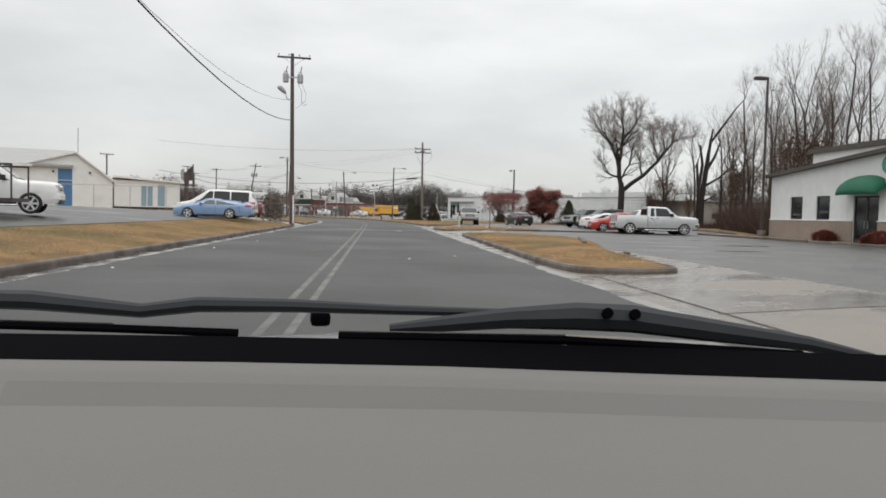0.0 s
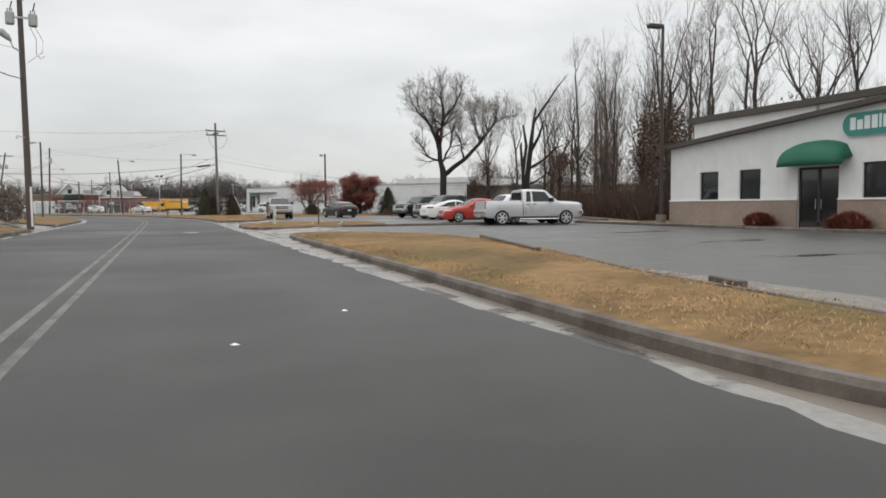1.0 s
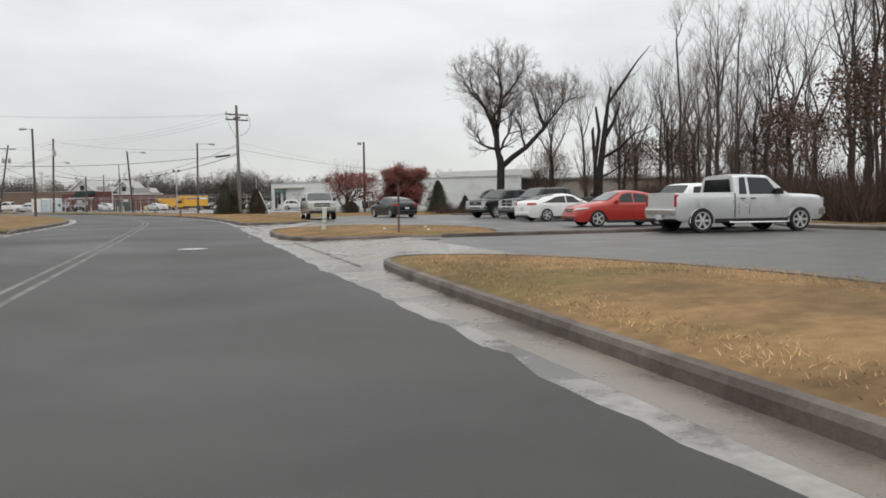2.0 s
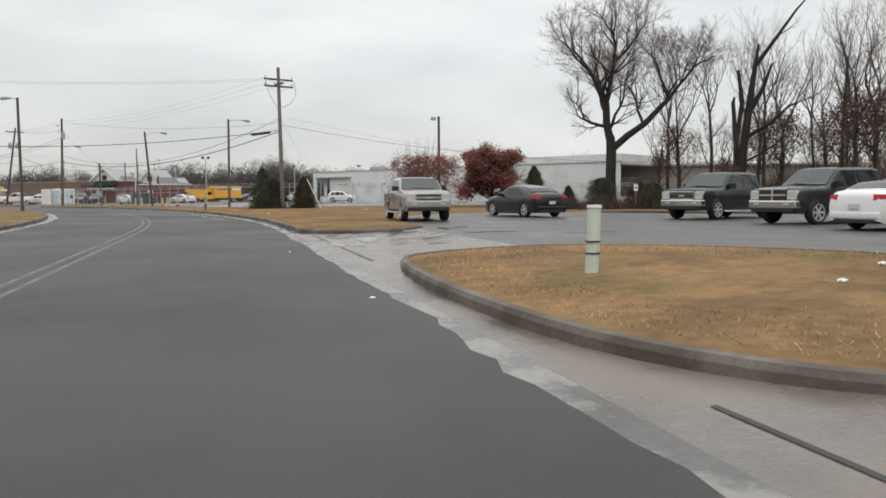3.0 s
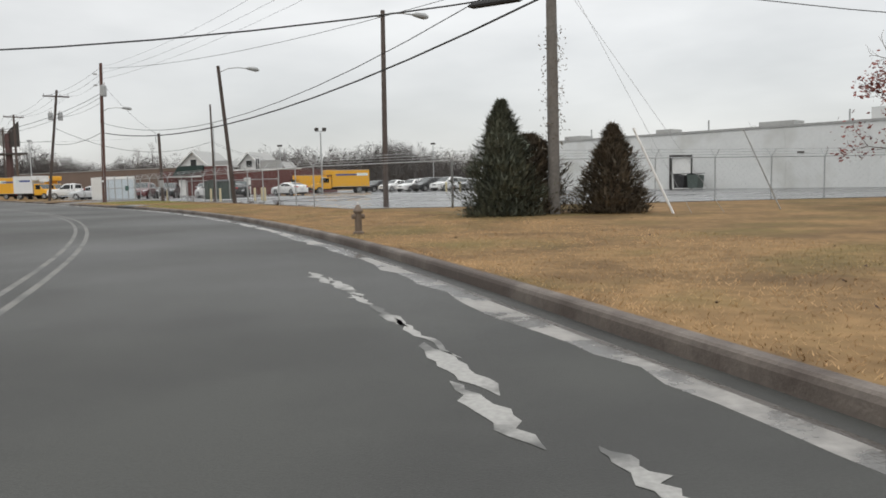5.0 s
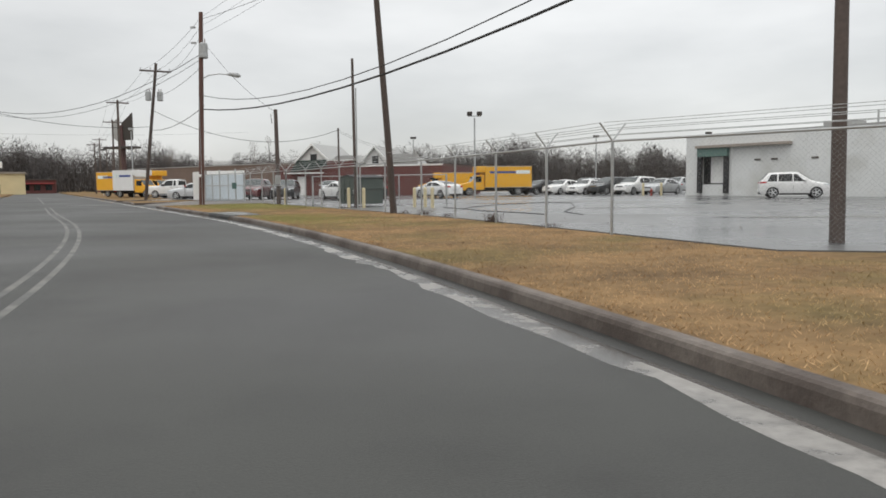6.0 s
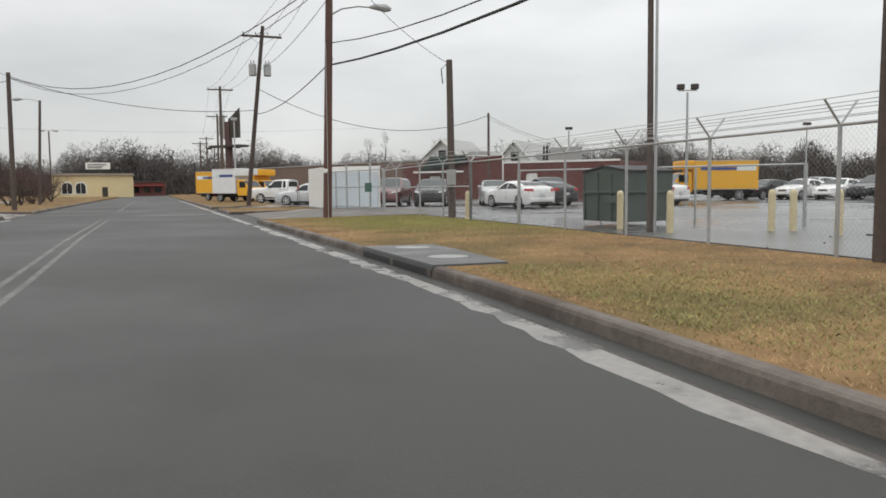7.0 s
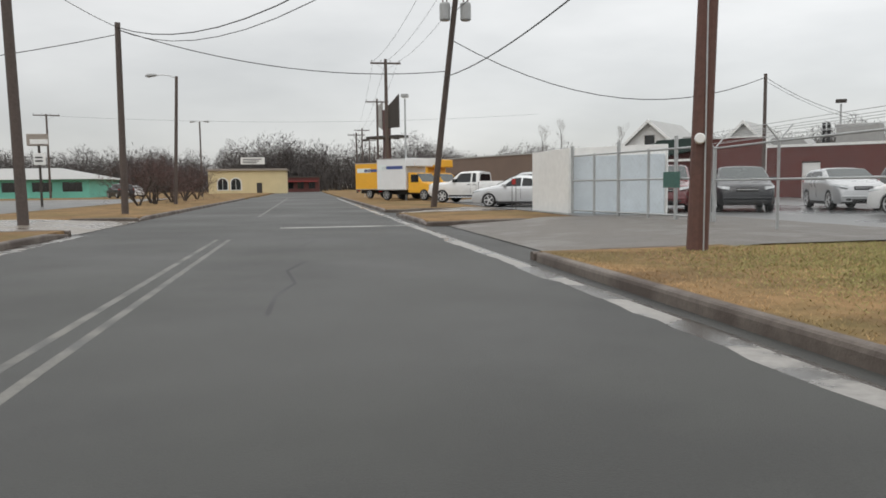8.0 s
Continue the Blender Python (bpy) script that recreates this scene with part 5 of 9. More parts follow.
# the great bare tree at the back of the lot
g = Grow(11, twig_under=0.05, up=0.09, wander=0.19, angle=(20, 44), ratio=0.72, kids=(2, 3), depth=7)
raw_tube(*g.limb, [Vector(p) for p in ((0, 0, -0.1), (0, 0, 0.5), (0.1, 0, 3.0), (0.15, 0, 6.0), (0.0, 0, 7.2))], [0.92, 0.64, 0.52, 0.52, 0.42], 10)
raw_tube(*g.limb, [Vector(p) for p in ((0.0, 0, 6.8), (-0.35, 0, 8.4), (-0.4, 0.1, 10.5))], [0.42, 0.39, 0.35], 8)
for d, l, r in (((-0.22, 0.2, 1), 4.0, 0.30), ((0.25, -0.1, 1), 4.2, 0.32), ((-0.42, -0.3, 1), 3.2, 0.22), ((0.3, 0.7, 0.9), 3.4, 0.22)):
    g.branch(Vector((-0.5, 0.1, 10.4)), Vector(d).normalized(), l, r, 2)
raw_tube(*g.limb, [Vector(p) for p in ((0.15, 0, 5.7), (1.7, -0.1, 7.1), (3.5, -0.2, 8.4), (5.4, -0.3, 10.5))], [0.38, 0.35, 0.30, 0.24], 8)
for d, l, r in (((0.15, 0.1, 1), 3.4, 0.20), ((0.8, -0.2, 0.7), 3.4, 0.20), ((0.4, 0.6, 0.8), 3.0, 0.16)):
    g.branch(Vector((5.4, -0.3, 10.3)), Vector(d).normalized(), l, r, 2)
g.branch(Vector((3.3, -0.2, 8.2)), Vector((-0.1, 0.3, 1)).normalized(), 3.2, 0.18, 3)
g.branch(Vector((-0.25, 0, 8.1)), Vector((-1, -0.1, 0.28)).normalized(), 2.7, 0.20, 3)
g.branch(Vector((-0.3, 0, 7.5)), Vector((0.5, 0.6, 0.8)).normalized(), 3.4, 0.2, 3)
g.branch(Vector((-0.4, 0, 9.4)), Vector((-0.5, 0.2, 0.9)).normalized(), 2.5, 0.16, 3)
haze(g, 6, 1.0, 5, 0.008)
make_tree("oak_tree", g, at(37.7, 115.0, 0.15, -20) @ Matrix.Diagonal((0.94, 0.94, 0.92, 1)), "tall bare oak with a forked dark trunk", BARK_BIG, TWIG)
# the broken tree
g = Grow(4, twig_under=0.05, up=0.08, wander=0.14, angle=(20, 40), ratio=0.66, kids=(1, 2), depth=4)
for pts, radii in (
        (((0, 0, -0.1), (0.02, 0, 0.8), (0.1, 0, 4.3), (0.62, 0, 8.7), (0.85, 0, 10.9), (1.35, 0, 14.6)), (0.72, 0.54, 0.43, 0.36, 0.27, 0.11)),
        (((-0.35, 0.1, -0.1), (-0.42, 0.1, 5.4), (-0.75, 0.1, 9.4), (-0.62, 0.1, 9.9)), (0.30, 0.23, 0.18, 0.08)),
        (((-0.42, 0.1, 5.6), (0.05, 0, 9.4), (-0.38, 0, 12.3)), (0.24, 0.22, 0.13)),
        (((0.75, 0, 8.7), (1.8, 0, 10.6), (2.5, 0, 12.8)), (0.27, 0.20, 0.10)),
        (((1.15, 0, 12.7), (2.9, 0, 15.2), (4.4, 0, 17.4), (5.85, 0, 19.1)), (0.20, 0.16, 0.10, 0.025)),
        (((0.5, 0, 6.2), (2.5, 0, 7.4), (4.0, 0, 8.9), (5.5, 0, 9.5)), (0.20, 0.16, 0.11, 0.04)),
        (((0.3, 0, 3.9), (1.5, 0.1, 4.5), (2.8, 0, 5.4)), (0.14, 0.10, 0.05))):
    raw_tube(*g.limb, [Vector(p) for p in pts], radii, 8)
for p, d, l in (((2.9, 0, 15.2), (0.7, 0.2, 0.4), 1.6), ((4.0, 0, 8.9), (0.6, 0.2, 0.8), 1.5), ((5.5, 0, 9.5), (0.9, -0.1, 0.3), 1.4), ((2.8, 0, 5.4), (0.7, 0, 0.6), 1.3), ((1.0, 0, 12.0), (-0.4, 0.2, 0.9), 1.4)):
    g.branch(Vector(p), Vector(d).normalized(), l, 0.06, 2)
haze(g, 3, 0.8, 2)
make_tree("broken_tree", g, at(48.2, 109.5, 0.15, -34), "storm broken tree with a dark snapped trunk", BARK_BIG, TWIG)

# the bare wood behind the car park
kinds = []
for k in range(8):
    g = Grow(40 + k, twig_under=0.035, up=0.20, wander=0.15, angle=(18, 40), ratio=0.72, kids=(2, 2), depth=6)
    tall, stout, fork = 14.5 + 1.1 * (k % 4), (0.27, 0.19, 0.23, 0.15)[k % 4], (0.52, 0.80, 0.62, 0.86)[k % 4]
    lead, radii = [], []
    sway = Vector((g.r.gauss(0, 0.5), g.r.gauss(0, 0.5), 0))
    for q in range(9):
        f = q / 8 * fork
        lead.append(Vector((sway.x * f * f + g.r.gauss(0, 0.07), sway.y * f * f + g.r.gauss(0, 0.07), -0.2 + tall * f)))
        radii.append(stout * (1.25 if q == 0 else 1 - 0.62 * f))
    raw_tube(*g.limb, lead, radii, 7)
    # the stem parts into upright limbs
    for q in range(3 if k % 2 == 0 else 2):
        a = 2.1 * q + k
        g.branch(lead[-1], Vector((0.42 * math.cos(a), 0.42 * math.sin(a), 1)).normalized(), tall * (1 - fork) * 0.52, radii[-1] * 0.72, 2)
    # side limbs that climb outward, longer low down
    for q in range(8):
        f = 0.34 + 0.64 * q / 8
        i = min(7, int(f * 8))
        foot = lead[i].lerp(lead[i + 1], f * 8 - i)
        a = 2.4 * q + 1.7 * k
        g.branch(foot, Vector((math.cos(a), math.sin(a), 0.75)).normalized(), 0.9 + 1.7 * (1 - f), radii[i] * (0.28 + 0.12 * (q % 2)), 3)
    haze(g, 3, 0.75, k, 0.005)
    kinds.append(g)
wood_rng = random.Random(21)
made = []
EDGE = [(30, 40), (28.5, 54), (34, 68), (41, 88), (50, 108), (66, 128)]
for i in range(58):
    f = i / 57 * (len(EDGE) - 1.001)
    a, b = Vector(EDGE[int(f)]), Vector(EDGE[int(f) + 1])
    back = wood_rng.random() ** 1.3 * 20 + 2.6
    p = a.lerp(b, f % 1) + Vector((0.90, -0.42)) * back + Vector((wood_rng.uniform(-1.5, 1.5), wood_rng.uniform(-1.5, 1.5)))
    if p.y < 58 and p.x < 62:
        p.x += 34
    k = i % len(kinds)
    grow = wood_rng.uniform(0.85, 1.15) * (0.92 if p.x < 0.765 * (p.y - 13) else 1.06)
    m = at(p.x, p.y, 0.12, wood_rng.uniform(0, 360)) @ Matrix.Diagonal((grow, grow, grow, 1))
    if i < len(kinds):
        made.append(make_tree("bare_tree", kinds[k], m, "tall bare winter tree in the wood" if k % 4 else "tall winter tree holding some dry brown leaves", BARK, TWIG, "trees of the wood"))
        if k % 4 == 0:
            leaves("foliage", [tp for tp in kinds[k].tips if tp[0].z < 10], 0.12, DRY_LEAF, made[-1], k, 0.5, 11)
    else:
        src = made[k]
        ob = copy_thing(src, m)
        ob.scale = (grow, grow, grow)
for k, (x, y, grow) in enumerate(((44.0, 113, 0.82), (46.6, 119, 0.85), (41.5, 112.5, 0.5), (60, 124, 1.0), (46.0, 108.5, 0.45), (52, 111, 0.92), (55, 112, 0.95), (50.5, 117, 0.9), (57, 118, 0.95))):
    ob = copy_thing(made[(2 * k) % 8], at(x, y, 0.12, 70 * k))
    ob.scale = (grow, grow, grow)
for k, (x, y) in enumerate([(-38.3, 257.5), (-36.9, 263.8), (-27.7, 262.9), (-65.1, 289.8)]):
    ob = copy_thing(made[(2 * k + 1) % 7], at(x, y, 0.0, 50 * k))
    ob.scale = (0.62, 0.62, 0.58)
    tagged(ob, "bare tree standing behind the brick halls", "tree", "trees behind the halls")
# the thicket at the wood's edge
vs, fs = [], []
for _ in range(30000):
    f = wood_rng.random() * (len(EDGE) - 1.001)
    a, b = Vector(EDGE[int(f)]), Vector(EDGE[int(f) + 1])
    p = a.lerp(b, f % 1) + Vector((0.90, -0.42)) * (0.3 + 9 * wood_rng.random() ** 1.3)
    if p.y < 54.5 and p.x < 60:
        continue
    h = wood_rng.uniform(0.8, 3.9) * (1.35 if wood_rng.random() < 0.2 else 0.8)
    lean = Vector((wood_rng.gauss(0, 0.35), wood_rng.gauss(0, 0.35), 1)).normalized() * h
    w = wood_rng.uniform(0.012, 0.032)
    side = Vector((wood_rng.gauss(0, 1), wood_rng.gauss(0, 1), 0)).normalized() * w
    i, q = len(vs), Vector((p.x, p.y, 0.1))
    vs += [q - side, q + side, q + lean]
    fs.append((i, i + 1, i + 2))
    if wood_rng.random() < 0.6:
        mid = q + lean * wood_rng.uniform(0.3, 0.8)
        out = Vector((wood_rng.gauss(0, 0.5), wood_rng.gauss(0, 0.5), wood_rng.gauss(0.3, 0.3)))
        i = len(vs)
        vs += [mid - side * 0.6, mid + side * 0.6, mid + out]
        fs.append((i, i + 1, i + 2))
SCRUB = [(23.5, 97), (30, 96), (37, 95.5), (46, 100), (54, 112)]
for _ in range(9000):
    f = wood_rng.random() * (len(SCRUB) - 1.001)
    q = Vector(SCRUB[int(f)]).lerp(Vector(SCRUB[int(f) + 1]), f % 1) + Vector((wood_rng.gauss(0, 0.5), wood_rng.gauss(0, 1.1)))
    h = (0.5 + 0.5 * math.sin(2.3 * f * 3) ** 2) * wood_rng.uniform(0.3, 1.5)
    lean = Vector((wood_rng.gauss(0, 0.35), wood_rng.gauss(0, 0.35), 1)).normalized() * h
    side = Vector((wood_rng.gauss(0, 1), wood_rng.gauss(0, 1), 0)).normalized() * wood_rng.uniform(0.012, 0.03)
    i, q = len(vs), Vector((q.x, q.y, 0.1))
    vs += [q - side, q + side, q + lean]
    fs.append((i, i + 1, i + 2))
tagged(part_py("thicket", vs, fs, BRUSH), "dense red-brown brush along the wood's edge", "undergrowth", kind="stuff")
polygon_slab("woodland_floor", [(31.5, 40), (31.5, 52), (30.5, 55), (36, 68), (43, 88), (52, 108), (68, 130), (120, 110), (120, 30), (60, 20)], 0.185, LEAF_LITTER, "brown leaf litter under the wood", "ground")

# the two russet trees
for k, (x, y, seed, thick) in enumerate(((18.3, 112.6, 3, 11), (25.4, 114.3, 8, 22))):
    g = Grow(seed, twig_under=0.03, up=0.04 if k else 0.10, wander=0.2, angle=(28, 58), ratio=0.72, kids=(2, 3), depth=5)
    raw_tube(*g.limb, [Vector((0, 0, -0.1)), Vector((0.05, 0, 1.0))], [0.26, 0.2], 7)
    for q in range(7):
        a = 0.9 * q + seed
        g.branch(Vector((0.03, 0, 0.55 + 0.2 * q)), Vector((math.cos(a), math.sin(a), 0.42)).normalized(), 1.5, 0.09, 1)
    g.branch(Vector((0.05, 0, 1.0)), Vector((0.05, 0, 1)), 1.25, 0.13, 1)
    if not k:
        for q in range(9):
            a = 0.7 * q
            raw_tube(*g.twig, [Vector((0.3 * math.cos(a), 0.3 * math.sin(a), 2.2)), Vector((1.0 * math.cos(a), 1.0 * math.sin(a), 4.2)), Vector((1.4 * math.cos(a), 1.4 * math.sin(a), 6.0))], [0.03, 0.02, 0.006], 3)
    t = make_tree("maple_tree", g, at(x, y, 0.15, 40 * k) @ Matrix.Diagonal((1.16, 1.16, 1.14, 1) if k else (1, 1, 1, 1)), ("half bare tree with thin russet leaves" if not k else "dense russet brown leafy tree on the grass"), BARK, TWIG, "russet trees")
    tips = [tp for tp in g.tips if tp[0].z < (4.4 if not k else 9)]
    if k:
        r_l = random.Random(31)
        tips = []
        for q in range(27):
            a, z = 2.4 * q, 0.95 + 3.25 * (q / 26) ** 0.95 + r_l.uniform(-0.25, 0.25)
            reach = 2.3 * math.sqrt(max(0.05, 1 - ((z - 2.3) / 2.7) ** 2)) * r_l.uniform(0.45, 1.08)
            lobe, size = Vector((reach * math.cos(a), reach * math.sin(a), z)), r_l.uniform(0.45, 0.85)
            for _ in range(int(75 * size)):
                tips.append((lobe + Vector((r_l.gauss(0, 1), r_l.gauss(0, 1), r_l.gauss(0, 0.65))).normalized() * size * r_l.random() ** 0.4, Z))
        thick = 30
    leaves("foliage", tips, 0.078 if k else 0.072, RED_LEAF, t, seed, 0.19 if k else 0.20, thick)
    leaves("low_shrub", [(Vector((0.6 * math.cos(q), 0.5 * math.sin(q), 0.4 + 0.25 * (q % 3))), Z) for q in range(12)] if not k else [(Vector((0.3, 0, 0.5)), Z)], 0.06, BUSH_GREEN if not k else RED_LEAF, t, seed + 1, 0.28, 30 if not k else 10)


def cedar(name, x, y, height, radius, seed, material, label, round_top=0.0):
    """A dense evergreen of upright sprays round a stem, with a ragged outline of lobes."""
    r = random.Random(seed)
    t = thing(name, at(x, y, 0.15, r.uniform(0, 360)), label, "shrub" if height < 3 else "tree", "evergreens")
    vs, fs = [], []
    raw_tube(vs, fs, [Vector((0, 0, -0.1)), Vector((0, 0, height * 0.9))], [0.09, 0.015], 6)
    part_py("trunk", vs, fs, BARK, t, "thin stem")
    vs, fs = [], []
    ph = [r.uniform(0, 6.28) for _ in range(4)]
    for _ in range(int(11000 * max(0.5, height / 3))):
        f = r.random() ** (1.35 if not round_top else 1.0)
        z = height * f
        a = r.uniform(0, 6.28)
        limit = radius * (min(1.0, 0.78 + 0.9 * f) * (1 - f) ** 0.80 * 1.16 if not round_top else math.sqrt(max(0.03, 1 - f ** 2.4)))
        limit *= 1 + 0.18 * math.sin(3 * a + 2.1 * z + ph[0]) + 0.16 * math.sin(5 * a - 3.3 * z + ph[1]) + 0.08 * math.sin(9 * z + ph[2])
        q = limit * math.sqrt(r.uniform(0.15, 1.0))
        if r.random() < 0.16:
            q *= r.uniform(1.0, 1.32)
        c = Vector((q * math.cos(a), q * math.sin(a), z + 0.03))
        out = Vector((math.cos(a) * 0.8 + r.gauss(0, 0.3), math.sin(a) * 0.8 + r.gauss(0, 0.3), r.uniform(0.2, 1.2))).normalized() * r.uniform(0.10, 0.26)
        side = Vector((-math.sin(a), math.cos(a), r.uniform(-0.5, 0.5))) * r.uniform(0.02, 0.05)
        i = len(vs)
        vs += [c - side, c + side, c + out]
        fs.append((i, i + 1, i + 2))
    part_py("foliage", vs, fs, material, t, "dense sprays of needles")
    return t


cedar("cedar_bush", 5.3, 115.6, 3.35, 1.22, 1, CONIFER, "dark green pointed cedar at the pole's foot")
cedar("cedar_bush", 6.3, 116.4, 2.4, 1.15, 2, BUSH_GREEN, "low dark shrub between the cedars", 1.0)
cedar("cedar_bush", 8.7, 115.4, 2.6, 1.15, 3, BUSH_GREEN, "brownish green conical shrub beside the pole")
cedar("cedar_bush", 32.4, 113.0, 1.7, 0.8, 9, CONIFER, "small dark green cedar before the pale wall")
cedar("hedge_shrub", 18.5, 111.9, 1.15, 0.95, 19, BUSH_GREEN, "low dark shrub at the foot of a russet tree", 1.0)
cedar("cedar_bush", 29.1, 113.2, 3.5, 1.5, 4, CONIFER, "dark green conical cedar on the grass")
for k, (x, y, h, w) in enumerate(((29.8, 94.6, 1.7, 0.9), (34.9, 97.5, 1.6, 1.0), (35.6, 112.6, 2.4, 1.5), (39.6, 112.4, 1.9, 1.6))):
    cedar("hedge_shrub", x, y, h, w, 5 + k, BUSH_GREEN if k % 2 else CONIFER, "ragged dark evergreen shrub at the lot's edge", 1.0)
for k, (x, y) in enumerate(((24.1, 38.9), (24.05, 34.3))):
    cedar("foundation_shrub", x, y, 0.56 + 0.05 * k, 0.5 + 0.15 * k, 30 + k, SHRUB_RED, "clipped red brown shrub against the tan wall", 1.0)

# twiggy little trees on the far left island
for k, (s, d) in enumerate(((203.5, -10.0), (207.5, -9.7), (211, -10.6), (214, -9.6), (218, -10.3), (222, -9.8), (226, -10.4), (230, -9.8))):
    x, y, _ = road(s, d)
    g = Grow(60 + k, twig_under=0.03, up=0.02, wander=0.22, angle=(25, 62), ratio=0.70, kids=(2, 3), depth=5)
    for q in range(4):
        a = 1.57 * q + k
        g.branch(Vector((0.06 * math.cos(a), 0.06 * math.sin(a), -0.05)), Vector((0.42 * math.cos(a), 0.42 * math.sin(a), 1)).normalized(), 1.45, 0.07, 1)
    haze(g, 2, 0.42, k, 0.005)
    make_tree("small_tree", g, at(x, y, 0.17, 30 * k), "dense twiggy red brown small tree on the island", BARK, MYRTLE, "trees on the far island")

# distant woods round the skyline
far_rng = random.Random(77)
vs, fs = [], []


def far_tree(x, y, h, w):
    """A rounded bare crown of many slivers on a short stem."""
    for _ in range(460):
        a, q = far_rng.uniform(0, 6.28), math.sqrt(far_rng.random())
        top = math.sqrt(max(0.0, 1 - q * q))
        z = h * (0.52 + 0.46 * top * far_rng.uniform(-0.75, 1.0))
        p = Vector((x + w * q * math.cos(a), y + w * q * math.sin(a), z))
        up = Vector((far_rng.gauss(0, 0.5) + 0.5 * q * math.cos(a), far_rng.gauss(0, 0.5) + 0.5 * q * math.sin(a), far_rng.uniform(0.1, 1.0))) * h * 0.042
        side = Vector((far_rng.gauss(0, 1), far_rng.gauss(0, 1), far_rng.gauss(0, 0.5))).normalized() * far_rng.uniform(0.035, 0.12)
        i = len(vs)
        vs.extend([p - up - side, p - up + side, p + up])
        fs.append((i, i + 1, i + 2))
    for _ in range(90):
        a, q, z = far_rng.uniform(0, 6.28), math.sqrt(far_rng.random()), h * 0.36 * far_rng.random()
        p = Vector((x + w * q * math.cos(a), y + w * q * math.sin(a), z))
        side = Vector((far_rng.gauss(0, 1), far_rng.gauss(0, 1), 0)).normalized() * far_rng.uniform(0.08, 0.2)
        i = len(vs)
        vs.extend([p - side, p + side, p + Vector((far_rng.gauss(0, 0.3), far_rng.gauss(0, 0.3), h * 0.13))])
        fs.append((i, i + 1, i + 2))
    for _ in range(3):
        i, dx, dy = len(vs), far_rng.gauss(0, 0.5), far_rng.gauss(0, 0.5)
        vs.extend([Vector((x - 0.2, y, 0)), Vector((x + 0.2, y, 0)), Vector((x + dx * w, y + dy * w, h * 0.8))])
        fs.append((i, i + 1, i + 2))


for _ in range(1350):
    a = far_rng.uniform(-78, 62)
    dist = 236 + 95 * far_rng.random() ** 1.3
    x, y = -20 + dist * math.sin(radians(a)), 120 + dist * math.cos(radians(a))
    along = (x + 17.24) * -0.469 + (y - 142.7) * 0.883
    beside = (x + 17.24) * 0.883 + (y - 142.7) * 0.469
    if 0 < along < 195 and abs(beside) < 9:
        continue
    swell = 1 + 0.14 * math.sin(0.21 * a) + 0.10 * math.sin(0.67 * a + 1)
    far_tree(x, y, far_rng.uniform(10.0, 15.5) * swell, far_rng.uniform(2.6, 5.0))
tagged(part_py("distant_woods", vs, fs, FAR_TREE), "grey brown bare woods along the skyline", "woods", kind="stuff")


# ---- buildings ----
def wall(name, parent, origin, heading, length, z0, z1, openings, material, thick=0.25, label=""):
    """An upright wall along local x from origin, its outer face at local y = 0 facing -y, with openings cut right through."""
    us = sorted({0.0, length, *(u for o in openings for u in o[:2])})
    zs = sorted({z0, z1, *(z for o in openings for z in o[2:4])})
    bm = bmesh.new()

    def open_at(i, j):
        if not (0 <= i < len(us) - 1 and 0 <= j < len(zs) - 1):
            return True
        u, z = (us[i] + us[i + 1]) / 2, (zs[j] + zs[j + 1]) / 2
        return any(o[0] < u < o[1] and o[2] < z < o[3] for o in openings)

    def quad(*ps):
        bm.faces.new([bm.verts.new(p) for p in ps])
    for i in range(len(us) - 1):
        for j in range(len(zs) - 1):
            if open_at(i, j):
                continue
            a, b, c, d = us[i], us[i + 1], zs[j], zs[j + 1]
            quad((a, 0, c), (b, 0, c), (b, 0, d), (a, 0, d))
            quad((b, thick, c), (a, thick, c), (a, thick, d), (b, thick, d))
            if open_at(i - 1, j):
                quad((a, thick, c), (a, 0, c), (a, 0, d), (a, thick, d))
            if open_at(i + 1, j):
                quad((b, 0, c), (b, thick, c), (b, thick, d), (b, 0, d))
            if open_at(i, j - 1):
                quad((a, thick, c), (b, thick, c), (b, 0, c), (a, 0, c))
            if open_at(i, j + 1):
                quad((a, 0, d), (b, 0, d), (b, thick, d), (a, thick, d))
    bmesh.ops.remove_doubles(bm, verts=bm.verts[:], dist=0.001)
    ob = part(name, bm, material, parent, label)
    ob.matrix_basis = Matrix.Translation(origin) @ Matrix.Rotation(radians(heading), 4, "Z")
    return ob


def on_wall(origin, heading):
    return Matrix.Translation(origin) @ Matrix.Rotation(radians(heading), 4, "Z")


def window(parent, m, u0, u1, z0, z1, deep=0.10, glass=None, frame_mat=None, bars=0):
    """A framed window set in an opening; a part of its house with frame, pane and sill below it."""
    bm = bmesh.new()
    w = 0.05
    for a, b, c, d in ((u0, u1, z0, z0 + w), (u0, u1, z1 - w, z1), (u0, u0 + w, z0 + w, z1 - w), (u1 - w, u1, z0 + w, z1 - w)):
        box(bm, a, b, deep - 0.03, deep + 0.04, c, d)
    for k in range(bars):
        u = u0 + (u1 - u0) * (k + 1) / (bars + 1)
        box(bm, u - w / 2, u + w / 2, deep - 0.025, deep + 0.04, z0 + w, z1 - w)
    win = part("window", bm, frame_mat or FRAME_DARK, parent, "dark framed window")
    win.matrix_basis = m
    part("pane", boxed(u0 + w, u1 - w, deep, deep + 0.012, z0 + w, z1 - w), glass or GLASS_DARK, win, "dark glass")
    return win


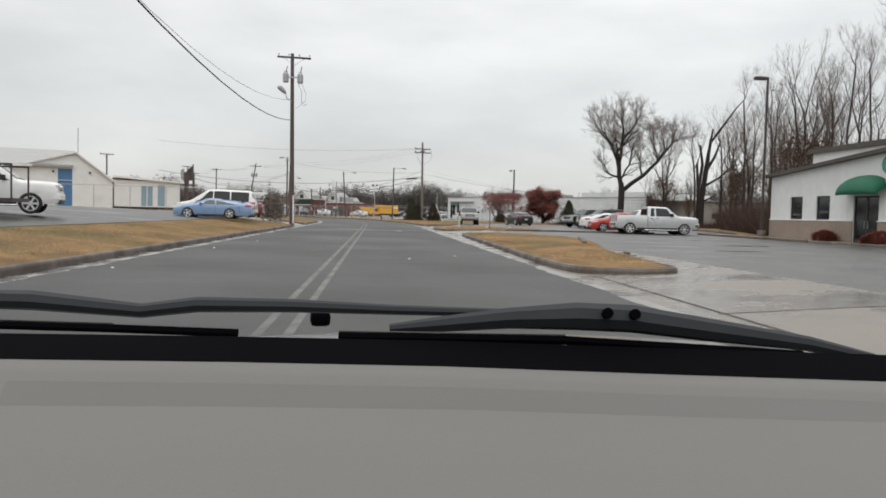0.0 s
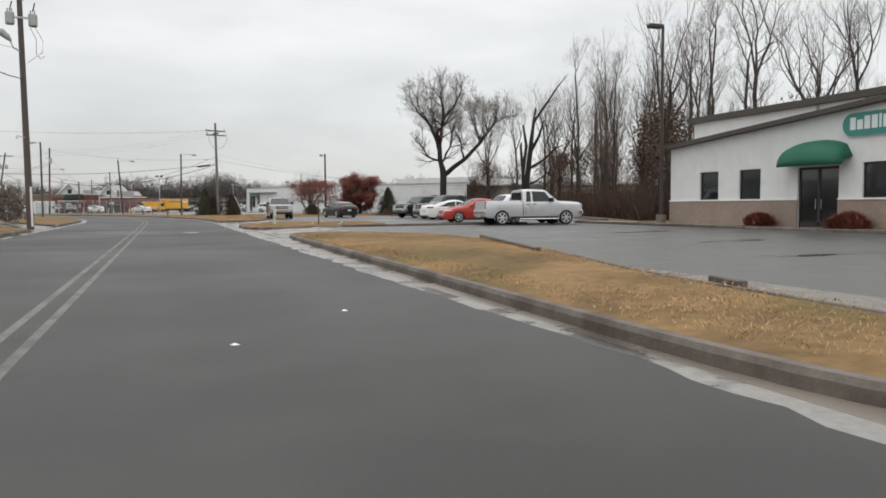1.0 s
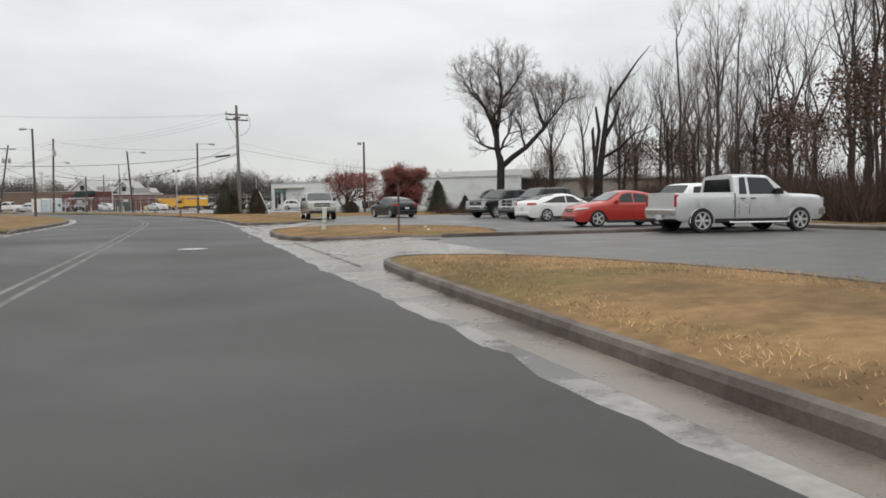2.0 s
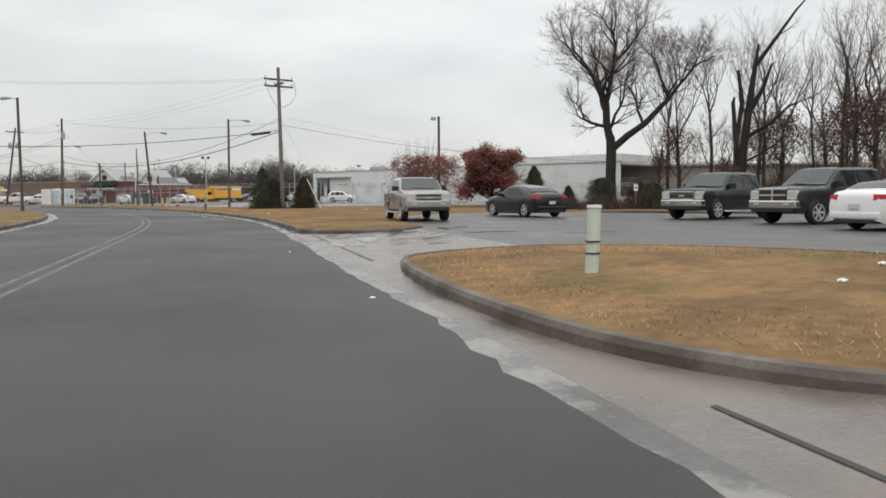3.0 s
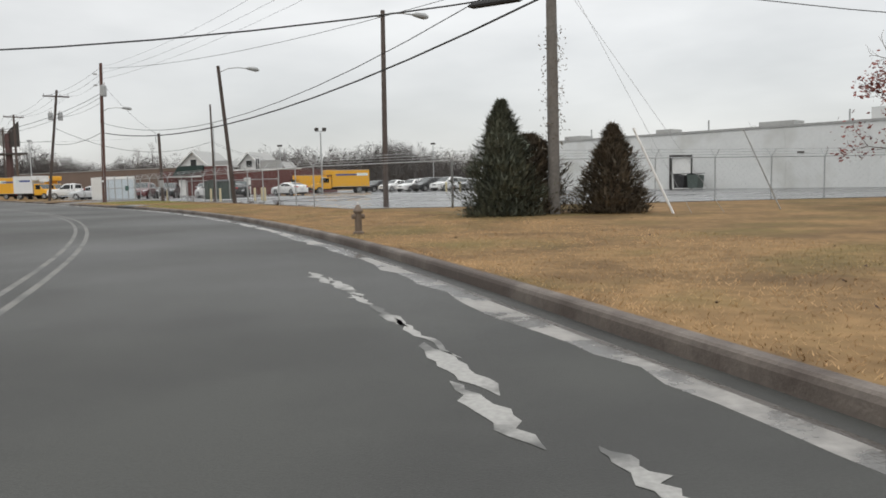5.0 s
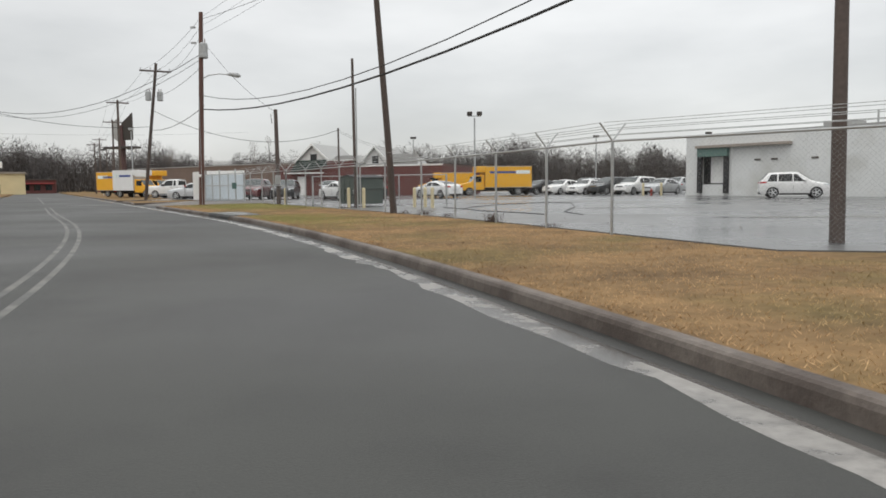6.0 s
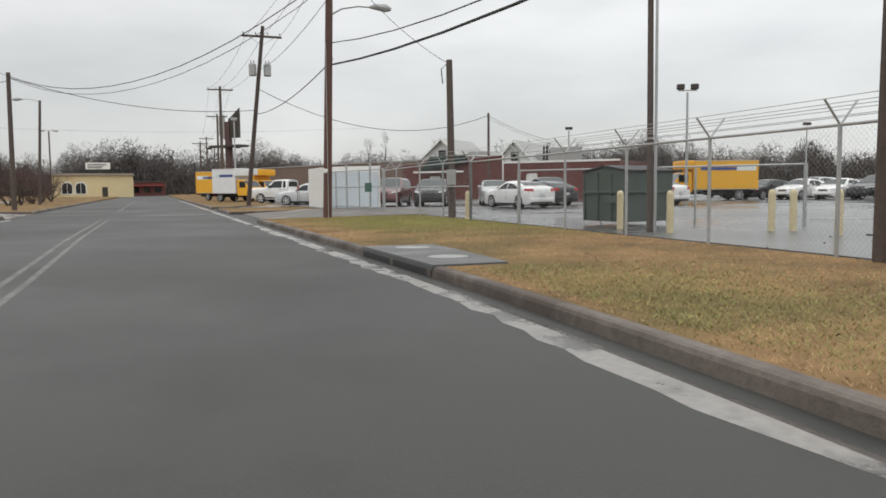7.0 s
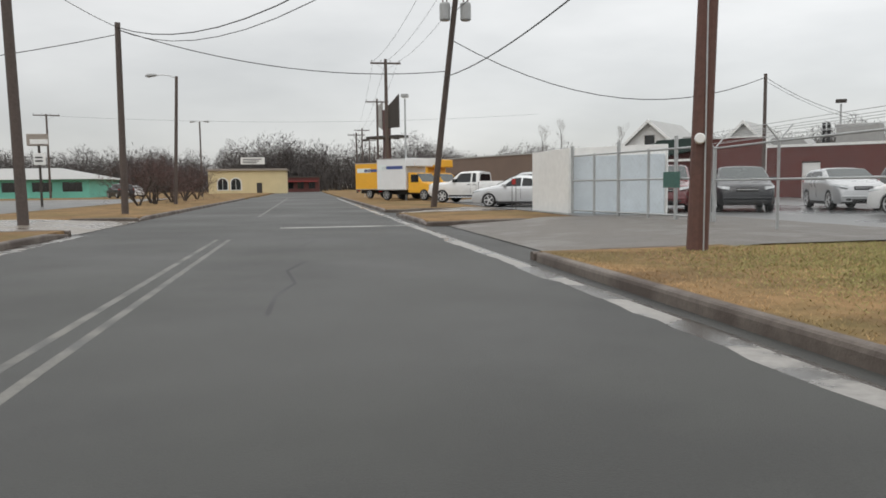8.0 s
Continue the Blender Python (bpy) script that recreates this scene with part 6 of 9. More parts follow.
def prism(profile, y0, y1):
    """A body with the (x, z) outline drawn out from y0 to y1."""
    bm = bmesh.new()
    a = [bm.verts.new((x, y0, z)) for x, z in profile]
    b = [bm.verts.new((x, y1, z)) for x, z in profile]
    bm.faces.new(a)
    bm.faces.new(b[::-1])
    for i in range(len(profile)):
        bm.faces.new((a[i], b[i], b[(i + 1) % len(profile)], a[(i + 1) % len(profile)]))
    bmesh.ops.recalc_face_normals(bm, faces=bm.faces[:])
    return bm


# the supply house: white siding over tan block, a low gable towards the car park
shop = thing("shop_building", at(24.7, 45.7, 0.0, -90), "white metal sided shop with tan block base and green awning", "building")
ID = Matrix.Identity(4)
OPEN = [(2.25, 3.55, 1.43, 2.75), (4.92, 6.22, 1.43, 2.75), (8.3, 10.3, 0.2, 2.68), (11.35, 12.65, 1.43, 2.75), (14.4, 15.7, 1.43, 2.75), (18.4, 19.7, 1.43, 2.75), (22.0, 23.3, 1.43, 2.75)]
wall("wall", shop, (0, 0, 0), 0, 30, 0.1, 4.1, OPEN, WHITE_METAL, 0.25, "white ribbed metal siding").matrix_basis = ID
part("gable", prism([(0, 4.1), (30, 4.1), (15, 5.22)], 0, 0.25), WHITE_METAL, shop, "white gable")
for u0, u1 in ((-0.03, 8.3), (10.3, 30.03)):
    part("base_course", boxed(u0, u1, -0.05, 0.0, 0.1, 1.36, 0.01), TAN, shop, "tan split-face block")
    part("ledge", boxed(u0, u1, -0.075, 0.0, 1.36, 1.425, 0.01), WHITE_PLAIN, shop, "white ledge")
for k in range(60):
    u = 0.25 + 0.5 * k
    if any(o[0] - 0.02 < u < o[1] + 0.02 for o in OPEN):
        part("siding_rib", boxed(u - 0.015, u + 0.015, -0.006, 0.0, 2.76, 4.1 + 0.074 * min(u, 30 - u)), WHITE_METAL, shop)
    else:
        part("siding_rib", boxed(u - 0.015, u + 0.015, -0.006, 0.0, 1.43, 4.1 + 0.074 * min(u, 30 - u)), WHITE_METAL, shop)
for o in OPEN:
    if o[2] > 1:
        window(shop, ID, *o)
    else:
        d_ob = part("door", boxed(o[0] + 0.06, o[1] - 0.06, 0.10, 0.14, 0.22, 2.6), GLASS_DARK, shop, "dark double glass door")
        bm = bmesh.new()
        for a, b, c, d in ((o[0], o[1], 2.58, 2.68), (o[0], o[0] + 0.08, 0.2, 2.58), (o[1] - 0.08, o[1], 0.2, 2.58), ((o[0] + o[1]) / 2 - 0.06, (o[0] + o[1]) / 2 + 0.06, 0.2, 2.58), (o[0], o[1], 0.2, 0.45)):
            box(bm, a, b, 0.07, 0.17, c, d)
        part("door_frame", bm, FRAME_DARK, d_ob, "dark frame")
        for uu in (-0.14, 0.14):
            part("handle", tubed([((o[0] + o[1]) / 2 + uu, 0.05, 1.0), ((o[0] + o[1]) / 2 + uu, 0.05, 1.4)], 0.015, 6), GALV, d_ob, "steel pull")
part("side_wall", boxed(0.0, 0.25, 0.25, 6.0, 0.1, 4.1), WHITE_METAL, shop, "white siding")
part("side_wall", boxed(29.75, 30, 0.25, 6.0, 0.1, 4.1), WHITE_METAL, shop, "white siding")
for x0, x1, z0, z1 in ((-0.35, 15, 3.98, 5.06), (15, 30.35, 5.06, 3.98)):
    bm = bmesh.new()
    lo = [bm.verts.new(p) for p in ((x0, -0.35, z0), (x1, -0.35, z1), (x1, 6.0, z1), (x0, 6.0, z0))]
    hi = [bm.verts.new(p) for p in ((x0, -0.35, z0 + 0.19), (x1, -0.35, z1 + 0.19), (x1, 6.0, z1 + 0.19), (x0, 6.0, z0 + 0.19))]
    bm.faces.new(lo[::-1])
    bm.faces.new(hi)
    for i in range(4):
        bm.faces.new((lo[i], lo[(i + 1) % 4], hi[(i + 1) % 4], hi[i]))
    part("roof", bm, ROOF_DARK, shop, "dark bronze roof edge")
part("floodlight", boxed(14.6, 15.1, -0.5, -0.2, 5.2, 5.4, 0.03), WHITE_PLAIN, shop, "white floodlight")
# the taller hall behind
part("rear_hall", prism([(-6.2, 0.1), (30, 0.1), (30, 6.15), (-6.2, 6.15)], 6.35, 30), WHITE_METAL, shop, "white metal hall")
part("rear_roof", prism([(-6.5, 6.15), (30.3, 6.15), (30.3, 6.48), (-6.5, 6.48)], 6.1, 30.3), ROOF_DARK, shop, "dark bronze roof edge")
for u in (3.2, 6.0, 8.8):
    part("down_pipe", boxed(u - 0.05, u + 0.05, 6.24, 6.34, 4.4, 6.14, 0.01), GALV, shop, "grey down pipe")
# barrel awning
bm = bmesh.new()
u0, u1, out, top, low = 7.75, 10.9, 1.0, 3.70, 2.70
prof = [(0.0, top)] + [(-out * math.sin(a), low + (top - low) * math.cos(a)) for a in (radians(15 * k) for k in range(1, 7))]
cols = []
for k in range(13):
    f = k / 12
    rise = math.sin(math.pi * min(max(f, 0.0), 1.0)) ** 0.3 if 0 < f < 1 else 0.0
    cols.append([bm.verts.new((u0 + (u1 - u0) * f, y * (0.55 + 0.45 * rise), low + (z - low) * (0.30 + 0.70 * rise))) for y, z in prof])
for a, b in zip(cols[:-1], cols[1:]):
    for j in range(len(prof) - 1):
        bm.faces.new((a[j], b[j], b[j + 1], a[j + 1]))
awning = part("awning", bm, AWNING, shop, "rounded green fabric awning", smooth=True)
thick = awning.modifiers.new("thickness", "SOLIDIFY")
thick.thickness = 0.02
# the sign: a teal lozenge with white bars and a star
lozenge = [(10.5 + 0.43 - 0.43 * math.cos(radians(t)), 4.16 + 0.43 * math.sin(radians(t))) for t in range(-90, 91, 15)] + [(18.0 - 0.43 + 0.43 * math.cos(radians(t)), 4.16 + 0.43 * math.sin(radians(t))) for t in range(90, -91, -15)]
sign = part("sign", prism(lozenge, -0.10, -0.02), TEAL, shop, "rounded teal sign panel")
part("sign_rim", prism([(14.25 + (x - 14.25) * 1.012, 4.16 + (z - 4.16) * 1.09) for x, z in lozenge], -0.06, -0.018), SIGN_WHITE, sign, "white sign edge")
x = 10.85
for w, h in ((0.24, 0.46), (0.24, 0.36), (0.24, 0.48), (0.24, 0.48), (0.09, 0.5), (0.24, 0.46)):
    part("sign_bar", boxed(x, x + w, -0.115, -0.098, 3.96, 3.96 + h), SIGN_WHITE, sign, "white bar")
    x += w + 0.07
x = 14.25
for w, h in ((0.2, 0.5), (0.18, 0.36), (0.07, 0.52), (0.18, 0.36), (0.14, 0.46), (0.07, 0.5), (0.18, 0.36), (0.18, 0.36), (0.17, 0.36)):
    part("sign_bar", boxed(x, x + w, -0.115, -0.098, 3.98, 3.98 + h), SIGN_WHITE, sign, "white bar")
    x += w + 0.08
star = [(13.1, 4.95), (13.17, 4.3), (13.75, 4.28), (13.22, 4.1), (12.9, 3.3), (13.0, 4.05), (12.5, 4.12), (13.02, 4.26)]
part("star", prism(star, -0.13, -0.1), SIGN_WHITE, sign, "pale star shape")
# walk and kerb in front of the shop
front_walk = part("pavement", boxed(22.9, 24.65, 16, 52, 0.05, 0.30, 0.03), CONCRETE)
tagged(front_walk, "wet concrete walk in front of the shop", "pavement", kind="structure")
for y0, y1 in ((16, 34.6), (38.4, 52)):
    edge_k = part("kerb", boxed(22.74, 22.90, y0, y1, 0.05, 0.31, 0.03), KERB)
    tagged(edge_k, "stained concrete kerb along the shop's walk", "kerb", kind="structure")
lot_kerb = part("kerb", tubed([(23, 52, 0.24), (24.5, 54.5, 0.24), (27.5, 56, 0.24), (30, 62, 0.24), (31.3, 72, 0.24), (28.4, 80, 0.24), (22, 88, 0.24)], 0.09, 6), KERB)
tagged(lot_kerb, "low stained kerb at the edge of the car park", "kerb", kind="structure")
for k in range(5):
    s_ob = part_py("bay_line", [(19.0 + 0.1 * k, 27 + 4.1 * k, 0.193), (22.6 + 0.1 * k, 27.4 + 4.1 * k, 0.193), (22.6 + 0.1 * k, 27.52 + 4.1 * k, 0.193), (19.0 + 0.1 * k, 27.12 + 4.1 * k, 0.193)], [(0, 1, 2, 3)], LINE)
    tagged(s_ob, "worn white parking bay line", "road marking", kind="structure")

# the long white warehouse behind the yard
WH = on_wall((16.8, 176.6, 0), math.degrees(math.atan2(-20.6, 13.7)))
ware = thing("warehouse", WH, "long white painted block warehouse with loading dock", "building")
W_OPEN = [(1.2, 3.6, 1.1, 3.9), (24.0, 26.0, 0.2, 3.0)]
wall("wall", ware, (0, 0, 0), 0, 55.4, 0.1, 4.95, W_OPEN, WHITE_BLOCK, 0.3, "white painted block wall").matrix_basis = ID
part("end_wall", boxed(-0.3, 0.0, 0, 30, 0.1, 4.95), WHITE_BLOCK, ware, "white painted block wall")
part("parapet", boxed(-0.35, 55.5, -0.06, 0.32, 4.95, 5.12), ROOF_GREY, ware, "grey metal coping")
part("roof", boxed(-0.3, 55.4, 0.32, 30, 4.7, 4.9), ROOF_GREY, ware, "grey roof")
part("raised_wing", boxed(40, 55.4, 0.5, 20, 4.9, 6.0), WHITE_BLOCK, ware, "higher white wing")
part("dock_recess", boxed(1.0, 3.8, 0.6, 0.7, 0.9, 4.0), BLACK_PLASTIC, ware, "dark dock recess")
part("dock_door", boxed(1.75, 3.05, 0.5, 0.56, 1.2, 3.3), WHITE_PLAIN, ware, "white dock door")
part("dock_canopy", boxed(0.9, 9.0, -0.5, 0.0, 4.0, 4.2), SHED_BROWN, ware, "brown canopy edge")
part("dock_hood", boxed(1.0, 3.8, -0.35, 0.02, 3.3, 4.0, 0.05), mat("green_dock_hood", (0.10, 0.17, 0.15), 0.7), ware, "faded green dock hood")
for u in (1.0, 3.45):
    part("dock_bumper", boxed(u, u + 0.35, -0.3, 0.02, 0.4, 3.3, 0.03), BLACK_PLASTIC, ware, "black dock seal")
d_ob = part("door", boxed(24.1, 25.9, 0.1, 0.16, 0.2, 2.95), WHITE_PLAIN, ware, "white service door")
bm = bmesh.new()
for a, b, c, d in ((23.9, 26.1, 3.0, 3.15), (23.9, 24.02, 0.2, 3.0), (25.98, 26.1, 0.2, 3.0)):
    box(bm, a, b, -0.06, 0.1, c, d)
part("door_frame", bm, FRAME_DARK, d_ob, "dark frame")
for u in (6.0, 7.4, 10.5, 16.0, 35.0):
    part("wall_lamp", boxed(u, u + 0.5, -0.06, 0.0, 2.9, 3.02), ROOF_DARK, ware, "small dark wall fitting")
for u, w in ((9, 2.2), (20, 1.6), (30, 3.0), (46, 2.4)):
    part("roof_unit", boxed(u, u + w, 4, 6, 4.9, 5.75, 0.04), ROOF_GREY, ware, "grey roof unit")
for u in (14, 26.5, 38):
    part("vent_pipe", tubed([(u, 2, 4.9), (u, 2, 6.1)], 0.07, 8), GALV, ware, "vent pipe")
for u in range(4, 53, 6):
    part("pilaster", boxed(u - 0.06, u + 0.06, -0.03, 0.0, 0.1, 4.95), WHITE_BLOCK, ware, "white wall joint")
# dark bins at its door
for k, (bx, by) in enumerate(((30.6, 153.0), (29.9, 154.1))):
    bn = thing("dumpster", at(bx, by, 0.2, -56), "small dark bin beside the warehouse door", "dumpster", "bins at the warehouse")
    part("body", prism([(-0.42, 0.1), (0.42, 0.1), (0.52, 1.15), (-0.52, 1.28)], -0.5, 0.5), BLACK_PLASTIC if k else DUMPSTER_GREEN, bn)
    part("lid", boxed(-0.55, 0.55, -0.53, 0.53, 1.28, 1.33, 0.02), BLACK_PLASTIC, bn, "black lid")

# the rusty shed behind the great tree
shed = thing("shed_building", at(49, 141, 0.15, -22), "low rusty brown metal shed with a grey roof", "building")
wall("wall", shed, (0, 0, 0), 0, 34, 0.0, 4.6, [(4, 7, 0.1, 3.2), (14, 15.2, 1.4, 2.4)], SHED_BROWN, 0.2, "brown ribbed siding").matrix_basis = ID
part("side_wall", boxed(-0.2, 0, 0, 15, 0, 4.6), SHED_BROWN, shed, "brown ribbed siding")
part("roof", boxed(-0.4, 34.4, -0.4, 15, 4.6, 4.85), ROOF_GREY, shed, "grey metal roof")
for k in range(34):
    part("siding_rib", boxed(k + 0.45, k + 0.55, -0.03, 0, 0, 4.6), SHED_BROWN, shed) if not (4 <= k < 7 or k == 14) else part("siding_rib", boxed(k + 0.45, k + 0.55, -0.03, 0, 3.3, 4.6), SHED_BROWN, shed)

# the brick hall with the dark green roof pieces, and the house gables behind
brick = thing("brick_building", at(-23.5, 206.0, 0, -21), "dark red brick hall with white trim and a green mansard", "building")
wall("wall", brick, (0, 0, 0), 0, 21.5, 0.1, 3.6, [(3.0, 4.2, 0.2, 2.4), (13.0, 14.1, 0.2, 2.5)], BRICK_RED, 0.3, "dark red brick").matrix_basis = ID
part("end_wall", boxed(21.2, 21.5, 0.3, 14, 0.1, 3.6), BRICK_RED, brick, "dark red brick")
part("end_wall", boxed(0, 0.3, 0.3, 14, 0.1, 3.6), BRICK_RED, brick, "dark red brick")
part("trim", boxed(10.7, 21.6, -0.05, 0.0, 3.45, 3.62), WHITE_PLAIN, brick, "white eaves trim")
part("upper_wall", boxed(7.1, 10.7, -0.02, 0.4, 3.6, 4.2), BRICK_RED, brick, "raised brick parapet")
part("trim", boxed(7.0, 10.8, -0.07, 0.4, 4.2, 4.3), WHITE_PLAIN, brick, "white parapet trim")
part("downpipe", boxed(10.7, 10.82, -0.09, -0.02, 0.1, 4.2), WHITE_PLAIN, brick, "white downpipe")
part("mansard", prism([(2.4, 2.9), (7.1, 3.6), (7.1, 4.35), (3.4, 4.25)], -0.6, 6), GREEN_ROOF, brick, "dark green shingled mansard")
part("trim", boxed(1.6, 7.0, -0.7, -0.6, 2.72, 2.88), WHITE_PLAIN, brick, "white eaves trim")
part("roof", boxed(0, 21.5, 0.4, 14, 3.4, 3.5), ROOF_DARK, brick, "dark flat roof")
for u0, u1 in ((3.0, 4.2), (13.0, 14.1)):
    part("door", boxed(u0, u1, 0.1, 0.16, 0.2, 2.4), WHITE_PLAIN, brick, "white door")
part("roof_unit", boxed(14.5, 17, 2.2, 4, 3.5, 4.9, 0.04), ROOF_GREY, brick, "grey air conditioner")
for u in (13.6, 13.9):
    part("vent_pipe", tubed([(u, 3, 3.5), (u, 3, 5.1)], 0.11, 8), BLACK_PLASTIC, brick, "black flue pipe")
for k, (x, y, w, h) in enumerate(((-22.0, 226, 5.4, 7.45), (-13.1, 228, 4.4, 7.2))):
    hs = thing("house", at(x, y, 0, -18), "grey roofed house with white gable trim", "house", "houses behind the brick hall")
    part("wall", prism([(-w / 2, 0), (w / 2, 0), (w / 2, h - 2.6), (0, h - 0.1), (-w / 2, h - 2.6)], 0, 9), WHITE_PLAIN, hs, "pale siding")
    for sgn in (1, -1):
        part("roof", prism([(0, h), (sgn * (w / 2 + 0.5), h - 2.85), (sgn * (w / 2 + 0.5), h - 3.05), (0, h - 0.2)], -0.5, 9.5), ROOF_GREY, hs, "grey shingle roof")
        part("verge_trim", prism([(0, h + 0.06), (sgn * (w / 2 + 0.55), h - 2.85), (sgn * (w / 2 + 0.55), h - 3.15), (0, h - 0.28)], -0.6, -0.5), WHITE_PLAIN, hs, "white verge board")
    part("wing_roof", prism([(w / 2 - 1.2, h - 2.9), (w / 2 + 3.6, h - 2.9), (w / 2 + 2.6, h - 1.7), (w / 2, h - 1.7)], 2, 8), ROOF_GREY, hs, "grey hipped roof")
    window(hs, Matrix.Translation((0, -0.12, 0)), -0.5, 0.5, h - 2.6, h - 1.5, 0.06)

# the long brown hall behind the silver sedan
hall = thing("brick_building", at(-57, 246, 0, -40), "long brown brick hall with a flat roof", "building")
wall("wall", hall, (0, 0, 0), 0, 46, 0, 4.4, [(8, 9.2, 0.1, 2.2), (30, 31.2, 0.1, 2.2)], BRICK_BROWN, 0.3, "brown brick").matrix_basis = ID
part("end_wall", boxed(-0.3, 0, 0, 14, 0, 4.4), BRICK_BROWN, hall, "brown brick")
part("coping", boxed(-0.4, 46.1, -0.08, 0.4, 4.4, 4.52), ROOF_GREY, hall, "grey coping")
part("roof", boxed(-0.2, 46, 0.4, 14, 4.1, 4.2), ROOF_DARK, hall, "dark flat roof")

# the pale yellow shop across the far street
store = thing("shop_building", at(-110.6, 279.3, 0, 28), "pale yellow stucco shop with arched windows and a roof sign", "building")
wall("wall", store, (0, 0, 0), 0, 15.5, 0, 4.7, [(2.0, 3.6, 0.9, 3.0), (4.6, 6.2, 0.9, 3.0), (9.5, 10.6, 0.1, 2.2)], YELLOW_WALL, 0.3, "pale yellow stucco").matrix_basis = ID
part("end_wall", boxed(15.2, 15.5, 0.3, 12, 0, 4.7), YELLOW_WALL, store, "pale yellow stucco")
part("roof", prism([(-0.4, 4.7), (15.9, 4.7), (15.6, 5.1), (-0.1, 5.1)], -0.4, 12), SHED_BROWN, store, "brown tiled roof edge")
def arch_line(u, half, foot, spring):
    return [(u - half, foot), (u + half, foot)] + [(u + half * math.cos(radians(t)), spring + half * math.sin(radians(t))) for t in range(0, 181, 15)]


for u in (2.8, 5.4):
    part("arch", prism(arch_line(u, 1.15, 0.7, 2.2), -0.06, 0.0), WHITE_PLAIN, store, "white arch")
    part("arch_window", prism(arch_line(u, 0.95, 0.85, 2.2), -0.075, -0.03), GLASS_DARK, store, "dark arched glass")
    part("mullion", boxed(u - 0.04, u + 0.04, -0.09, -0.07, 0.85, 3.1), WHITE_PLAIN, store, "white mullion")
part("door", boxed(9.5, 10.6, 0.1, 0.16, 0.1, 2.2), FRAME_DARK, store, "dark door")
part("sign_post", tubed([(8.8, 1, 5.0), (8.8, 1, 6.2)], 0.12, 8), DARK_STEEL, store, "sign post")
part("roof_sign", boxed(6.4, 11.2, 0.9, 1.1, 6.0, 7.4, 0.05), WHITE_PLAIN, store, "white roof sign")
for k in range(3):
    part("sign_bar", boxed(6.8, 10.6 - 0.5 * k, 0.885, 0.902, 6.95 - 0.35 * k, 7.12 - 0.35 * k), FRAME_DARK, store, "dark bar of lettering")
red_store = thing("shop_building", at(-115.4, 317.6, 0, 26), "low red brick shop far down the street", "building")
wall("wall", red_store, (0, 0, 0), 0, 9, 0, 3.6, [(1, 2.6, 0.8, 2.4), (3.6, 5.2, 0.8, 2.4), (6.4, 8, 0.8, 2.4)], BRICK_RED, 0.3, "red brick").matrix_basis = ID
part("end_wall", boxed(8.7, 9.0, 0.3, 9, 0, 3.6), BRICK_RED, red_store, "red brick")
part("roof", boxed(-0.3, 9.3, -0.3, 9, 3.6, 3.85), ROOF_DARK, red_store, "dark roof edge")
part("canopy", boxed(0.4, 8.6, -1.2, 0.0, 2.55, 2.8), mat("red_canopy", (0.30, 0.04, 0.04), 0.6), red_store, "red canopy edge")
for u in (1, 3.6, 6.4):
    window(red_store, ID, u, u + 1.6, 0.8, 2.4, bars=1)

# the mint green building on the left
mint = thing("shop_building", at(-119, 221, 0, 25), "mint green single storey building with a grey hipped roof", "building")
M_OPEN = [(2 + 3.9 * k, 4.6 + 3.9 * k, 1.0, 2.3) for k in range(6)]
wall("wall", mint, (0, 0, 0), 0, 25, 0, 2.7, M_OPEN, MINT_WALL, 0.3, "mint green siding").matrix_basis = ID
part("end_wall", boxed(24.7, 25, 0.3, 14, 0, 2.7), MINT_WALL, mint, "mint green siding")
for o in M_OPEN:
    window(mint, ID, *o, bars=2)
bm = bmesh.new()
lo = [bm.verts.new(p) for p in ((-1, -1, 2.7), (26, -1, 2.7), (26, 15, 2.7), (-1, 15, 2.7))]
hi = [bm.verts.new(p) for p in ((6, 6.5, 4.4), (19, 6.5, 4.4), (19, 7.5, 4.4), (6, 7.5, 4.4))]
bm.faces.new(lo[::-1])
bm.faces.new(hi)
for i in range(4):
    bm.faces.new((lo[i], lo[(i + 1) % 4], hi[(i + 1) % 4], hi[i]))
part("roof", bm, ROOF_GREY, mint, "grey hipped roof")

# the white storage halls on the left bank
LZ = 1.30
store_l = thing("storage_building", at(-34.23, 77.5, LZ - 0.5, 20), "white metal storage hall with a blue roll-up door", "building")
wall("wall", store_l, (0, 0, 0), 0, 7.8, 0, 2.9, [(2.8, 4.1, 0.1, 2.85)], WHITE_METAL, 0.25, "white ribbed siding").matrix_basis = ID
part("gable", prism([(0, 2.9), (2.8, 2.9), (2.8, 4.0), (4.1, 4.0), (4.1, 2.9), (7.8, 2.9), (4.4, 5.6), (0, 4.3)], 0, 0.25), WHITE_METAL, store_l, "white gable")
part("door", boxed(2.8, 4.1, 0.08, 0.14, 0.1, 4.0), BLUE_DOOR, store_l, "blue roll-up door")
for k in range(12):
    part("slat", boxed(2.8, 4.1, 0.06, 0.082, 0.2 + 0.31 * k, 0.4 + 0.31 * k), BLUE_DOOR, store_l, "blue door slat")
for x0, z0, x1, z1 in ((-0.2, 4.25, 4.4, 5.6), (4.4, 5.6, 8.0, 2.78)):
    part("roof", prism([(x0, z0), (x1, z1), (x1, z1 + 0.18), (x0, z0 + 0.18)], -0.3, 20), WHITE_PLAIN, store_l, "white roof edge")
bm = bmesh.new()
lo = [bm.verts.new(p) for p in ((-16, -0.35, 4.15), (4.2, -0.35, 4.15), (4.2, 9, 6.2), (-16, 9, 6.2))]
hi = [bm.verts.new(p) for p in ((-16, -0.35, 4.35), (4.2, -0.35, 4.35), (4.2, 9, 6.4), (-16, 9, 6.4))]
bm.faces.new(lo[::-1])
bm.faces.new(hi)
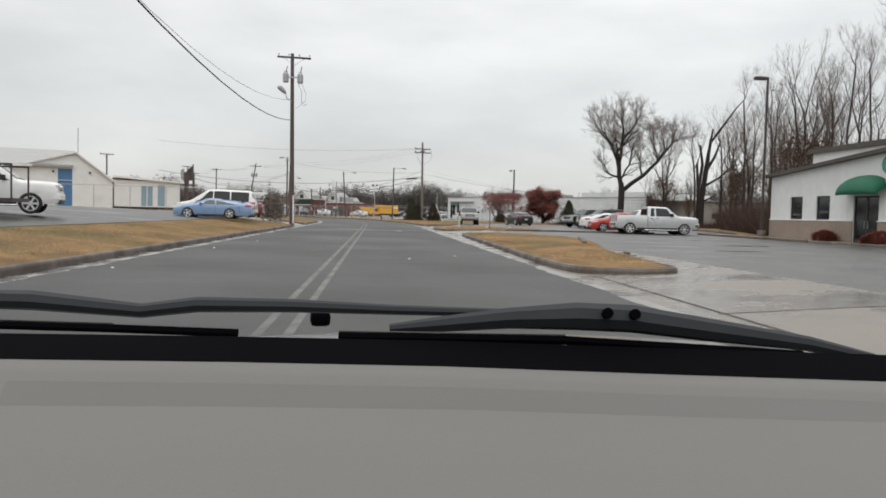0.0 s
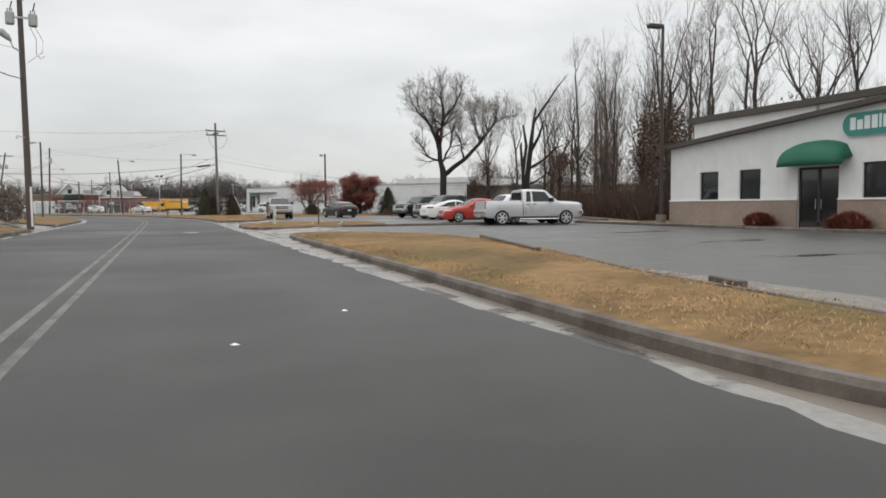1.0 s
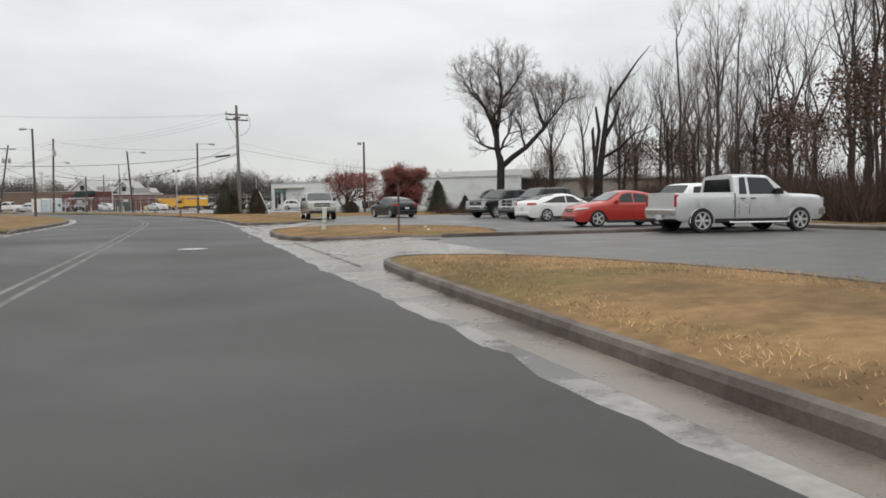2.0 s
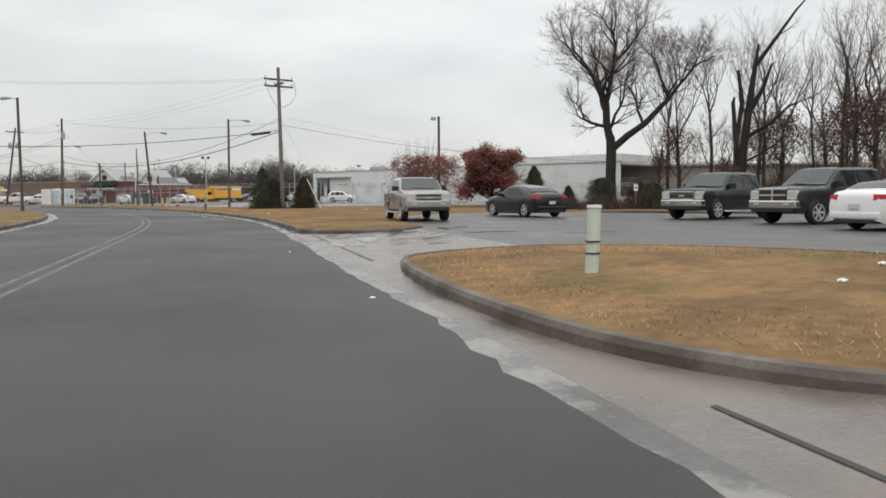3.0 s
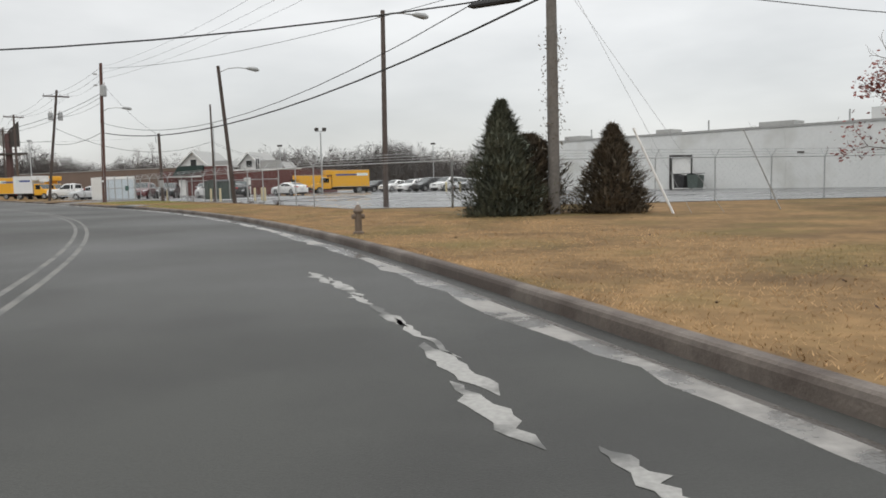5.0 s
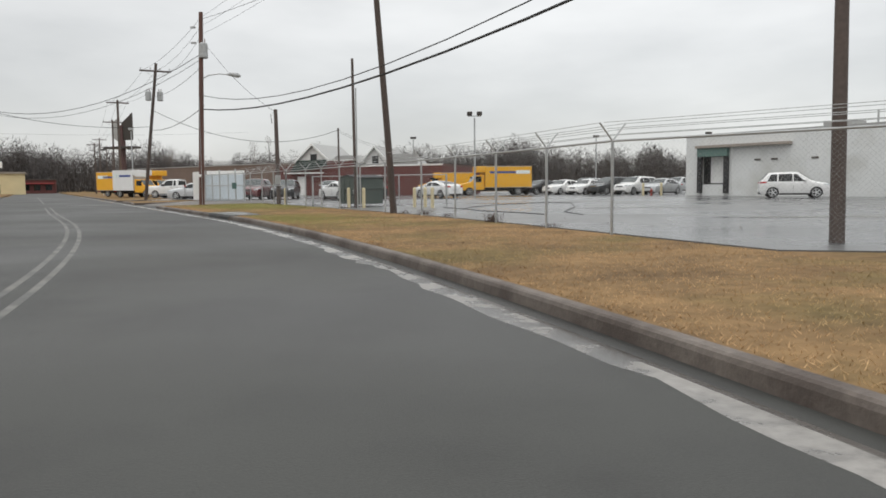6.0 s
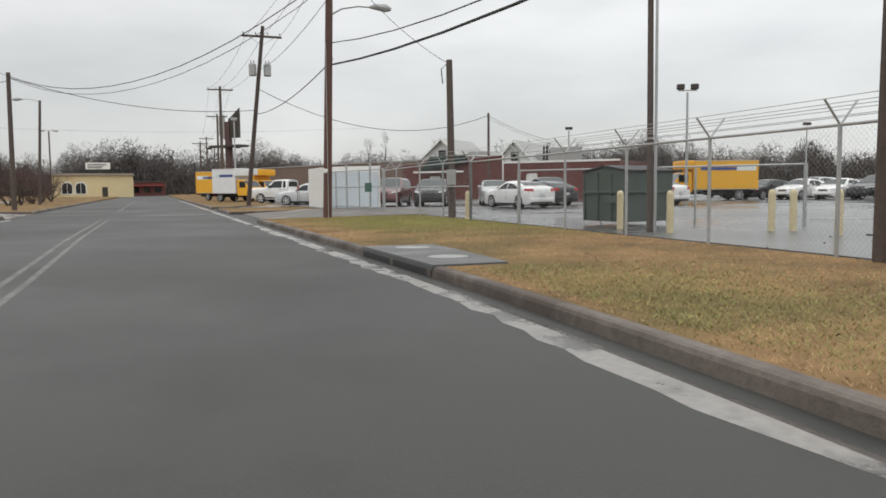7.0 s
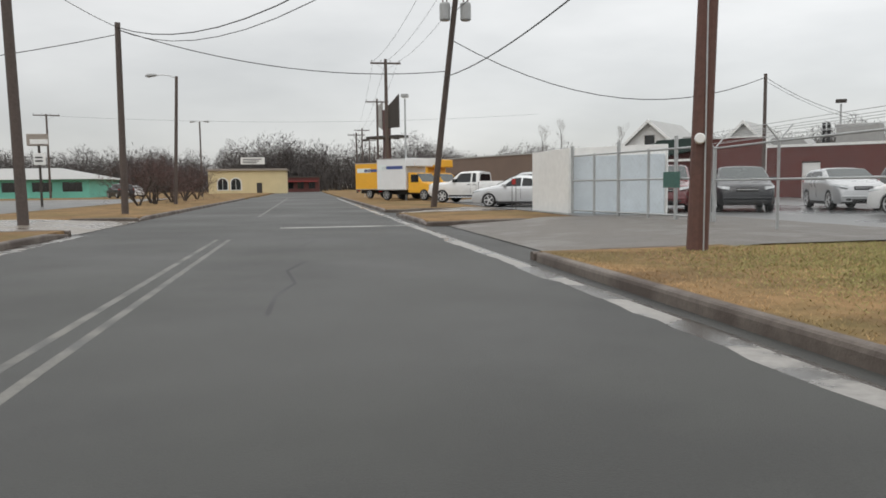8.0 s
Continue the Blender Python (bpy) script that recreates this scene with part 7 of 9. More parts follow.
for i in range(4):
    bm.faces.new((lo[i], lo[(i + 1) % 4], hi[(i + 1) % 4], hi[i]))
part("side_roof", bm, ROOF_GREY, store_l, "grey metal roof")
part("gutter_edge", boxed(-16, 0.6, -0.45, -0.33, 4.1, 4.3), WHITE_PLAIN, store_l, "white gutter edge")
part("side_wall", boxed(-16, 0, 0.0, 0.25, 0, 4.3), WHITE_METAL, store_l, "white ribbed siding")
part("mast", tubed([(4.6, 0.5, 5.5), (4.6, 0.5, 8.2)], 0.03, 6), DARK_STEEL, store_l, "thin mast")
for u in (2.3, 5.6):
    part("wall_lamp", boxed(u, u + 0.2, -0.15, 0, 3.6, 3.8, 0.02), FRAME_DARK, store_l, "small wall lamp")
low_l = thing("storage_building", at(-26.8, 80.3, LZ - 0.1, 20), "low white storage row with grey blue doors", "building")
wall("wall", low_l, (0, 0, 0), 0, 6.4, 0, 2.7, [(2.6, 3.1, 0.1, 2.2), (3.2, 3.7, 0.1, 2.2), (4.2, 4.9, 0.1, 2.3)], WHITE_METAL, 0.25, "white ribbed siding").matrix_basis = ID
for a, b in ((2.6, 3.1), (3.2, 3.7), (4.2, 4.9)):
    part("door", boxed(a, b, 0.08, 0.14, 0.1, 2.3), GREY_BLUE, low_l, "grey blue roll-up door")
part("end_wall", boxed(6.15, 6.4, 0.25, 26, 0, 2.6), WHITE_METAL, low_l, "white ribbed siding")
for k in range(5):
    part("door", boxed(6.38, 6.43, 1.5 + 4.2 * k, 4.3 + 4.2 * k, 0.1, 2.4), GREY_BLUE, low_l, "grey blue roll-up door")
part("roof", prism([(-0.1, 2.95), (6.8, 2.55), (6.8, 2.72), (-0.1, 3.12)], -0.3, 26), WHITE_PLAIN, low_l, "white roof edge")


# ---- poles, lamps and cables ----
def pole(name, foot, top, r0, r1, label, category="utility pole", wood=None):
    """A tapered round pole from foot to top, both in the world; returns the thing, whose origin is the foot."""
    t = thing(name, Matrix.Translation(foot), label, category, "poles along the street")
    v = Vector(top) - Vector(foot)
    part("pole", tubed([(0, 0, -0.2), v * 0.33, v * 0.66, v], [r0, r0 + (r1 - r0) * 0.33, r0 + (r1 - r0) * 0.66, r1], 12), wood or POLE_WOOD, t, "round timber pole")
    return t


def crossarm(t, z, turn, width, lean=(0, 0), pins=4):
    m = Matrix.Translation((lean[0], lean[1], z)) @ Matrix.Rotation(radians(turn), 4, "Z")
    arm = part("crossarm", boxed(-width / 2, width / 2, -0.06, 0.06, -0.07, 0.07, 0.01), POLE_WOOD, t, "timber crossarm")
    arm.matrix_basis = m
    for k in range(pins):
        x = -width / 2 + 0.12 + (width - 0.24) * k / max(1, pins - 1)
        bm = bmesh.new()
        revolve(bm, [(0.02, 0.06), (0.02, 0.16), (0.055, 0.17), (0.06, 0.22), (0.035, 0.27)], (x, 0, 0), "z", 8)
        part("insulator", bm, TRANSFORMER, arm, "grey insulator")
    for side in (-1, 1):
        part("brace", tubed([(side * width * 0.3, 0.05, -0.06), (0, 0.05, -0.6)], 0.015, 5), GALV, arm, "steel brace")
    return arm


def can(t, x, y, z, r=0.24, h=0.75):
    bm = bmesh.new()
    revolve(bm, [(r * 0.85, 0), (r, 0.05), (r, h * 0.85), (r * 0.92, h * 0.92), (r * 0.3, h)], (x, y, z), "z", 14)
    c = part("transformer", bm, TRANSFORMER, t, "grey transformer can")
    for k in (-0.1, 0.1):
        part("bushing", tubed([(x + k, y, z + h * 0.9), (x + k, y, z + h * 1.2)], 0.03, 6), POLE_BROWN, c, "brown bushing")
    return c


def cobra(t, z, turn, reach, lean=(0, 0), rise=0.45, material=None):
    """A street lamp arm with a cobra head."""
    a = radians(turn)
    c, s = math.cos(a), math.sin(a)
    at_ = lambda d, h: (lean[0] + d * c, lean[1] + d * s, z + h)
    arm = part("lamp_arm", tubed([at_(0, 0), at_(reach * 0.35, rise * 0.8), at_(reach * 0.7, rise), at_(reach, rise * 0.9)], 0.035, 6), GALV, t, "steel lamp arm")
    bm = bmesh.new()
    tube(bm, [at_(reach - 0.05, rise * 0.9), at_(reach + 0.15, rise * 0.92), at_(reach + 0.55, rise * 0.78), at_(reach + 0.75, rise * 0.66)], [0.05, 0.11, 0.15, 0.06], 10)
    head = part("lamp_head", bm, material or TRANSFORMER, arm, "grey cobra head")
    return arm


# across the street on the bank
A = pole("utility_pole", (-6.65, 60.6, 0.2), (-6.8, 60.6, 13.45), 0.19, 0.13, "tall brown timber utility pole with two transformers", wood=POLE_WOOD)
crossarm(A, 12.95, 8, 2.6)
can(A, -0.62, -0.1, 11.0, 0.23, 0.72)
can(A, 0.50, -0.1, 10.95, 0.23, 0.72)
part("bracket", boxed(-0.75, 0.65, -0.14, -0.04, 11.35, 11.45), GALV, A, "steel bracket")
for x in (-0.62, 0.50):
    part("cutout", tubed([(x, -0.1, 11.75), (x + 0.12, -0.1, 12.25)], 0.035, 6), POLE_BROWN, A, "brown fuse cutout")
part("lamp_arm", tubed([(-0.15, -0.1, 9.55), (-0.5, -0.15, 9.75), (-0.62, -0.2, 10.15)], 0.04, 6), GALV, A, "steel lamp arm")
part("lamp_head", tubed([(-0.58, -0.2, 10.1), (-0.75, -0.25, 10.3), (-1.05, -0.3, 10.55), (-1.2, -0.32, 10.62)], [0.07, 0.17, 0.20, 0.10], 10), TRANSFORMER, A, "grey flood lamp")
part("conduit", tubed([(0.12, -0.17, 0), (0.10, -0.15, 2.2)], 0.06, 6), WHITE_PLAIN, A, "pale conduit")
part("drop_wire", tubed([(0.35, -0.1, 10.9), (0.62, 0, 10.3), (0.60, 0, 9.5), (0.8, 0, 9.25), (1.0, 0, 9.4)], 0.015, 5), CABLE, A, "looped wire")
part("drop_wire", tubed([(0.6, -0.1, 10.9), (0.95, 0, 10.2), (0.9, 0, 9.6), (0.15, 0, 9.0)], 0.012, 5), CABLE, A, "looped wire")
part("service_lamp", tubed([(-0.1, -0.15, 4.9), (-0.45, -0.2, 5.0), (-0.5, -0.2, 4.85)], [0.03, 0.03, 0.08], 6), GALV, A, "small lamp")
# the pole with doubled arms among the cedars
B = pole("utility_pole", (6.9, 115.5, 0.1), (6.75, 115.3, 12.0), 0.19, 0.13, "weathered grey utility pole with doubled crossarms", wood=POLE_GREY)
crossarm(B, 10.9, 20, 2.6, (-0.12, -0.15), 3)
crossarm(B, 10.35, 20, 2.6, (-0.12, -0.05), 3)
crossarm(B, 10.55, -70, 1.6, (-0.12, -0.1), 2)
part("drop_wire", tubed([(1.2, 0.4, 10.8), (1.35, 0.4, 9.8), (0.9, 0.3, 9.0), (0.15, 0, 8.6)], 0.02, 5), CABLE, B, "looped wire")
part("drop_wire", tubed([(-1.2, -0.4, 10.8), (-0.9, -0.3, 9.6), (-0.1, 0, 8.2)], 0.02, 5), CABLE, B, "looped wire")
ivy = [(Vector((0.2 * math.cos(2.4 * k), 0.2 * math.sin(2.4 * k), 2.2 + 0.085 * k)), Z) for k in range(40)]
leaves("ivy", ivy, 0.05, BUSH_GREEN, B, 9, 0.12, 10)
# street lamps on timber poles
C = pole("street_lamp", (2.62, 126.65, 0.12), (2.75, 127.1, 8.75), 0.125, 0.095, "timber street lamp pole with a cobra head", "street lamp")
cobra(C, 8.35, 18, 1.7, (-0.1, 0.4), 0.25)
D = pole("street_lamp", (-5.75, 143.0, 0.15), (-6.25, 141.7, 8.6), 0.135, 0.10, "leaning brown street lamp pole with a cobra head", "street lamp", POLE_WOOD)
cobra(D, 8.05, 15, 1.7, (-0.48, -1.25), 0.35)
E_ = pole("timber_post", (-7.9, 149.6, 0.15), (-7.95, 149.6, 7.1), 0.075, 0.06, "slim grey brown post beside the dumpster", "pole")
part("conduit", tubed([(0.1, -0.08, 0), (0.09, -0.07, 5.6)], 0.035, 6), GALV, E_, "grey conduit")
F_ = pole("timber_post", (-13.45, 159.1, 0.15), (-13.5, 159.0, 5.75), 0.14, 0.11, "short dark timber service pole by the fence", "pole")
part("meter_box", boxed(-0.16, 0.16, -0.3, -0.13, 1.2, 1.75, 0.02), GALV, F_, "grey meter box")
part("drop_wire", tubed([(-0.12, 0, 5.5), (-0.35, 0, 5.3), (-0.3, 0, 4.8)], 0.02, 5), CABLE, F_, "looped wire")
G_ = pole("utility_pole", (-18.33, 160.05, 0.15), (-18.0, 160.1, 11.6), 0.17, 0.125, "red brown utility pole with transformer and street lamp", wood=POLE_BROWN)
can(G_, 0.42, 0.0, 8.75, 0.26, 0.95)
cobra(G_, 7.45, 5, 1.7, (0.1, 0), 0.4)
part("conduit", tubed([(0.10, -0.185, 0), (0.12, -0.15, 6.5)], 0.014, 6), GALV, G_, "pale conduit")
bm = bmesh.new()
revolve(bm, [(0.07, -0.27), (0.085, -0.25), (0.085, -0.18), (0.06, -0.17)], (0.02, 0, 1.78), "y", 14)
part("meter", bm, WHITE_PLAIN, G_, "round white meter")
for z in (9.6, 10.5):
    part("insulator", boxed(-0.3, 0.0, -0.05, 0.05, z, z + 0.12, 0.02), TRANSFORMER, G_, "grey insulator")
H_ = pole("utility_pole", (-30.6, 183.4, 0.15), (-28.3, 181.0, 12.0), 0.165, 0.12, "leaning utility pole with crossarm and two transformers")
crossarm(H_, 11.2, 28, 2.6, (2.15, -2.25), 4)
can(H_, 1.35, -1.95, 8.7, 0.25, 0.85)
can(H_, 2.25, -1.6, 8.7, 0.25, 0.85)
part("sign_plate", boxed(-0.75, 0.55, -0.36, -0.32, 2.1, 2.45, 0.01), WHITE_PLAIN, H_, "small pale sign board")
I_ = pole("utility_pole", (-43.0, 208.2, 0.15), (-43.0, 208.2, 12.0), 0.18, 0.13, "brown utility pole with a single crossarm", wood=POLE_WOOD)
crossarm(I_, 11.5, 28, 2.6)
part("base_sleeve", tubed([(0, 0, 0), (0, 0, 0.5)], 0.22, 10), WHITE_PLAIN, I_, "white base sleeve")
pole("utility_pole", (-42.4, 175.2, 0.15), (-42.25, 175.1, 8.5), 0.16, 0.12, "brown timber pole on the far island", wood=POLE_WOOD)
pole("utility_pole", (-39.1, 166.6, 0.12), (-39.3, 166.55, 10.5), 0.18, 0.15, "brown timber pole at the driveway corner", wood=POLE_WOOD)
L_ = pole("street_lamp", (-52.6, 192.2, 0.15), (-52.25, 192.4, 9.0), 0.13, 0.1, "timber street lamp over the far island", "street lamp")
cobra(L_, 8.7, 205, 1.3, (0.33, 0.19), 0.25)
M_ = pole("lamp_post", (-77.6, 230.6, 0.15), (-77.6, 230.6, 9.7), 0.12, 0.09, "car park lamp post with two heads", "street lamp")
for a in (200, 20):
    cobra(M_, 9.4, a, 0.5, (0, 0), 0.2)
N_ = pole("utility_pole", (-99.5, 228, 0.15), (-99.5, 228, 11.3), 0.16, 0.12, "distant utility pole with a crossarm")
crossarm(N_, 11.0, 40, 3.2)
P_ = pole("lamp_post", (-38.2, 199.9, 0.19), (-38.2, 199.9, 7.6), 0.08, 0.06, "slim grey lamp post beside the rental trucks", "street lamp", GALV)
part("lamp_head", boxed(-0.25, 0.25, -0.18, 0.18, 7.5, 7.75, 0.04), TRANSFORMER, P_, "grey lamp head")
for k, (x, y, h) in enumerate(((-55, 235, 12), (-76, 278, 12), (-84, 300, 11.5), (-92, 322, 11), (-70, 262, 10))):
    q = pole("utility_pole", (x, y, 0), (x, y, h), 0.16, 0.12, "distant utility pole with crossarm down the street")
    crossarm(q, h - 0.4, 28, 2.8)
Q_ = pole("street_lamp", (-13.9, 119.3, 0.15), (-13.9, 119.3, 9.4), 0.13, 0.1, "timber street lamp across the bend", "street lamp")
cobra(Q_, 9.0, 190, 0.5, (0, 0), 0.2)
R_ = pole("lamp_post", (21.25, 117.0, 0.15), (21.25, 117.0, 8.4), 0.14, 0.11, "brown timber lamp post among the russet trees", "street lamp", POLE_WOOD)
part("floodlight", boxed(-0.75, -0.3, -0.15, 0.15, 7.9, 8.2, 0.05), TRANSFORMER, R_, "grey floodlight")
part("bracket", tubed([(0, 0, 8.1), (-0.35, 0, 8.1)], 0.03, 6), GALV, R_, "steel bracket")
S_ = pole("lamp_post", (-0.5, 184.4, 0.2), (-0.5, 184.4, 7.4), 0.10, 0.07, "steel yard lamp with two floodlights", "street lamp", GALV)
part("bar", boxed(-0.6, 0.6, -0.04, 0.04, 7.3, 7.38), GALV, S_, "cross bar")
for x in (-0.45, 0.45):
    part("floodlight", boxed(x - 0.24, x + 0.24, -0.25, 0.2, 7.4, 7.75, 0.06), DARK_STEEL, S_, "dark floodlight")
for x, y in ((-7.0, 214), (17, 214), (30, 209)):
    q = pole("lamp_post", (x, y, 0.2), (x, y, 7.2), 0.09, 0.07, "steel yard lamp far behind the parked cars", "street lamp", GALV)
    part("floodlight", boxed(-0.38, 0.38, -0.2, 0.2, 7.1, 7.38, 0.05), DARK_STEEL, q, "dark floodlight")
T_ = pole("lamp_post", (24.2, 45.8, 0.25), (24.2, 45.8, 10.25), 0.085, 0.07, "dark square lamp post in the car park", "street lamp", DARK_STEEL)
part("lamp_head", boxed(-0.85, -0.1, -0.2, 0.2, 9.82, 10.02, 0.05), DARK_STEEL, T_, "dark shoebox lamp head")
part("footing", tubed([(0, 0, -0.2), (0, 0, 0.45)], 0.25, 14), CONCRETE, T_, "concrete footing")
pole("timber_post", (-14.3, 194.2, 0.2), (-14.3, 194.2, 7.3), 0.11, 0.09, "dark timber pole in front of the brick hall", "pole")
for k, (x, y, h) in enumerate(((-20, 125, 10), (-28, 100, 10.5), (-38, 108, 11))):
    q = pole("utility_pole", (x - 20, y + 40, 0.3), (x - 20, y + 40, h), 0.15, 0.12, "distant utility pole with crossarm beyond the bank")
    crossarm(q, h - 0.4, 35, 2.4)


def cable(a, b, sag, r=0.012, label="sagging black overhead cable"):
    a, b = Vector(a), Vector(b)
    pts = [a.lerp(b, k / 14) - Vector((0, 0, sag * 4 * (k / 14) * (1 - k / 14))) for k in range(15)]
    return tagged(part("cable", tubed(pts, r, 5), CABLE), label, "cable", "overhead cables")


cable((-6.72, 60.6, 8.3), (-6.0, -6, 9.0), 2.25, 0.026)
cable((-6.72, 60.6, 9.9), (-9.0, -6, 13.0), 3.5, 0.010)
cable((6.8, 115.4, 6.7), (-18.0, 160.1, 5.9), 1.6, 0.035)
cable((6.8, 115.4, 7.75), (-18.0, 160.1, 6.7), 2.25, 0.018)
cable((6.8, 115.4, 6.8), (-34, 122, 7.0), 1.5, 0.026)
tagged(part("splice_case", tubed([Vector((6.8, 115.4, 6.8)).lerp(Vector((-34, 122, 7.0)), f) - Vector((0, 0, 0.10 + 6.0 * f * (1 - f))) for f in (0.018, 0.022, 0.055, 0.059)], [0.03, 0.10, 0.10, 0.03], 10), CABLE), "black cable splice case hung on the overhead line", "splice case")
cable((6.8, 115.4, 7.4), (-18.0, 160.1, 11.2), 0.7, 0.012)
for k, off in enumerate((-1.2, 0.0, 1.2)):
    if k < 2:
        cable((6.8 + off, 115.4 + 0.4 * off, 11.0), (-34, 122 + off, 11.6), 0.8, 0.007)
    cable((6.8 + off, 115.4 + 0.4 * off, 11.1), (-18.0, 160.1, 11.3 - 0.5 * k), 0.9, 0.007)
    cable((-18.0, 160.1, 11.3 - 0.5 * k), (-28.4 + off * 0.8, 181.2 + off * 0.4, 11.4), 0.4, 0.011)
    cable((-28.4 + off * 0.8, 181.2 + off * 0.4, 11.4), (-43.0 + off * 0.8, 208.2 + off * 0.4, 11.8), 0.6, 0.011)
    cable((-43.0 + off * 0.8, 208.2 + off * 0.4, 11.8), (-76 + off * 0.8, 278, 11.9), 1.0, 0.011)
cable((6.8, 115.4, 7.25), (62, 98, 5.5), 2.5, 0.014)
cable((6.8, 115.4, 8.0), (62, 96, 5.0), 3.0, 0.006)
cable((-18.0, 160.1, 6.1), (-29.6, 182.3, 6.4), 0.5, 0.022)
cable((-18.0, 160.1, 8.5), (-29.0, 181.7, 9.2), 0.4, 0.014)
cable((-18.0, 160.1, 10.0), (-13.5, 159.0, 5.6), 0.4, 0.010)
cable((-29.2, 182.0, 8.1), (-14.3, 194.2, 7.1), 1.95, 0.022)
cable((-14.3, 194.2, 7.1), (-8.5, 200, 5.2), 0.3, 0.014)
cable((-14.3, 194.2, 6.9), (-8.0, 200, 4.8), 0.3, 0.010)
cable((-42.25, 175.1, 8.3), (-18.0, 160.1, 9.2), 2.15, 0.020)
cable((-42.25, 175.1, 8.2), (-18.0, 160.1, 8.9), 2.3, 0.014)
cable((-42.25, 175.1, 8.2), (-29.5, 182.2, 6.65), 0.75, 0.020)
cable((-42.25, 175.1, 8.3), (-39.3, 166.55, 8.6), 0.15, 0.014)
cable((-42.25, 175.1, 8.0), (-60, 160, 4.7), 0.8, 0.018)
cable((-99.5, 228, 11.1), (-40, 262, 11.8), 1.0, 0.012)
for off in (0, 0.5):
    tagged(part("cable", tubed([(6.8, 115.4, 8.0 - off), (10.4 + 2 * off, 113.6, 0.15)], 0.006, 5), GALV), "steel guy wire from the pole", "cable", "overhead cables")
for k, (x, y) in enumerate(((9.6, 113.9), (13.4, 114.6))):
    gg = thing("guy_guard", Matrix.Translation((x, y, 0.15)), "leaning white guy wire guard" if k == 0 else "leaning bare steel guy wire guard", "pole guard", "guy wire guards")
    part("guard", tubed([(0.35, -0.05, 0), (-0.75, 0.25, 2.5)], 0.035 if k == 0 else 0.02, 8), WHITE_PLAIN if k == 0 else GALV, gg)

# ---- fences ----
CHAIN = mat("chain_link_wire", (0.36, 0.37, 0.37), 0.5, metal=0.5, vary=0.1)


def chain_mesh(bm, a, b, z0, z1, pitch):
    """Wire mesh between two posts: thin diagonal wires."""
    a, b = Vector(a), Vector(b)
    length = (b - a).length
    d = (b - a) / length
    side = Vector((-d.y, d.x, 0)) * 0.003
    h = z1 - z0
    k = -h
    while k < length:
        for sgn in (1, -1):
            u0, u1 = (k, k + h) if sgn > 0 else (k + h, k)
            lo, hi = Vector((u0, z0)), Vector((u1, z1))
            if max(u0, u1) <= 0 or min(u0, u1) >= length:
                continue
            def clip(p, q):
                if p.x < 0:
                    return p.lerp(q, (0 - p.x) / (q.x - p.x))
                if p.x > length:
                    return p.lerp(q, (length - p.x) / (q.x - p.x))
                return p
            lo, hi = clip(lo, hi), clip(hi, lo)
            p, q = a + d * lo.x, a + d * hi.x
            w = Vector((0, 0, 0.0035))
            vs = [bm.verts.new((p.x, p.y, lo.y)), bm.verts.new(Vector((p.x, p.y, lo.y)) + d * 0.0035), bm.verts.new(Vector((q.x, q.y, hi.y)) + d * 0.0035), bm.verts.new((q.x, q.y, hi.y))]
            bm.faces.new(vs)
        k += pitch


def fence(points, height, label, arms=True, pitch=0.16, base=0.17, rails=1, barbed=3, post_r=0.032):
    f = thing("chain_link_fence", Matrix.Identity(4), label, "fence")
    for i, (x, y) in enumerate(points):
        end = i in (0, len(points) - 1)
        p = part("post", tubed([(x, y, base - 0.1), (x, y, base + height + 0.02)], post_r * (1.6 if end else 1), 8), GALV, f, "steel post")
        if arms:
            q = points[i + 1] if i + 1 < len(points) else points[i - 1]
            d = (Vector(q) - Vector((x, y))).normalized()
            nx, ny = -d.y, d.x
            for sgn in (1, -1):
                part("arm", tubed([(x, y, base + height), (x + sgn * nx * 0.30, y + sgn * ny * 0.30, base + height + 0.36)], 0.018, 6), GALV, p, "outrigger arm")
    for a, b in zip(points[:-1], points[1:]):
        for k in range(rails):
            z = base + height - k * (height - 0.3) / max(1, rails)
            part("rail", tubed([(*a, z), (*b, z)], 0.024, 8), GALV, f, "steel rail")
        if arms:
            d = (Vector(b) - Vector(a)).normalized()
            for sgn in (1, -1):
                for j in range(1, barbed + 1):
                    off, z = sgn * 0.10 * j, base + height + 0.12 * j
                    part("barbed_wire", tubed([(a[0] - d.y * off, a[1] + d.x * off, z), (b[0] - d.y * off, b[1] + d.x * off, z)], 0.006, 4), GALV, f, "barbed wire strand")
        bm = bmesh.new()
        chain_mesh(bm, (*a, 0), (*b, 0), base, base + height, pitch)
        part("mesh", bm, CHAIN, f, "wire mesh")
    return f


def spaced(pts, step):
    out = []
    for a, b in zip(pts[:-1], pts[1:]):
        n = max(1, round((Vector(b) - Vector(a)).length / step))
        out += [tuple(Vector(a).lerp(Vector(b), k / n)) for k in range(n)]
    return out + [pts[-1]]


front_line = [(5.1, 123.6)] + [road(s, fence_d(s))[:2] for s in (127.1, 129.8, 132.5, 135.2, 137.9, 141.3, 144.0, 146.6, 149.4, 152.2)] + [(-12.6, 157.0)]
fence(front_line, 1.92, "galvanised chain-link fence with barbed wire outriggers", pitch=0.09)
fence(spaced([(5.1, 123.6), (24, 127), (47, 126)], 3.3), 1.92, "chain-link fence with barbed wire across the warehouse yard", pitch=0.3)
fence(spaced([(-12.6, 157.0), (-15.0, 161.6), (-16.6, 165.2), (-17.8, 168.4)], 3.0), 1.95, "chain-link fence beside the yard gate", rails=2, pitch=0.075)
fence(spaced([(-3.6, 152.5), (-11.0, 156.4)], 3.0), 1.6, "inner chain-link fence behind the dumpster", arms=False, pitch=0.3)
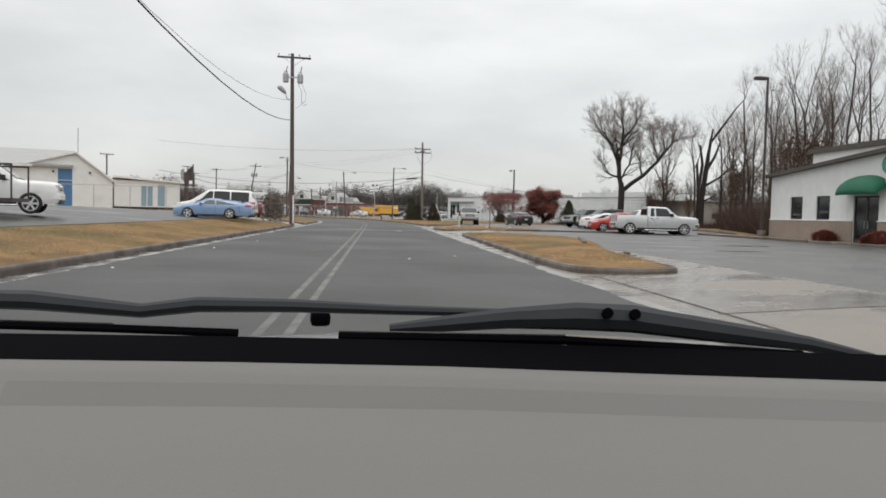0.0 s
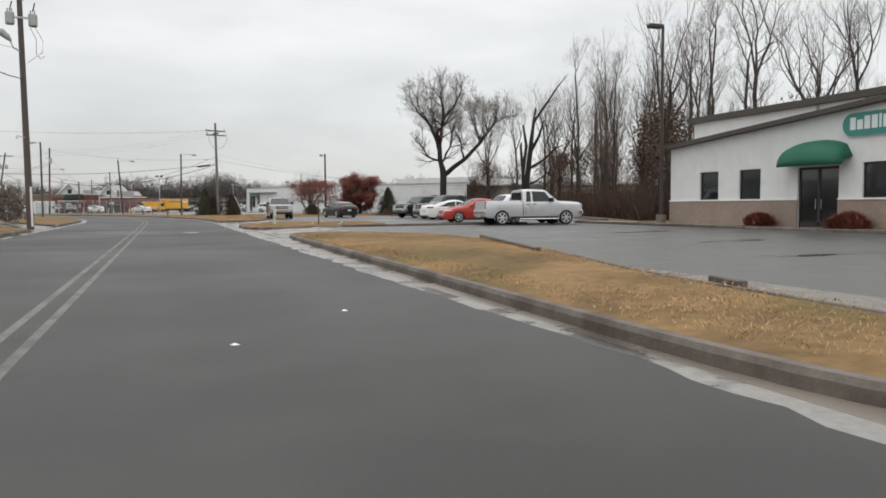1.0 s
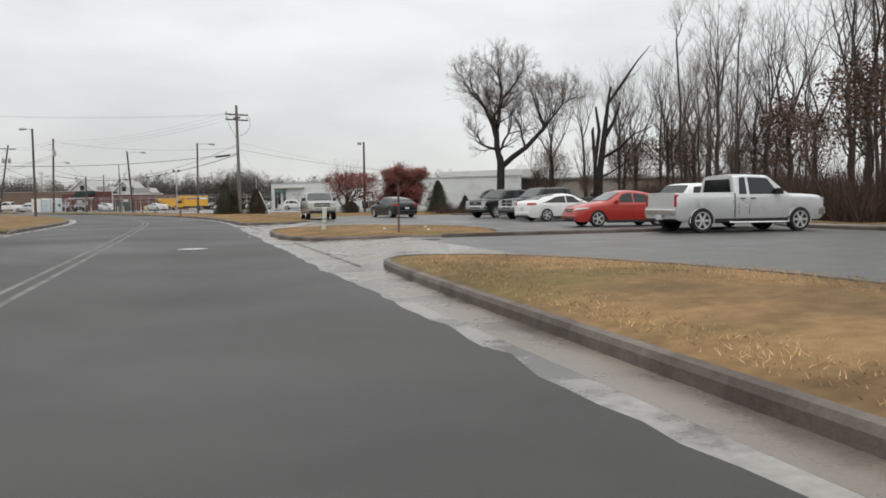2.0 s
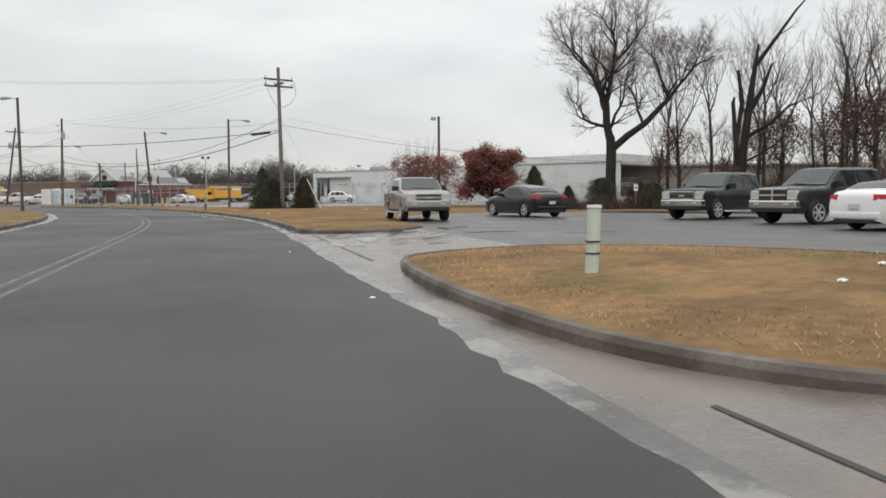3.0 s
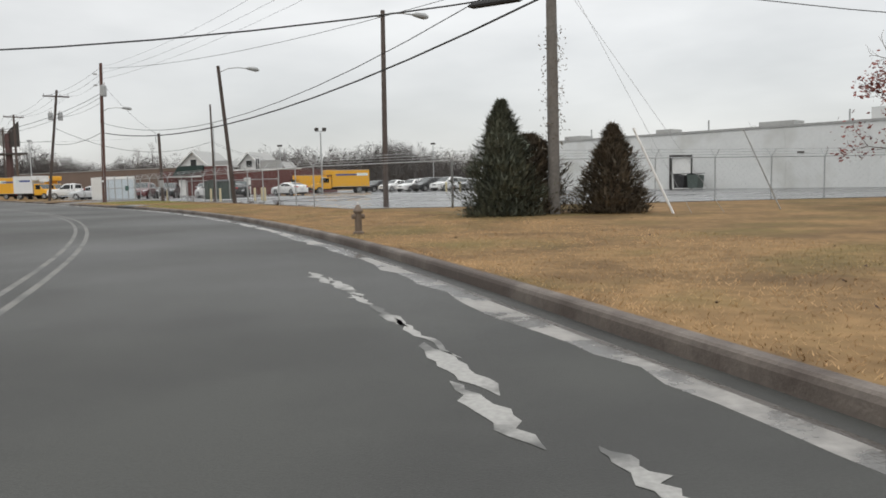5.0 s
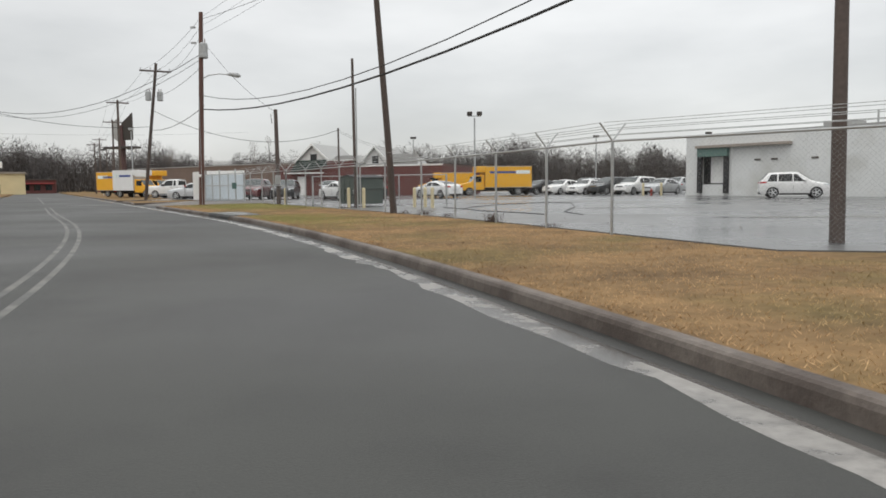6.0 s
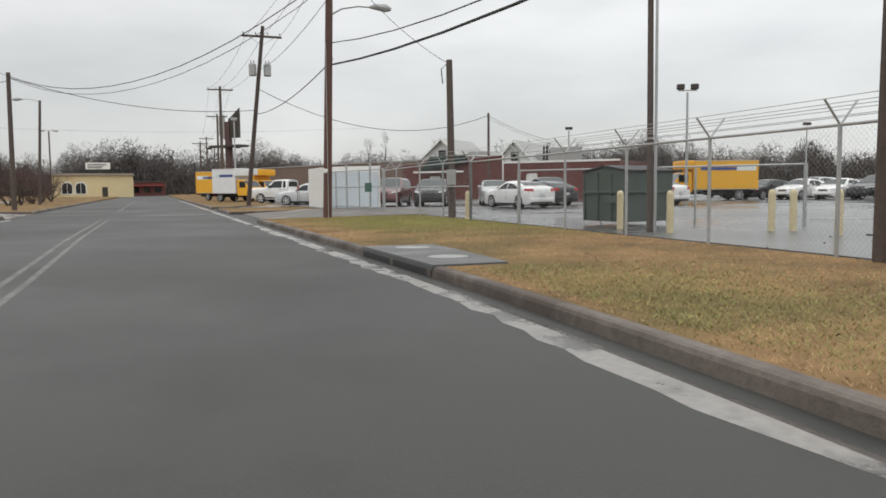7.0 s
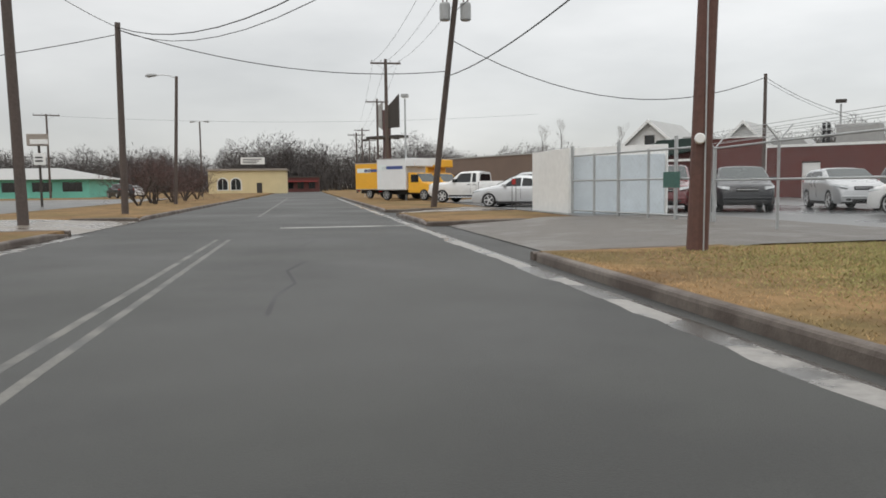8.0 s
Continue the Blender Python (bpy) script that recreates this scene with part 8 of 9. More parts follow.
fence(spaced([(-9.4, 56.2), (-8.7, 61), (-8.6, 68), (-9.4, 76)], 2.6), 1.7, "vine grown chain-link fence beside the driveway", arms=False, base=0.6, pitch=0.25)
fence(spaced([(-56, 69.5), (-12.5, 69.5)], 3.1), 1.9, "tall chain-link fence in front of the storage halls", arms=False, base=1.15, pitch=0.4)
vine = thing("vine", Matrix.Identity(4), "dry grey vines grown through the fence", "vine")
r_v = random.Random(3)
spots = [(Vector((-8.65 + r_v.uniform(-0.15, 0.15), r_v.uniform(60, 70), 0.6 + 1.8 * r_v.random())), Z) for _ in range(260)]
leaves("stem", spots, 0.11, TWIG, vine, 12, 0.16, 8)
# the sheeted gate and the white panel beside it
gate = thing("yard_gate", Matrix.Identity(4), "pipe framed yard gate in front of pale blue sheets", "gate")
g0, g1 = Vector((-22.3, 174.0, 0.2)), Vector((-17.9, 168.6, 0.2))
for k, f in enumerate((0.0, 0.2, 0.4, 0.62, 0.8, 1.0)):
    p = g0.lerp(g1, f)
    part("post", tubed([p, p + Vector((0, 0, 2.05 if k % 2 else 2.35))], 0.04 if k % 2 else 0.055, 8), GALV, gate, "steel post")
for z in (0.12, 1.15, 2.0):
    part("rail", tubed([g0 + Vector((0, 0, z)), g1 + Vector((0, 0, z))], 0.03, 8), GALV, gate, "steel rail")
bm = bmesh.new()
chain_mesh(bm, (g0.x, g0.y, 0), (g1.x, g1.y, 0), 0.3, 2.2, 0.2)
part("mesh", bm, CHAIN, gate, "wire mesh")
part("small_sign", boxed(-0.35, 0.35, -0.02, 0.02, 1.1, 1.55), mat("green_notice", (0.05, 0.12, 0.10), 0.5), gate, "small green notice").matrix_basis = Matrix.Translation((-18.9, 169.75, 0)) @ Matrix.Rotation(radians(-51), 4, "Z")
panel = thing("panel_fence", Matrix.Identity(4), "tall white sheet fence panel with pale blue sheets beside it", "fence")
for name, a, b, z, m_, word in (("white_panel", (-24.45, 177.75), (-22.45, 174.2), 2.3, WHITE_PLAIN, "white sheet"), ("blue_panel", (-22.35, 174.35), (-19.2, 173.4), 2.0, CONTAINER_BLUE, "pale blue sheet"), ("cap_panel", (-22.3, 174.45), (-19.1, 173.5), 2.32, WHITE_PLAIN, "white upper sheet")):
    a, b = Vector(a), Vector(b)
    turn = math.atan2(b.y - a.y, b.x - a.x)
    ob = part(name, boxed(0, (b - a).length, 0, 0.08, 0.0, z, 0.01), m_, panel, word)
    ob.matrix_basis = Matrix.Translation((a.x, a.y, 0.2)) @ Matrix.Rotation(turn, 4, "Z")

# ---- bollards, dumpster, hydrants, posts, bins ----
bm = bmesh.new()
revolve(bm, [(0.08, 0), (0.08, 0.87), (0.066, 0.92), (0.03, 0.95)], (0, 0, 0), "z", 14)
bollard_me = bpy.data.meshes.new("bollard")
bm.to_mesh(bollard_me)
bm.free()
bollard_me.materials.append(BOLLARD)
for x, y in ((-8.40, 151.1), (-7.5, 149.35), (-5.15, 150.0), (-4.65, 150.1), (-4.3, 148.4), (-12.75, 157.5)):
    b = share("bollard", bollard_me, Matrix.Translation((x, y, 0.19)))
    tagged(b, "faded yellow steel bollard on the wet asphalt", "bollard", "bollards")
dump = thing("dumpster", at(-7.99, 153.12, 0.2, -52.9) @ Matrix.Diagonal((0.95, 1.01, 1.16, 1)), "weathered dark green steel dumpster with peaked lids beside the fence", "dumpster")
part("body", boxed(-0.85, 0.85, -0.80, 0.80, 0.10, 0.78, 0.015), DUMPSTER_GREEN, dump)
part("upper_body", prism([(-0.87, 0.78), (0.87, 0.78), (0.87, 1.22), (0.0, 1.34), (-0.87, 1.22)], -0.82, 0.82), DUMPSTER_GREEN, dump, "upper steel walls")
part("rim", boxed(-0.90, 0.90, -0.85, 0.85, 0.74, 0.80, 0.015), DUMPSTER_GREEN, dump, "folded steel ridge")
for x in (-0.84, -0.28, 0.28, 0.80):
    part("rib", boxed(x - 0.03, x + 0.03, -0.845, -0.80, 0.10, 1.2), DUMPSTER_GREEN, dump, "steel rib")
for y in (-0.3, 0.3):
    part("rib", boxed(-0.895, -0.85, y - 0.03, y + 0.03, 0.10, 1.2), DUMPSTER_GREEN, dump, "steel rib")
for side in (-1, 1):
    part("lid", prism([(side * 0.01, 1.345), (side * 0.92, 1.225), (side * 0.92, 1.26), (side * 0.01, 1.385)], -0.86, 0.86), BLACK_PLASTIC, dump, "black plastic lid")
part("lift_pocket", boxed(0.15, 0.75, -0.93, -0.845, 0.52, 0.68, 0.01), DUMPSTER_GREEN, dump, "lift pocket")
part("notice", boxed(0.62, 0.80, -0.858, -0.846, 0.55, 0.70), WHITE_PLAIN, dump, "small white sticker")


def hydrant(x, y, z, body, label):
    h = thing("fire_hydrant", at(x, y, z, 20) @ Matrix.Diagonal((0.72, 0.72, 0.9, 1)), label, "fire hydrant")
    bm = bmesh.new()
    revolve(bm, [(0.16, 0), (0.16, 0.05), (0.105, 0.07), (0.105, 0.50), (0.14, 0.52), (0.14, 0.56), (0.11, 0.60), (0.05, 0.68), (0.03, 0.70)], (0, 0, 0), "z", 14)
    part("barrel", bm, body, h)
    bm = bmesh.new()
    revolve(bm, [(0.06, -0.19), (0.06, 0.19)], (0, 0, 0.42), "x", 10)
    part("nozzle", bm, body, h, "side nozzle caps")
    part("cap_nut", tubed([(0, 0, 0.69), (0, 0, 0.76)], 0.025, 6), WHITE_PLAIN, h, "cap nut")
    return h


hydrant(0.72, 109.4, 0.15, mat("weathered_hydrant_paint", (0.15, 0.11, 0.08), 0.6), "dark weathered hydrant with a pale cap on the verge")
pipe = thing("marker_post", at(6.35, 58.15, 0.21, 0), "pale green plastic pipe marker on the island", "post")
part("post", tubed([(0, 0, -0.1), (0.03, 0, 0.45), (0.05, 0.02, 0.86)], 0.085, 12), mat("pale_green_plastic", (0.50, 0.56, 0.48), 0.5, vary=0.1), pipe)
for z in (0.27, 0.42):
    part("band", tubed([(0.02, 0, z), (0.02, 0, z + 0.02)], 0.095, 12), BLACK_PLASTIC, pipe, "dark band")
part("cap", tubed([(0.05, 0.02, 0.855), (0.05, 0.02, 0.89)], 0.095, 12), WHITE_PLAIN, pipe, "pale cap")
notice = thing("sign_post", at(36.0, 107.3, 0.15, -35), "small white notice on a thin post at the lot's edge", "sign post")
part("post", tubed([(0, 0, -0.1), (0, 0, 1.8)], 0.03, 8), GALV, notice, "thin post")
part("plate", boxed(-0.18, 0.18, -0.045, -0.031, 1.3, 1.85, 0.005), WHITE_PLAIN, notice, "white plate")
part("bar", boxed(-0.11, 0.11, -0.052, -0.044, 1.5, 1.62), FRAME_DARK, notice, "dark bar of lettering")
rod = thing("sign_post", at(8.06, 53.5, 0.22, 28), "thin brown steel sign post on the island", "sign post")
part("post", boxed(-0.02, 0.02, -0.025, 0.025, -0.1, 1.62), mat("rusty_brown_steel", (0.10, 0.055, 0.04), 0.7, vary=0.2), rod)
stop = thing("stop_sign", at(*road(231, 7.2)[:2], 0.15, 28), "red stop sign on a steel post", "sign")
part("post", boxed(-0.03, 0.03, -0.02, 0.02, 0, 2.6), GALV, stop, "steel post")
octa = [(0.38 * math.cos(radians(22.5 + 45 * k)), 2.35 + 0.38 * math.sin(radians(22.5 + 45 * k))) for k in range(8)]
part("plate", prism(octa, -0.05, -0.03), LAMP_RED, stop, "red octagonal plate")
fs = thing("yard_sign", at(-25.4, 178.6, 0.2, -62), "small red notice in a thin metal frame", "sign")
for x in (-0.3, 0.3):
    part("leg", tubed([(x, 0, 0), (x, 0, 1.35)], 0.015, 6), DARK_STEEL, fs, "thin leg")
part("plate", boxed(-0.3, 0.3, -0.02, 0.02, 1.05, 1.28), LAMP_RED, fs, "red notice")
exc = thing("excavator_arm", at(-25.5, 191, 0.2, 30), "orange excavator arm behind the silver sedan", "excavator")
part("boom", tubed([(0, 0, 0), (0.3, 0, 1.6), (0.9, 0, 2.5), (1.6, 0, 2.2)], [0.25, 0.2, 0.16, 0.12], 8), TRUCK_YELLOW, exc, "orange boom")
part("bucket", boxed(1.4, 1.9, -0.3, 0.3, 1.4, 2.1, 0.05), TRUCK_YELLOW, exc, "orange bucket")
for x, y in ((13.3, 177.6), (15.0, 178.2)):
    b = share("bollard", bollard_me, Matrix.Translation((x, y, 0.19)) @ Matrix.Diagonal((1.3, 1.3, 1.15, 1)))
    tagged(b, "yellow steel bollard guarding a red hydrant", "bollard", "bollards")
hydrant(14.1, 178.0, 0.19, mat("faded_red_hydrant_paint", (0.30, 0.05, 0.035), 0.6), "faded red hydrant between yellow bollards in the yard")
weed_rng = random.Random(8)
for x, y, big in ((-4.55, 140.9, 0.22), (-3.75, 138.9, 0.15), (-2.55, 135.15, 0.30), (-5.3, 142.2, 0.14), (-1.3, 132.6, 0.12)):
    weed = thing("weed", Matrix.Translation((x, y, 0.18)), "dry brown weed tangle at the foot of the fence", "weed", "weeds along the fence")
    vs, fs = [], []
    for _ in range(int(260 * big)):
        a, lean, h = weed_rng.uniform(0, 6.28), weed_rng.uniform(0.2, 1.1), big * weed_rng.uniform(0.4, 1.1)
        foot = Vector((weed_rng.gauss(0, 0.12), weed_rng.gauss(0, 0.12), 0))
        mid = foot + Vector((0.4 * lean * h * math.cos(a), 0.4 * lean * h * math.sin(a), 0.7 * h))
        raw_tube(vs, fs, [foot, mid, mid + Vector((0.5 * lean * h * math.cos(a + 0.6), 0.5 * lean * h * math.sin(a + 0.6), weed_rng.uniform(-0.1, 0.4) * h))], [0.006, 0.004, 0.002], 3)
    part_py("stem", vs, fs, BRUSH, weed, "dry brown stems")
# billboard tower far down the street
bb = thing("billboard", at(-63, 258, 0, -20), "tall brown billboard tower with dark panels", "billboard")
part("column", boxed(-0.5, 0.5, -0.4, 0.4, 0, 13, 0.05), mat("dark_red_steel", (0.085, 0.045, 0.042), 0.6), bb, "dark red column")
part("platform", boxed(-3.4, 3.4, -1.2, 1.2, 8.6, 9.0, 0.05), DARK_STEEL, bb, "dark steel platform")
part("panel", prism([(0.2, 10.2), (2.6, 10.2), (2.6, 15.2), (1.9, 14.6), (0.2, 13.4)], -0.2, 0.1), DARK_STEEL, bb, "dark panel")
part("panel", prism([(-2.0, 10.8), (-0.8, 10.0), (-0.8, 14.2), (-2.0, 13.6)], -0.2, 0.1), ROOF_GREY, bb, "pale panel")
for x in (-3.2, 3.2):
    part("lamp", boxed(x - 0.5, x + 0.5, -1.6, -1.2, 8.3, 8.6, 0.05), DARK_STEEL, bb, "lamp")
ps = thing("pylon_sign", at(-57.6, 185.5, 0.2, 28), "pylon sign with two pale panels at the car park", "sign")
part("post", tubed([(0, 0, 0), (0, 0, 4.6)], 0.08, 8), DARK_STEEL, ps, "dark post")
part("hood", boxed(-0.65, 0.55, -0.2, 0.2, 3.85, 4.6, 0.03), SHED_BROWN, ps, "brown hood")
part("panel", boxed(-0.45, 0.62, -0.24, -0.2, 3.95, 4.25, 0.01), WHITE_PLAIN, ps, "white panel")
part("panel", boxed(-0.33, 0.33, -0.12, 0.12, 2.65, 3.4, 0.03), WHITE_PLAIN, ps, "white panel")
for k in range(2):
    part("sign_bar", boxed(-0.22, 0.22, -0.135, -0.118, 2.85 + 0.22 * k, 2.95 + 0.22 * k), FRAME_DARK, ps, "dark bar of lettering")

# road clutter: manhole, patches, scraps, drain grates
mh = thing("manhole_cover", Matrix.Translation((1.53, 51.2, 0.0)), "pale round manhole cover in the asphalt", "manhole")
bm = bmesh.new()
revolve(bm, [(0.42, 0.0), (0.42, 0.012), (0.36, 0.016)], (0, 0, 0), "z", 28)
part("ring", bm, GUTTER, mh, "pale worn ring")
bm = bmesh.new()
revolve(bm, [(0.33, 0.012), (0.33, 0.021), (0.3, 0.024)], (0, 0, 0), "z", 28)
part("lid", bm, GALV, mh, "worn iron lid")
for a, b, h in (((7.75, 27.6), (9.45, 34.6), 0.10), ((7.1, 20.8), (7.3, 21.6), 0.035)):
    a, b = Vector(a), Vector(b)
    piece = part("kerb", boxed(0, (b - a).length, -0.07, 0.07, -0.1, h, 0.025), ROOF_DARK)
    piece.matrix_basis = Matrix.Translation((a.x, a.y, 0.24)) @ Matrix.Rotation(math.atan2(b.y - a.y, b.x - a.x), 4, "Z")
    tagged(piece, "dark broken kerb piece at the turf's edge", "kerb", kind="structure")
for x, y in ((9.3, 73.0), (7.95, 49.6)):
    lid = thing("drain_lid", Matrix.Translation((x, y, 0.188)), "dark iron drain lid in the wet asphalt", "manhole", "drain lids")
    bm = bmesh.new()
    revolve(bm, [(0.27, 0.0), (0.27, 0.010), (0.24, 0.014)], (0, 0, 0), "z", 24)
    part("ring", bm, BLACK_PLASTIC, lid, "dark iron ring")
    bm = bmesh.new()
    revolve(bm, [(0.22, 0.010), (0.22, 0.018), (0.15, 0.019)], (0, 0, 0), "z", 24)
    part("lid", bm, DARK_STEEL, lid, "dark iron lid")
scrap_rng = random.Random(15)
for x, y in ((0.9, 20.2), (2.3, 22), (-5.2, 15.5), (-5.0, 24), (-4.6, 30), (3.3, 66.5), (3.6, 58.5)):
    vs, n = [], 9
    for k in range(n):
        a = 6.28 * k / n
        q = scrap_rng.uniform(0.012, 0.028)
        vs.append((x + 1.8 * q * math.cos(a), y + q * math.sin(a), 0.002))
    vs.append((x, y, 0.022))
    sc = part_py("paper_scrap", vs, [(k, (k + 1) % n, n) for k in range(n)], WHITE_PLAIN)
    tagged(sc, "small pale scrap of litter on the asphalt", "litter", "scraps of litter")
for x, y, z in ((4.62, 96.9, 0.19), (10.2, 57.4, 0.30), (8.2, 56.0, 0.30), (12.0, 104, 0.2), (9.5, 54.8, 0.28)):
    bm = bmesh.new()
    bmesh.ops.create_icosphere(bm, subdivisions=1, radius=0.055, matrix=Matrix.Translation((x, y, z)) @ Matrix.Diagonal((1.4, 0.9, 0.5, 1)))
    tagged(part("paper_cup", bm, WHITE_PLAIN), "crumpled white paper on the dry grass", "litter", "scraps of litter")
# pale scrapes and worn patches in the lane
for k in range(12):
    f0 = 0.24 + 0.76 * k / 11
    centre = Vector((1.95, 88.4, 0.003)).lerp(Vector((0.0, 103.2, 0.003)), f0) + Vector((scrap_rng.gauss(0, 0.10) + 0.28 * math.sin(3.1 * f0), 0, 0))
    along, n, vs = Vector((-0.14 - 0.05 * f0, 0.98, 0)), 12, []
    l, w = scrap_rng.uniform(0.35, 1.1), scrap_rng.uniform(0.05, 0.13)
    for j in range(n + 1):
        f = 2 * j / n - 1
        half = w * (1 - f * f) * scrap_rng.uniform(0.25, 1.0) + 0.004
        mid = centre + along * (l * f) + Vector((scrap_rng.gauss(0, 0.02), 0, 0))
        vs += [tuple(mid - Vector((half, 0, 0))), tuple(mid + Vector((half, 0, 0)))]
    sc = part_py("scrape", vs, [(2 * j, 2 * j + 1, 2 * j + 3, 2 * j + 2) for j in range(n)], BAR_PAINT)
    tagged(sc, "pale worn scrape in the asphalt lane", "road marking", "pale scrapes", kind="structure")
# water lying in the gutter and on the grass
WATER = mat("standing_water", (0.085, 0.077, 0.066), 0.13, vary=0.1, rough_vary=0.03, spec=1.0)


def puddle(x, y, z, rx, ry, turn, seed):
    r = random.Random(seed)
    n = 56
    vs = []
    for k in range(n):
        a = 6.283 * k / n
        q = 0.75 + 0.16 * math.sin(2 * a + seed) + 0.13 * math.sin(3 * a + 2 * seed) + 0.07 * math.sin(7 * a + 3 * seed) + 0.04 * math.sin(13 * a + seed) + r.uniform(-0.02, 0.02)
        u, v = rx * q * math.cos(a), ry * q * math.sin(a)
        t = radians(turn)
        vs.append((x + u * math.cos(t) - v * math.sin(t), y + u * math.sin(t) + v * math.cos(t), z))
    p = part_py("puddle", vs, [tuple(range(n))], WATER)
    return tagged(p, "shallow rain puddle reflecting the grey sky", "puddle", "puddles", kind="structure")


def apron_z(x):
    return lerp(x, ((4.0, 0.0002), (4.5, 0.004), (5.4, 0.06), (7.7, 0.194))) + 0.006


for k, (x, y, rx, ry, turn) in enumerate(((4.62, 68.4, 0.16, 1.4, 4), (5.05, 67.9, 0.22, 0.9, -8), (5.6, 69.4, 0.4, 1.3, -14), (5.9, 67.0, 0.2, 0.35, 20), (6.5, 70.9, 0.6, 1.3, -20), (4.95, 71.6, 0.22, 1.0, 4), (6.9, 70.9, 0.5, 0.6, 15), (6.6, 66.3, 0.18, 0.3, 0), (4.85, 47.2, 0.2, 1.1, 3))):
    wet = puddle(x, y, 0.0, rx, ry, turn, 20 + k)
    for v in wet.data.vertices:
        v.co.z = apron_z(v.co.x)
for k, (x, y, rx, ry, turn) in enumerate(((9.2, 69.6, 1.0, 0.3, 12), (11.6, 68.2, 0.9, 0.16, -6), (8.6, 72.0, 0.4, 0.7, 0), (15.5, 30.5, 2.0, 0.4, 10), (12.5, 25.0, 1.3, 0.3, -8), (17.2, 37.5, 1.8, 0.35, 4))):
    puddle(x, y, 0.1925, rx, ry, turn, 40 + k)
for k, (x, y, rx, ry) in enumerate(POOLS):
    puddle(x, y, 0.206, rx, ry, -8 + 4 * k, 1 + k)
puddle(-10.2, 163.0, 0.206, 2.2, 0.7, -20, 6)
puddle(4.0, 146, 0.206, 3.0, 0.6, -10, 7)
puddle(8.0, 136, 0.206, 4.0, 0.8, -5, 8)
puddle(1.0, 156, 0.206, 3.5, 0.7, 5, 9)
cr = thing("crack", Matrix.Identity(4), "long dark crack across the asphalt", "crack", kind="structure")
pts = [(-22.4, 153.7), (-23.0, 154.9), (-23.35, 156.0), (-24.2, 157.3), (-24.6, 158.6), (-25.3, 159.4), (-26.05, 161.0), (-26.7, 163.0)]
vs = [(x + w, y, 0.001) for x, y in pts for w in (-0.03, 0.03)]
part_py("seam", vs, [(2 * k, 2 * k + 1, 2 * k + 3, 2 * k + 2) for k in range(len(pts) - 1)], BLACK_PLASTIC, cr, "dark seam")
# looped dark line on the yard, drawn as a thin tube
hose = thing("hose", Matrix.Identity(4), "long dark hose lying in a loop on the wet yard", "hose")
for pts in ([(-3.8, 148.3), (-3.0, 146.4), (-2.3, 143.6), (-1.0, 141.0), (-0.5, 139.5)],
            [(-3.0, 145.7), (-2.6, 148.5), (-1.1, 152.4), (2.0, 156.5), (3.1, 154.5), (2.0, 147.4), (0.6, 142.0), (0.7, 138.8)]):
    part("length", tubed([(x, y, 0.215) for x, y in pts], 0.016, 6), RUBBER, hose)
# tufts and fallen leaves on the verge
vs, fs = [], []
for _ in range(90):
    s, d = scrap_rng.uniform(76, 160), 5.4 + 9 * scrap_rng.random()
    x, y, _z = road(s, d)
    for j in range(3):
        a, q = scrap_rng.uniform(0, 6.28), scrap_rng.uniform(0.02, 0.045)
        i = len(vs)
        vs += [(x, y, 0.2), (x + q * math.cos(a), y + q * math.sin(a), 0.2 + q * 0.8), (x + q * math.cos(a + 1), y + q * math.sin(a + 1), 0.215)]
        fs.append((i, i + 1, i + 2))
tagged(part_py("fallen_leaves", vs, fs, BRUSH), "scattered brown fallen leaves on the grass", "leaves", kind="stuff")
# trailer rack behind the white pickup on the bank
tr = thing("utility_trailer", at(-13.3, 26.9, ground_z(27, -12.6) + 0.012, 9), "dark steel utility trailer with an open rack", "trailer")
part("bed", boxed(-2.6, 1.2, -1.0, 1.0, 0.5, 0.62), DARK_STEEL, tr, "steel bed")
for x in (-2.6, -1.3, 0.0, 1.15):
    for y in (-1.0, 0.95):
        part("upright", boxed(x, x + 0.05, y, y + 0.05, 0.6, 1.75), DARK_STEEL, tr, "steel upright")
for y in (-1.0, 0.95):
    part("rail", boxed(-2.6, 1.2, y, y + 0.05, 1.7, 1.76), DARK_STEEL, tr, "steel rail")
part("side_panel", boxed(-2.6, 0.0, -1.02, -1.0, 0.6, 1.4), POLE_BROWN, tr, "brown side boards")
for y in (-1.1, 1.1):
    tyre, rim_me = RENT_WHEEL
    w = share("wheel", tyre, Matrix.Translation((-0.7, y, 0.4)), tr)
    share("rim", rim_me, Matrix.Identity(4), w, "steel rim")

# ---- the car that set out here: open front end, dashboard and wipers fitted to the camera's first view ----
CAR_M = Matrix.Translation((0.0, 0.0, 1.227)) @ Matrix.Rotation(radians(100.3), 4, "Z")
DASH = mat("grey_beige_dashboard_vinyl", (0.135, 0.130, 0.121), 0.7, vary=0.06, grain=220, large=1.5, bump=0.1, bump_scale=400)
COWL = mat("black_cowl_plastic", (0.002, 0.002, 0.003), 0.9, vary=0.1, spec=0.03)
WIPER = mat("wiper_black_metal", (0.020, 0.022, 0.026), 0.55, vary=0.15, spec=0.25)
own = thing("car", CAR_M, "open car front with grey beige dashboard and black wipers", "car")
